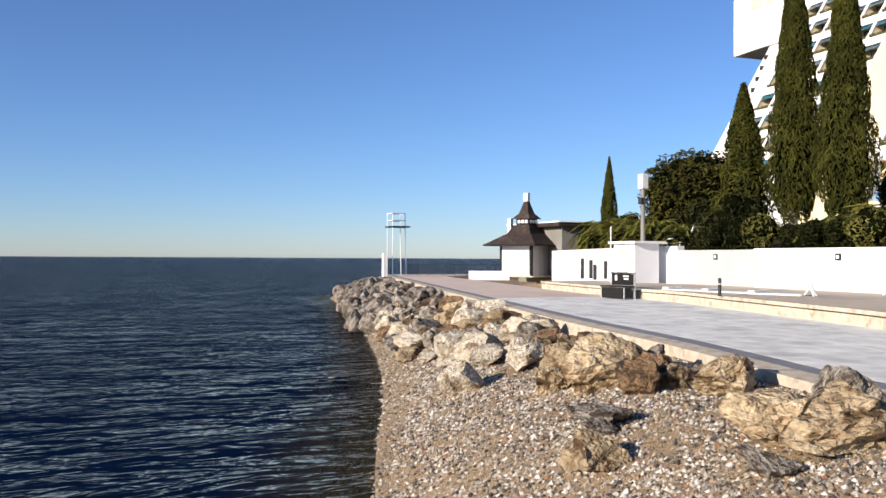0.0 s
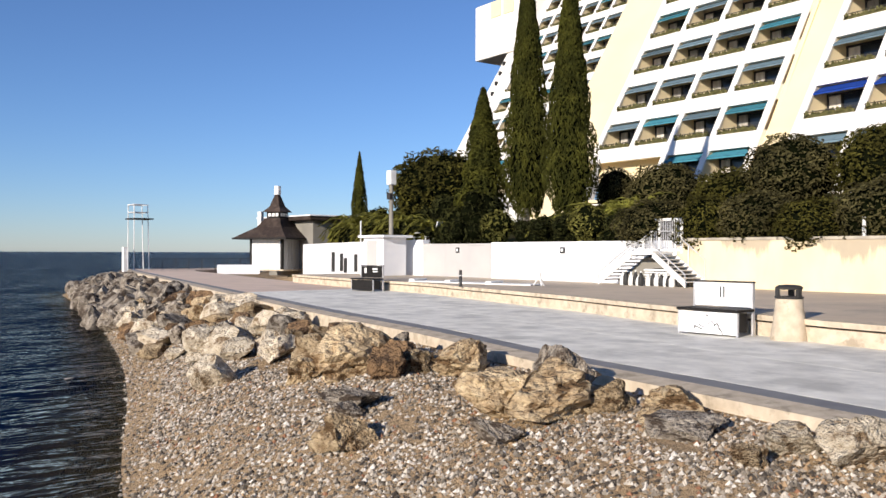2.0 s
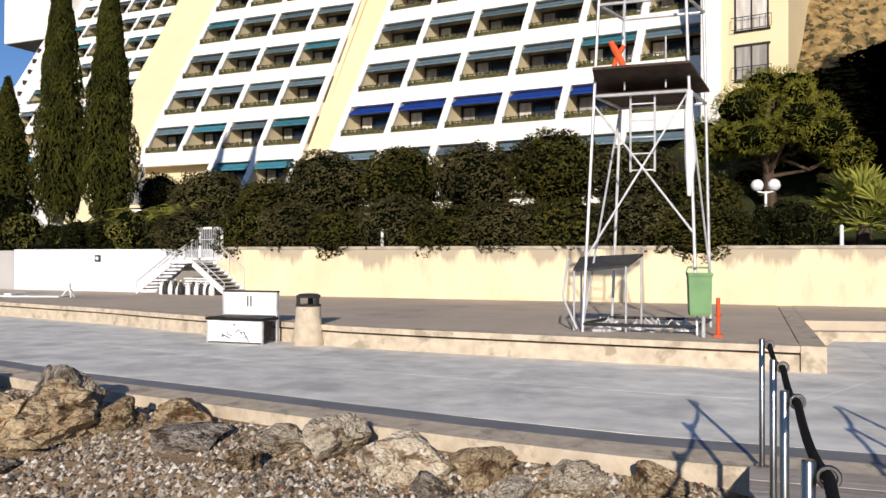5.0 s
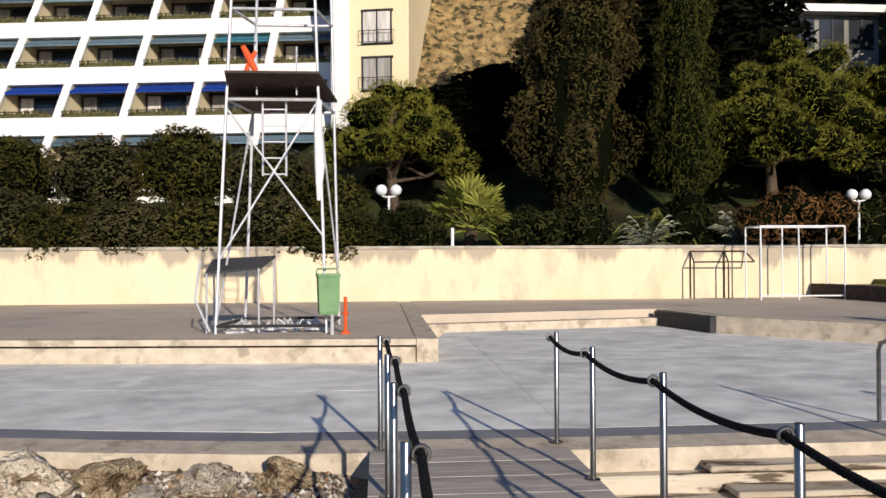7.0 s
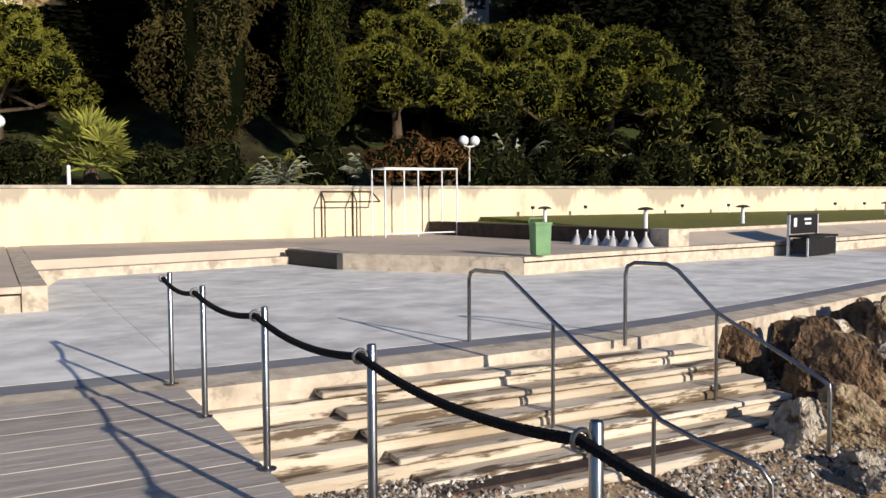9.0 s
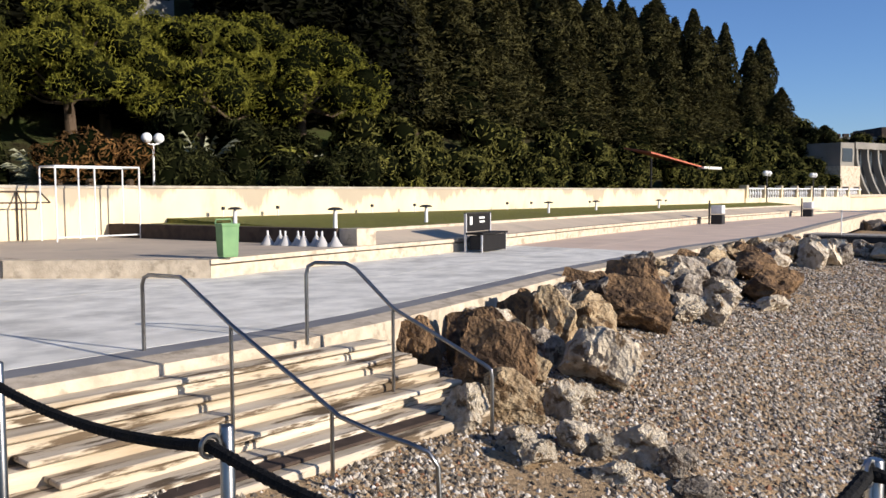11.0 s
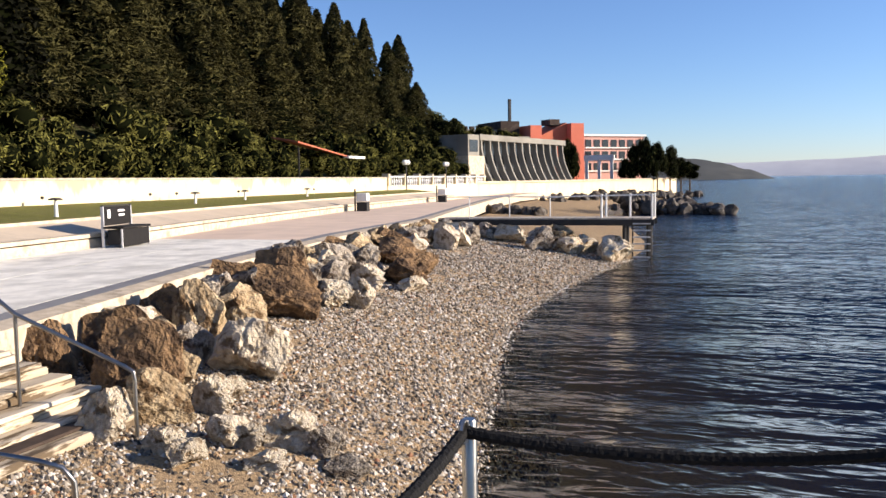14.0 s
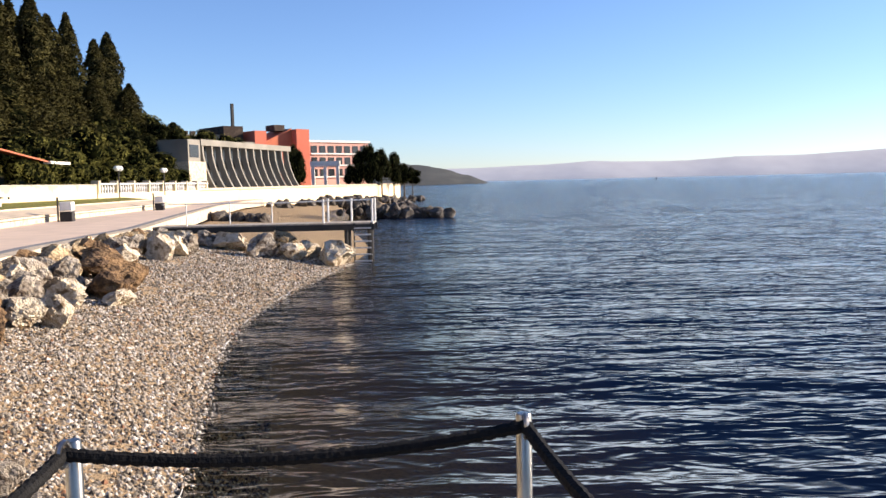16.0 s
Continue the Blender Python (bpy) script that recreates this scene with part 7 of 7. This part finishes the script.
def along(s, out, z):
    p = px0 + pd * s + pn * out
    return (p.x, p.y, z)
part("glass_front", Build().prism([along(0, -1.0, 0)[:2], along(L, -1.0, 0)[:2], along(L, -9, 0)[:2], along(0, -9, 0)[:2]], 1.4, 6.3), GLASS, pool)
part("roof_slab", Build().prism([along(-0.5, 0.5, 0)[:2], along(L + 0.5, 0.5, 0)[:2], along(L + 0.5, -10, 0)[:2], along(-0.5, -10, 0)[:2]], 6.3, 7.0), GREYSTONE, pool, "pale concrete roof edge")
for i in range(12):
    s0 = i * (L - 0.3) / 11
    v = Build()
    prof = [(1.9, 1.4), (1.25, 2.6), (0.75, 3.9), (0.45, 5.2), (0.4, 6.3)]
    for o, z in prof:
        v.v += [along(s0 - 0.16, o, z), along(s0 + 0.16, o, z), along(s0 + 0.16, o - 0.7, z), along(s0 - 0.16, o - 0.7, z)]
    for k in range(len(prof) - 1):
        v.f += [(4 * k + j, 4 * k + (j + 1) % 4, 4 * k + 4 + (j + 1) % 4, 4 * k + 4 + j) for j in range(4)]
    v.f += [(3, 2, 1, 0), tuple(range(len(v.v) - 4, len(v.v)))]
    part("rib", v, GREYSTONE, pool)
part("end_bay", Build().prism([along(-3.2, 0.4, 0)[:2], along(-0.6, 0.4, 0)[:2], along(-0.6, -6, 0)[:2], along(-3.2, -6, 0)[:2]], 4.4, 6.9), GREYSTONE, pool)
part("end_window", Build().prism([along(-2.9, 0.45, 0)[:2], along(-1.0, 0.45, 0)[:2], along(-1.0, 0.3, 0)[:2], along(-2.9, 0.3, 0)[:2]], 4.9, 6.3), GLASS, pool)
part("plinth", Build().prism([along(-4.5, 1.2, 0)[:2], along(-0.8, 1.2, 0)[:2], along(-0.8, -4, 0)[:2], along(-4.5, -4, 0)[:2]], 1.4, 4.4), KERB, pool)

# ---- red hotel ----
RED = pose(22, -150, 0, 0, 0, 42)
red = base("red_hotel", RED, "distant red and pink hotel with rows of windows", "hotel")
part("red_block", Build().box(0, -6, 1.4, 2.6, 0, 11.2), BRICKRED, red)
# shadowed red wall: its shade is given by the deeper red
part("gable_block", Build().add([(2.6, -8, 1.4), (8.0, -8, 1.4), (8.0, -1.5, 1.4), (2.6, -1.5, 1.4), (2.6, -8, 11.4), (8.0, -8, 9.0), (8.0, -1.5, 9.0), (2.6, -1.5, 11.4)],
                                [(3, 2, 1, 0), (4, 5, 6, 7), (0, 1, 5, 4), (1, 2, 6, 5), (2, 3, 7, 6), (3, 0, 4, 7)]), TERRACOTTA, red, "red block with a sloping roof, darker red for its shade")
part("roof_block", Build().box(3.4, -5.5, 11.0, 5.4, -2.5, 12.0), ROOF, red, "dark roof structure")
part("red_block", Build().box(8.0, -9, 1.4, 10.2, -0.9, 10.8), BRICKRED, red)
part("red_wing", Build().box(4.3, -0.4, 5.0, 16.0, 2.0, 7.6), BRICKRED, red, "low red front wing")
part("wing_cornice", Build().box(4.1, -0.2, 7.6, 16.2, 2.2, 7.85), PINKWALL, red)
part("grey_block", Build().box(10.2, -15, 1.4, 24.0, -1, 8.9), GREYSTONE, red)
part("roof_block", Build().box(11.2, -12, 8.9, 14.8, -3, 11.6), ROOF, red, "dark roof structure")
part("roof_block", Build().box(15.0, -12, 8.9, 22.5, -4, 10.2), GREYSTONE, red)
for i in range(5):
    part("roof_vent", Build().box(15.4 + 1.3 * i, -4.6, 10.2, 16.2 + 1.3 * i, -4.0, 10.7), ROOF, red)
part("chimney", Build().box(12.5, -4, 11.6, 12.9, -3.5, 15.4), DARKMETAL, red, "thin dark chimney")
part("pink_wing", Build().box(-13.2, -10, 1.4, 0, -0.5, 9), PINKWALL, red)
part("cornice", Build().box(-13.5, -10.2, 9, 0, -0.2, 9.35), WHITE, red)
for k in range(3):
    for i in range(7):
        x = -12.6 + i * 1.8
        w = part("window", Build().box(x, -0.5, 3.0 + 2.05 * k, x + 1.2, -0.4, 4.3 + 2.05 * k), GLASS, red)
        part("sill", Build().box(x - 0.4, -0.45, 2.75 + 2.05 * k, x + 1.45, -0.1, 2.98 + 2.05 * k), WHITE, w)
port = base("white_porch", None, "white arched porch of the far hotel", "porch")
for x in (16.5, 18.6, 20.7):
    part("column", Build().box(x, -146.4, 1.4, x + 0.5, -145.9, 4.6), WHITE, port)
part("lintel", Build().box(16.3, -146.6, 4.6, 21.4, -145.7, 5.5), WHITE, port)
tile = base("tiled_shelter", None, "small shelter with a red tiled roof among the shrubs", "shelter")
part("roof", Build().add([(26.2, -60.8, 3.50), (28.2, -60.8, 3.85), (28.2, -51.8, 4.75), (26.2, -51.8, 4.40), (26.2, -60.8, 3.40), (28.2, -60.8, 3.75), (28.2, -51.8, 4.65), (26.2, -51.8, 4.30)],
                         [(0, 1, 2, 3), (7, 6, 5, 4), (0, 4, 5, 1), (1, 5, 6, 2), (2, 6, 7, 3), (3, 7, 4, 0)]), TERRACOTTA, tile, "red tiled roof")
part("eave", Build().box(26.0, -62.6, 3.42, 26.5, -59.5, 3.60), WHITE, tile)
for x, y in ((26.5, -60.4), (28.0, -60.4), (26.5, -52.4), (28.0, -52.4)):
    part("post", Build().tube([(x, y, 1.5), (x, y, 4.0)], 0.07, 7), DARKWOOD, tile)
for x, y, top in ((9.0, -143, 8.6), (10.8, -142, 9.0), (12.6, -143, 7.8), (7.2, -147, 7.6), (23.2, -139, 9.0), (22.0, -137, 7.5), (5.6, -151, 5.4), (14.0, -145, 5.6), (4.2, -153, 4.2)):
    shrub(x, y, 1.2 + (top - 1.2) * 0.52, 1.9, 1.9, (top - 1.2) * 0.52, 2, "far_tree", "dark evergreen tree by the far hotel", "tree", "far evergreens")

# ---- hillside villa above the pines ----
villa = base("hill_villa", None, "white villa half hidden above the trees", "house")
part("wall", Build().box(44.6, -28.2, 10.0, 52, -21.2, 14.9), GREYSTONE, villa)
part("roof", Build().box(43.8, -28.8, 14.9, 53, -20.8, 15.3), WHITE, villa)
for i in range(4):
    w = part("window", Build().box(44.55, -27.9 + 1.7 * i, 13.0, 44.65, -26.5 + 1.7 * i, 14.7), GLASS, villa)
    part("frame", Build().box(44.5, -27.24 + 1.7 * i, 13.0, 44.56, -27.16 + 1.7 * i, 14.7), DARKMETAL, w)

# ---- distance: headlands across the bay ----
def headland(name, pts, mat, label):
    """A long low ridge; pts: x, y, height along its crest."""
    b = Build()
    n = len(pts)
    for x, y, h in pts:
        b.v += [(x, y + 60 + h * 2, SEA - 1), (x, y, h), (x, y - 400, SEA - 1)]
    for i in range(n - 1):
        k = 3 * i
        b.f += [(k, k + 3, k + 4, k + 1), (k + 1, k + 4, k + 5, k + 2)]
    return tagged(part(name, b, mat, smooth=True), label, "hills", kind="structure")


# pale grey: the haze of distance is mixed into the hills' own colour
FARHILL = shade("far_hills_haze_in_colour", (0.56, 0.57, 0.58), (0.50, 0.51, 0.53), 0.01, 1.0)
NEARHILL = shade("wooded_headland", (0.085, 0.09, 0.085), (0.06, 0.065, 0.065), 0.05, 1.0)
headland("backdrop_headland", [(-180 + 6 * i, -900, max(-2.0, lerp(-180 + 6 * i, [(-180, -12), (-60, -6), (-44, 2.5), (-31, 7), (-19, 10.3), (-7, 14.5), (6, 15.6), (12, 18.6), (52, 22), (200, 25), (500, 27)]) + 0.5 * math.sin(i * 2.1) + 0.4 * math.sin(i * 5.3))) for i in range(112)], NEARHILL, "dark wooded headland across the bay")
headland("backdrop_hills", [(-4000 + 110 * i, -3900, lerp(-4000 + 110 * i, [(-4000, 128), (-2600, 118), (-2050, 106), (-1875, 97), (-1615, 86), (-1330, 85), (-1200, 72), (-887, 73), (-653, 82), (-575, 69), (-211, 60), (400, 56)]) + 1.2 * math.sin(i * 0.8 + 1) + 0.8 * math.sin(i * 2.3)) for i in range(41)], FARHILL, "pale hills on the horizon with haze in their colour")
buoy2 = base("channel_buoy", pose(-230, -900, SEA), "small dark buoy far out on the sea", "buoy")
part("float", Build().lathe([(1.4, -0.3), (1.6, 0.3), (0.9, 0.9)], 10), DARKMETAL, buoy2)
part("cage", Build().lathe([(0.7, 0.9), (0.3, 3.0)], 8), DARKMETAL, buoy2)
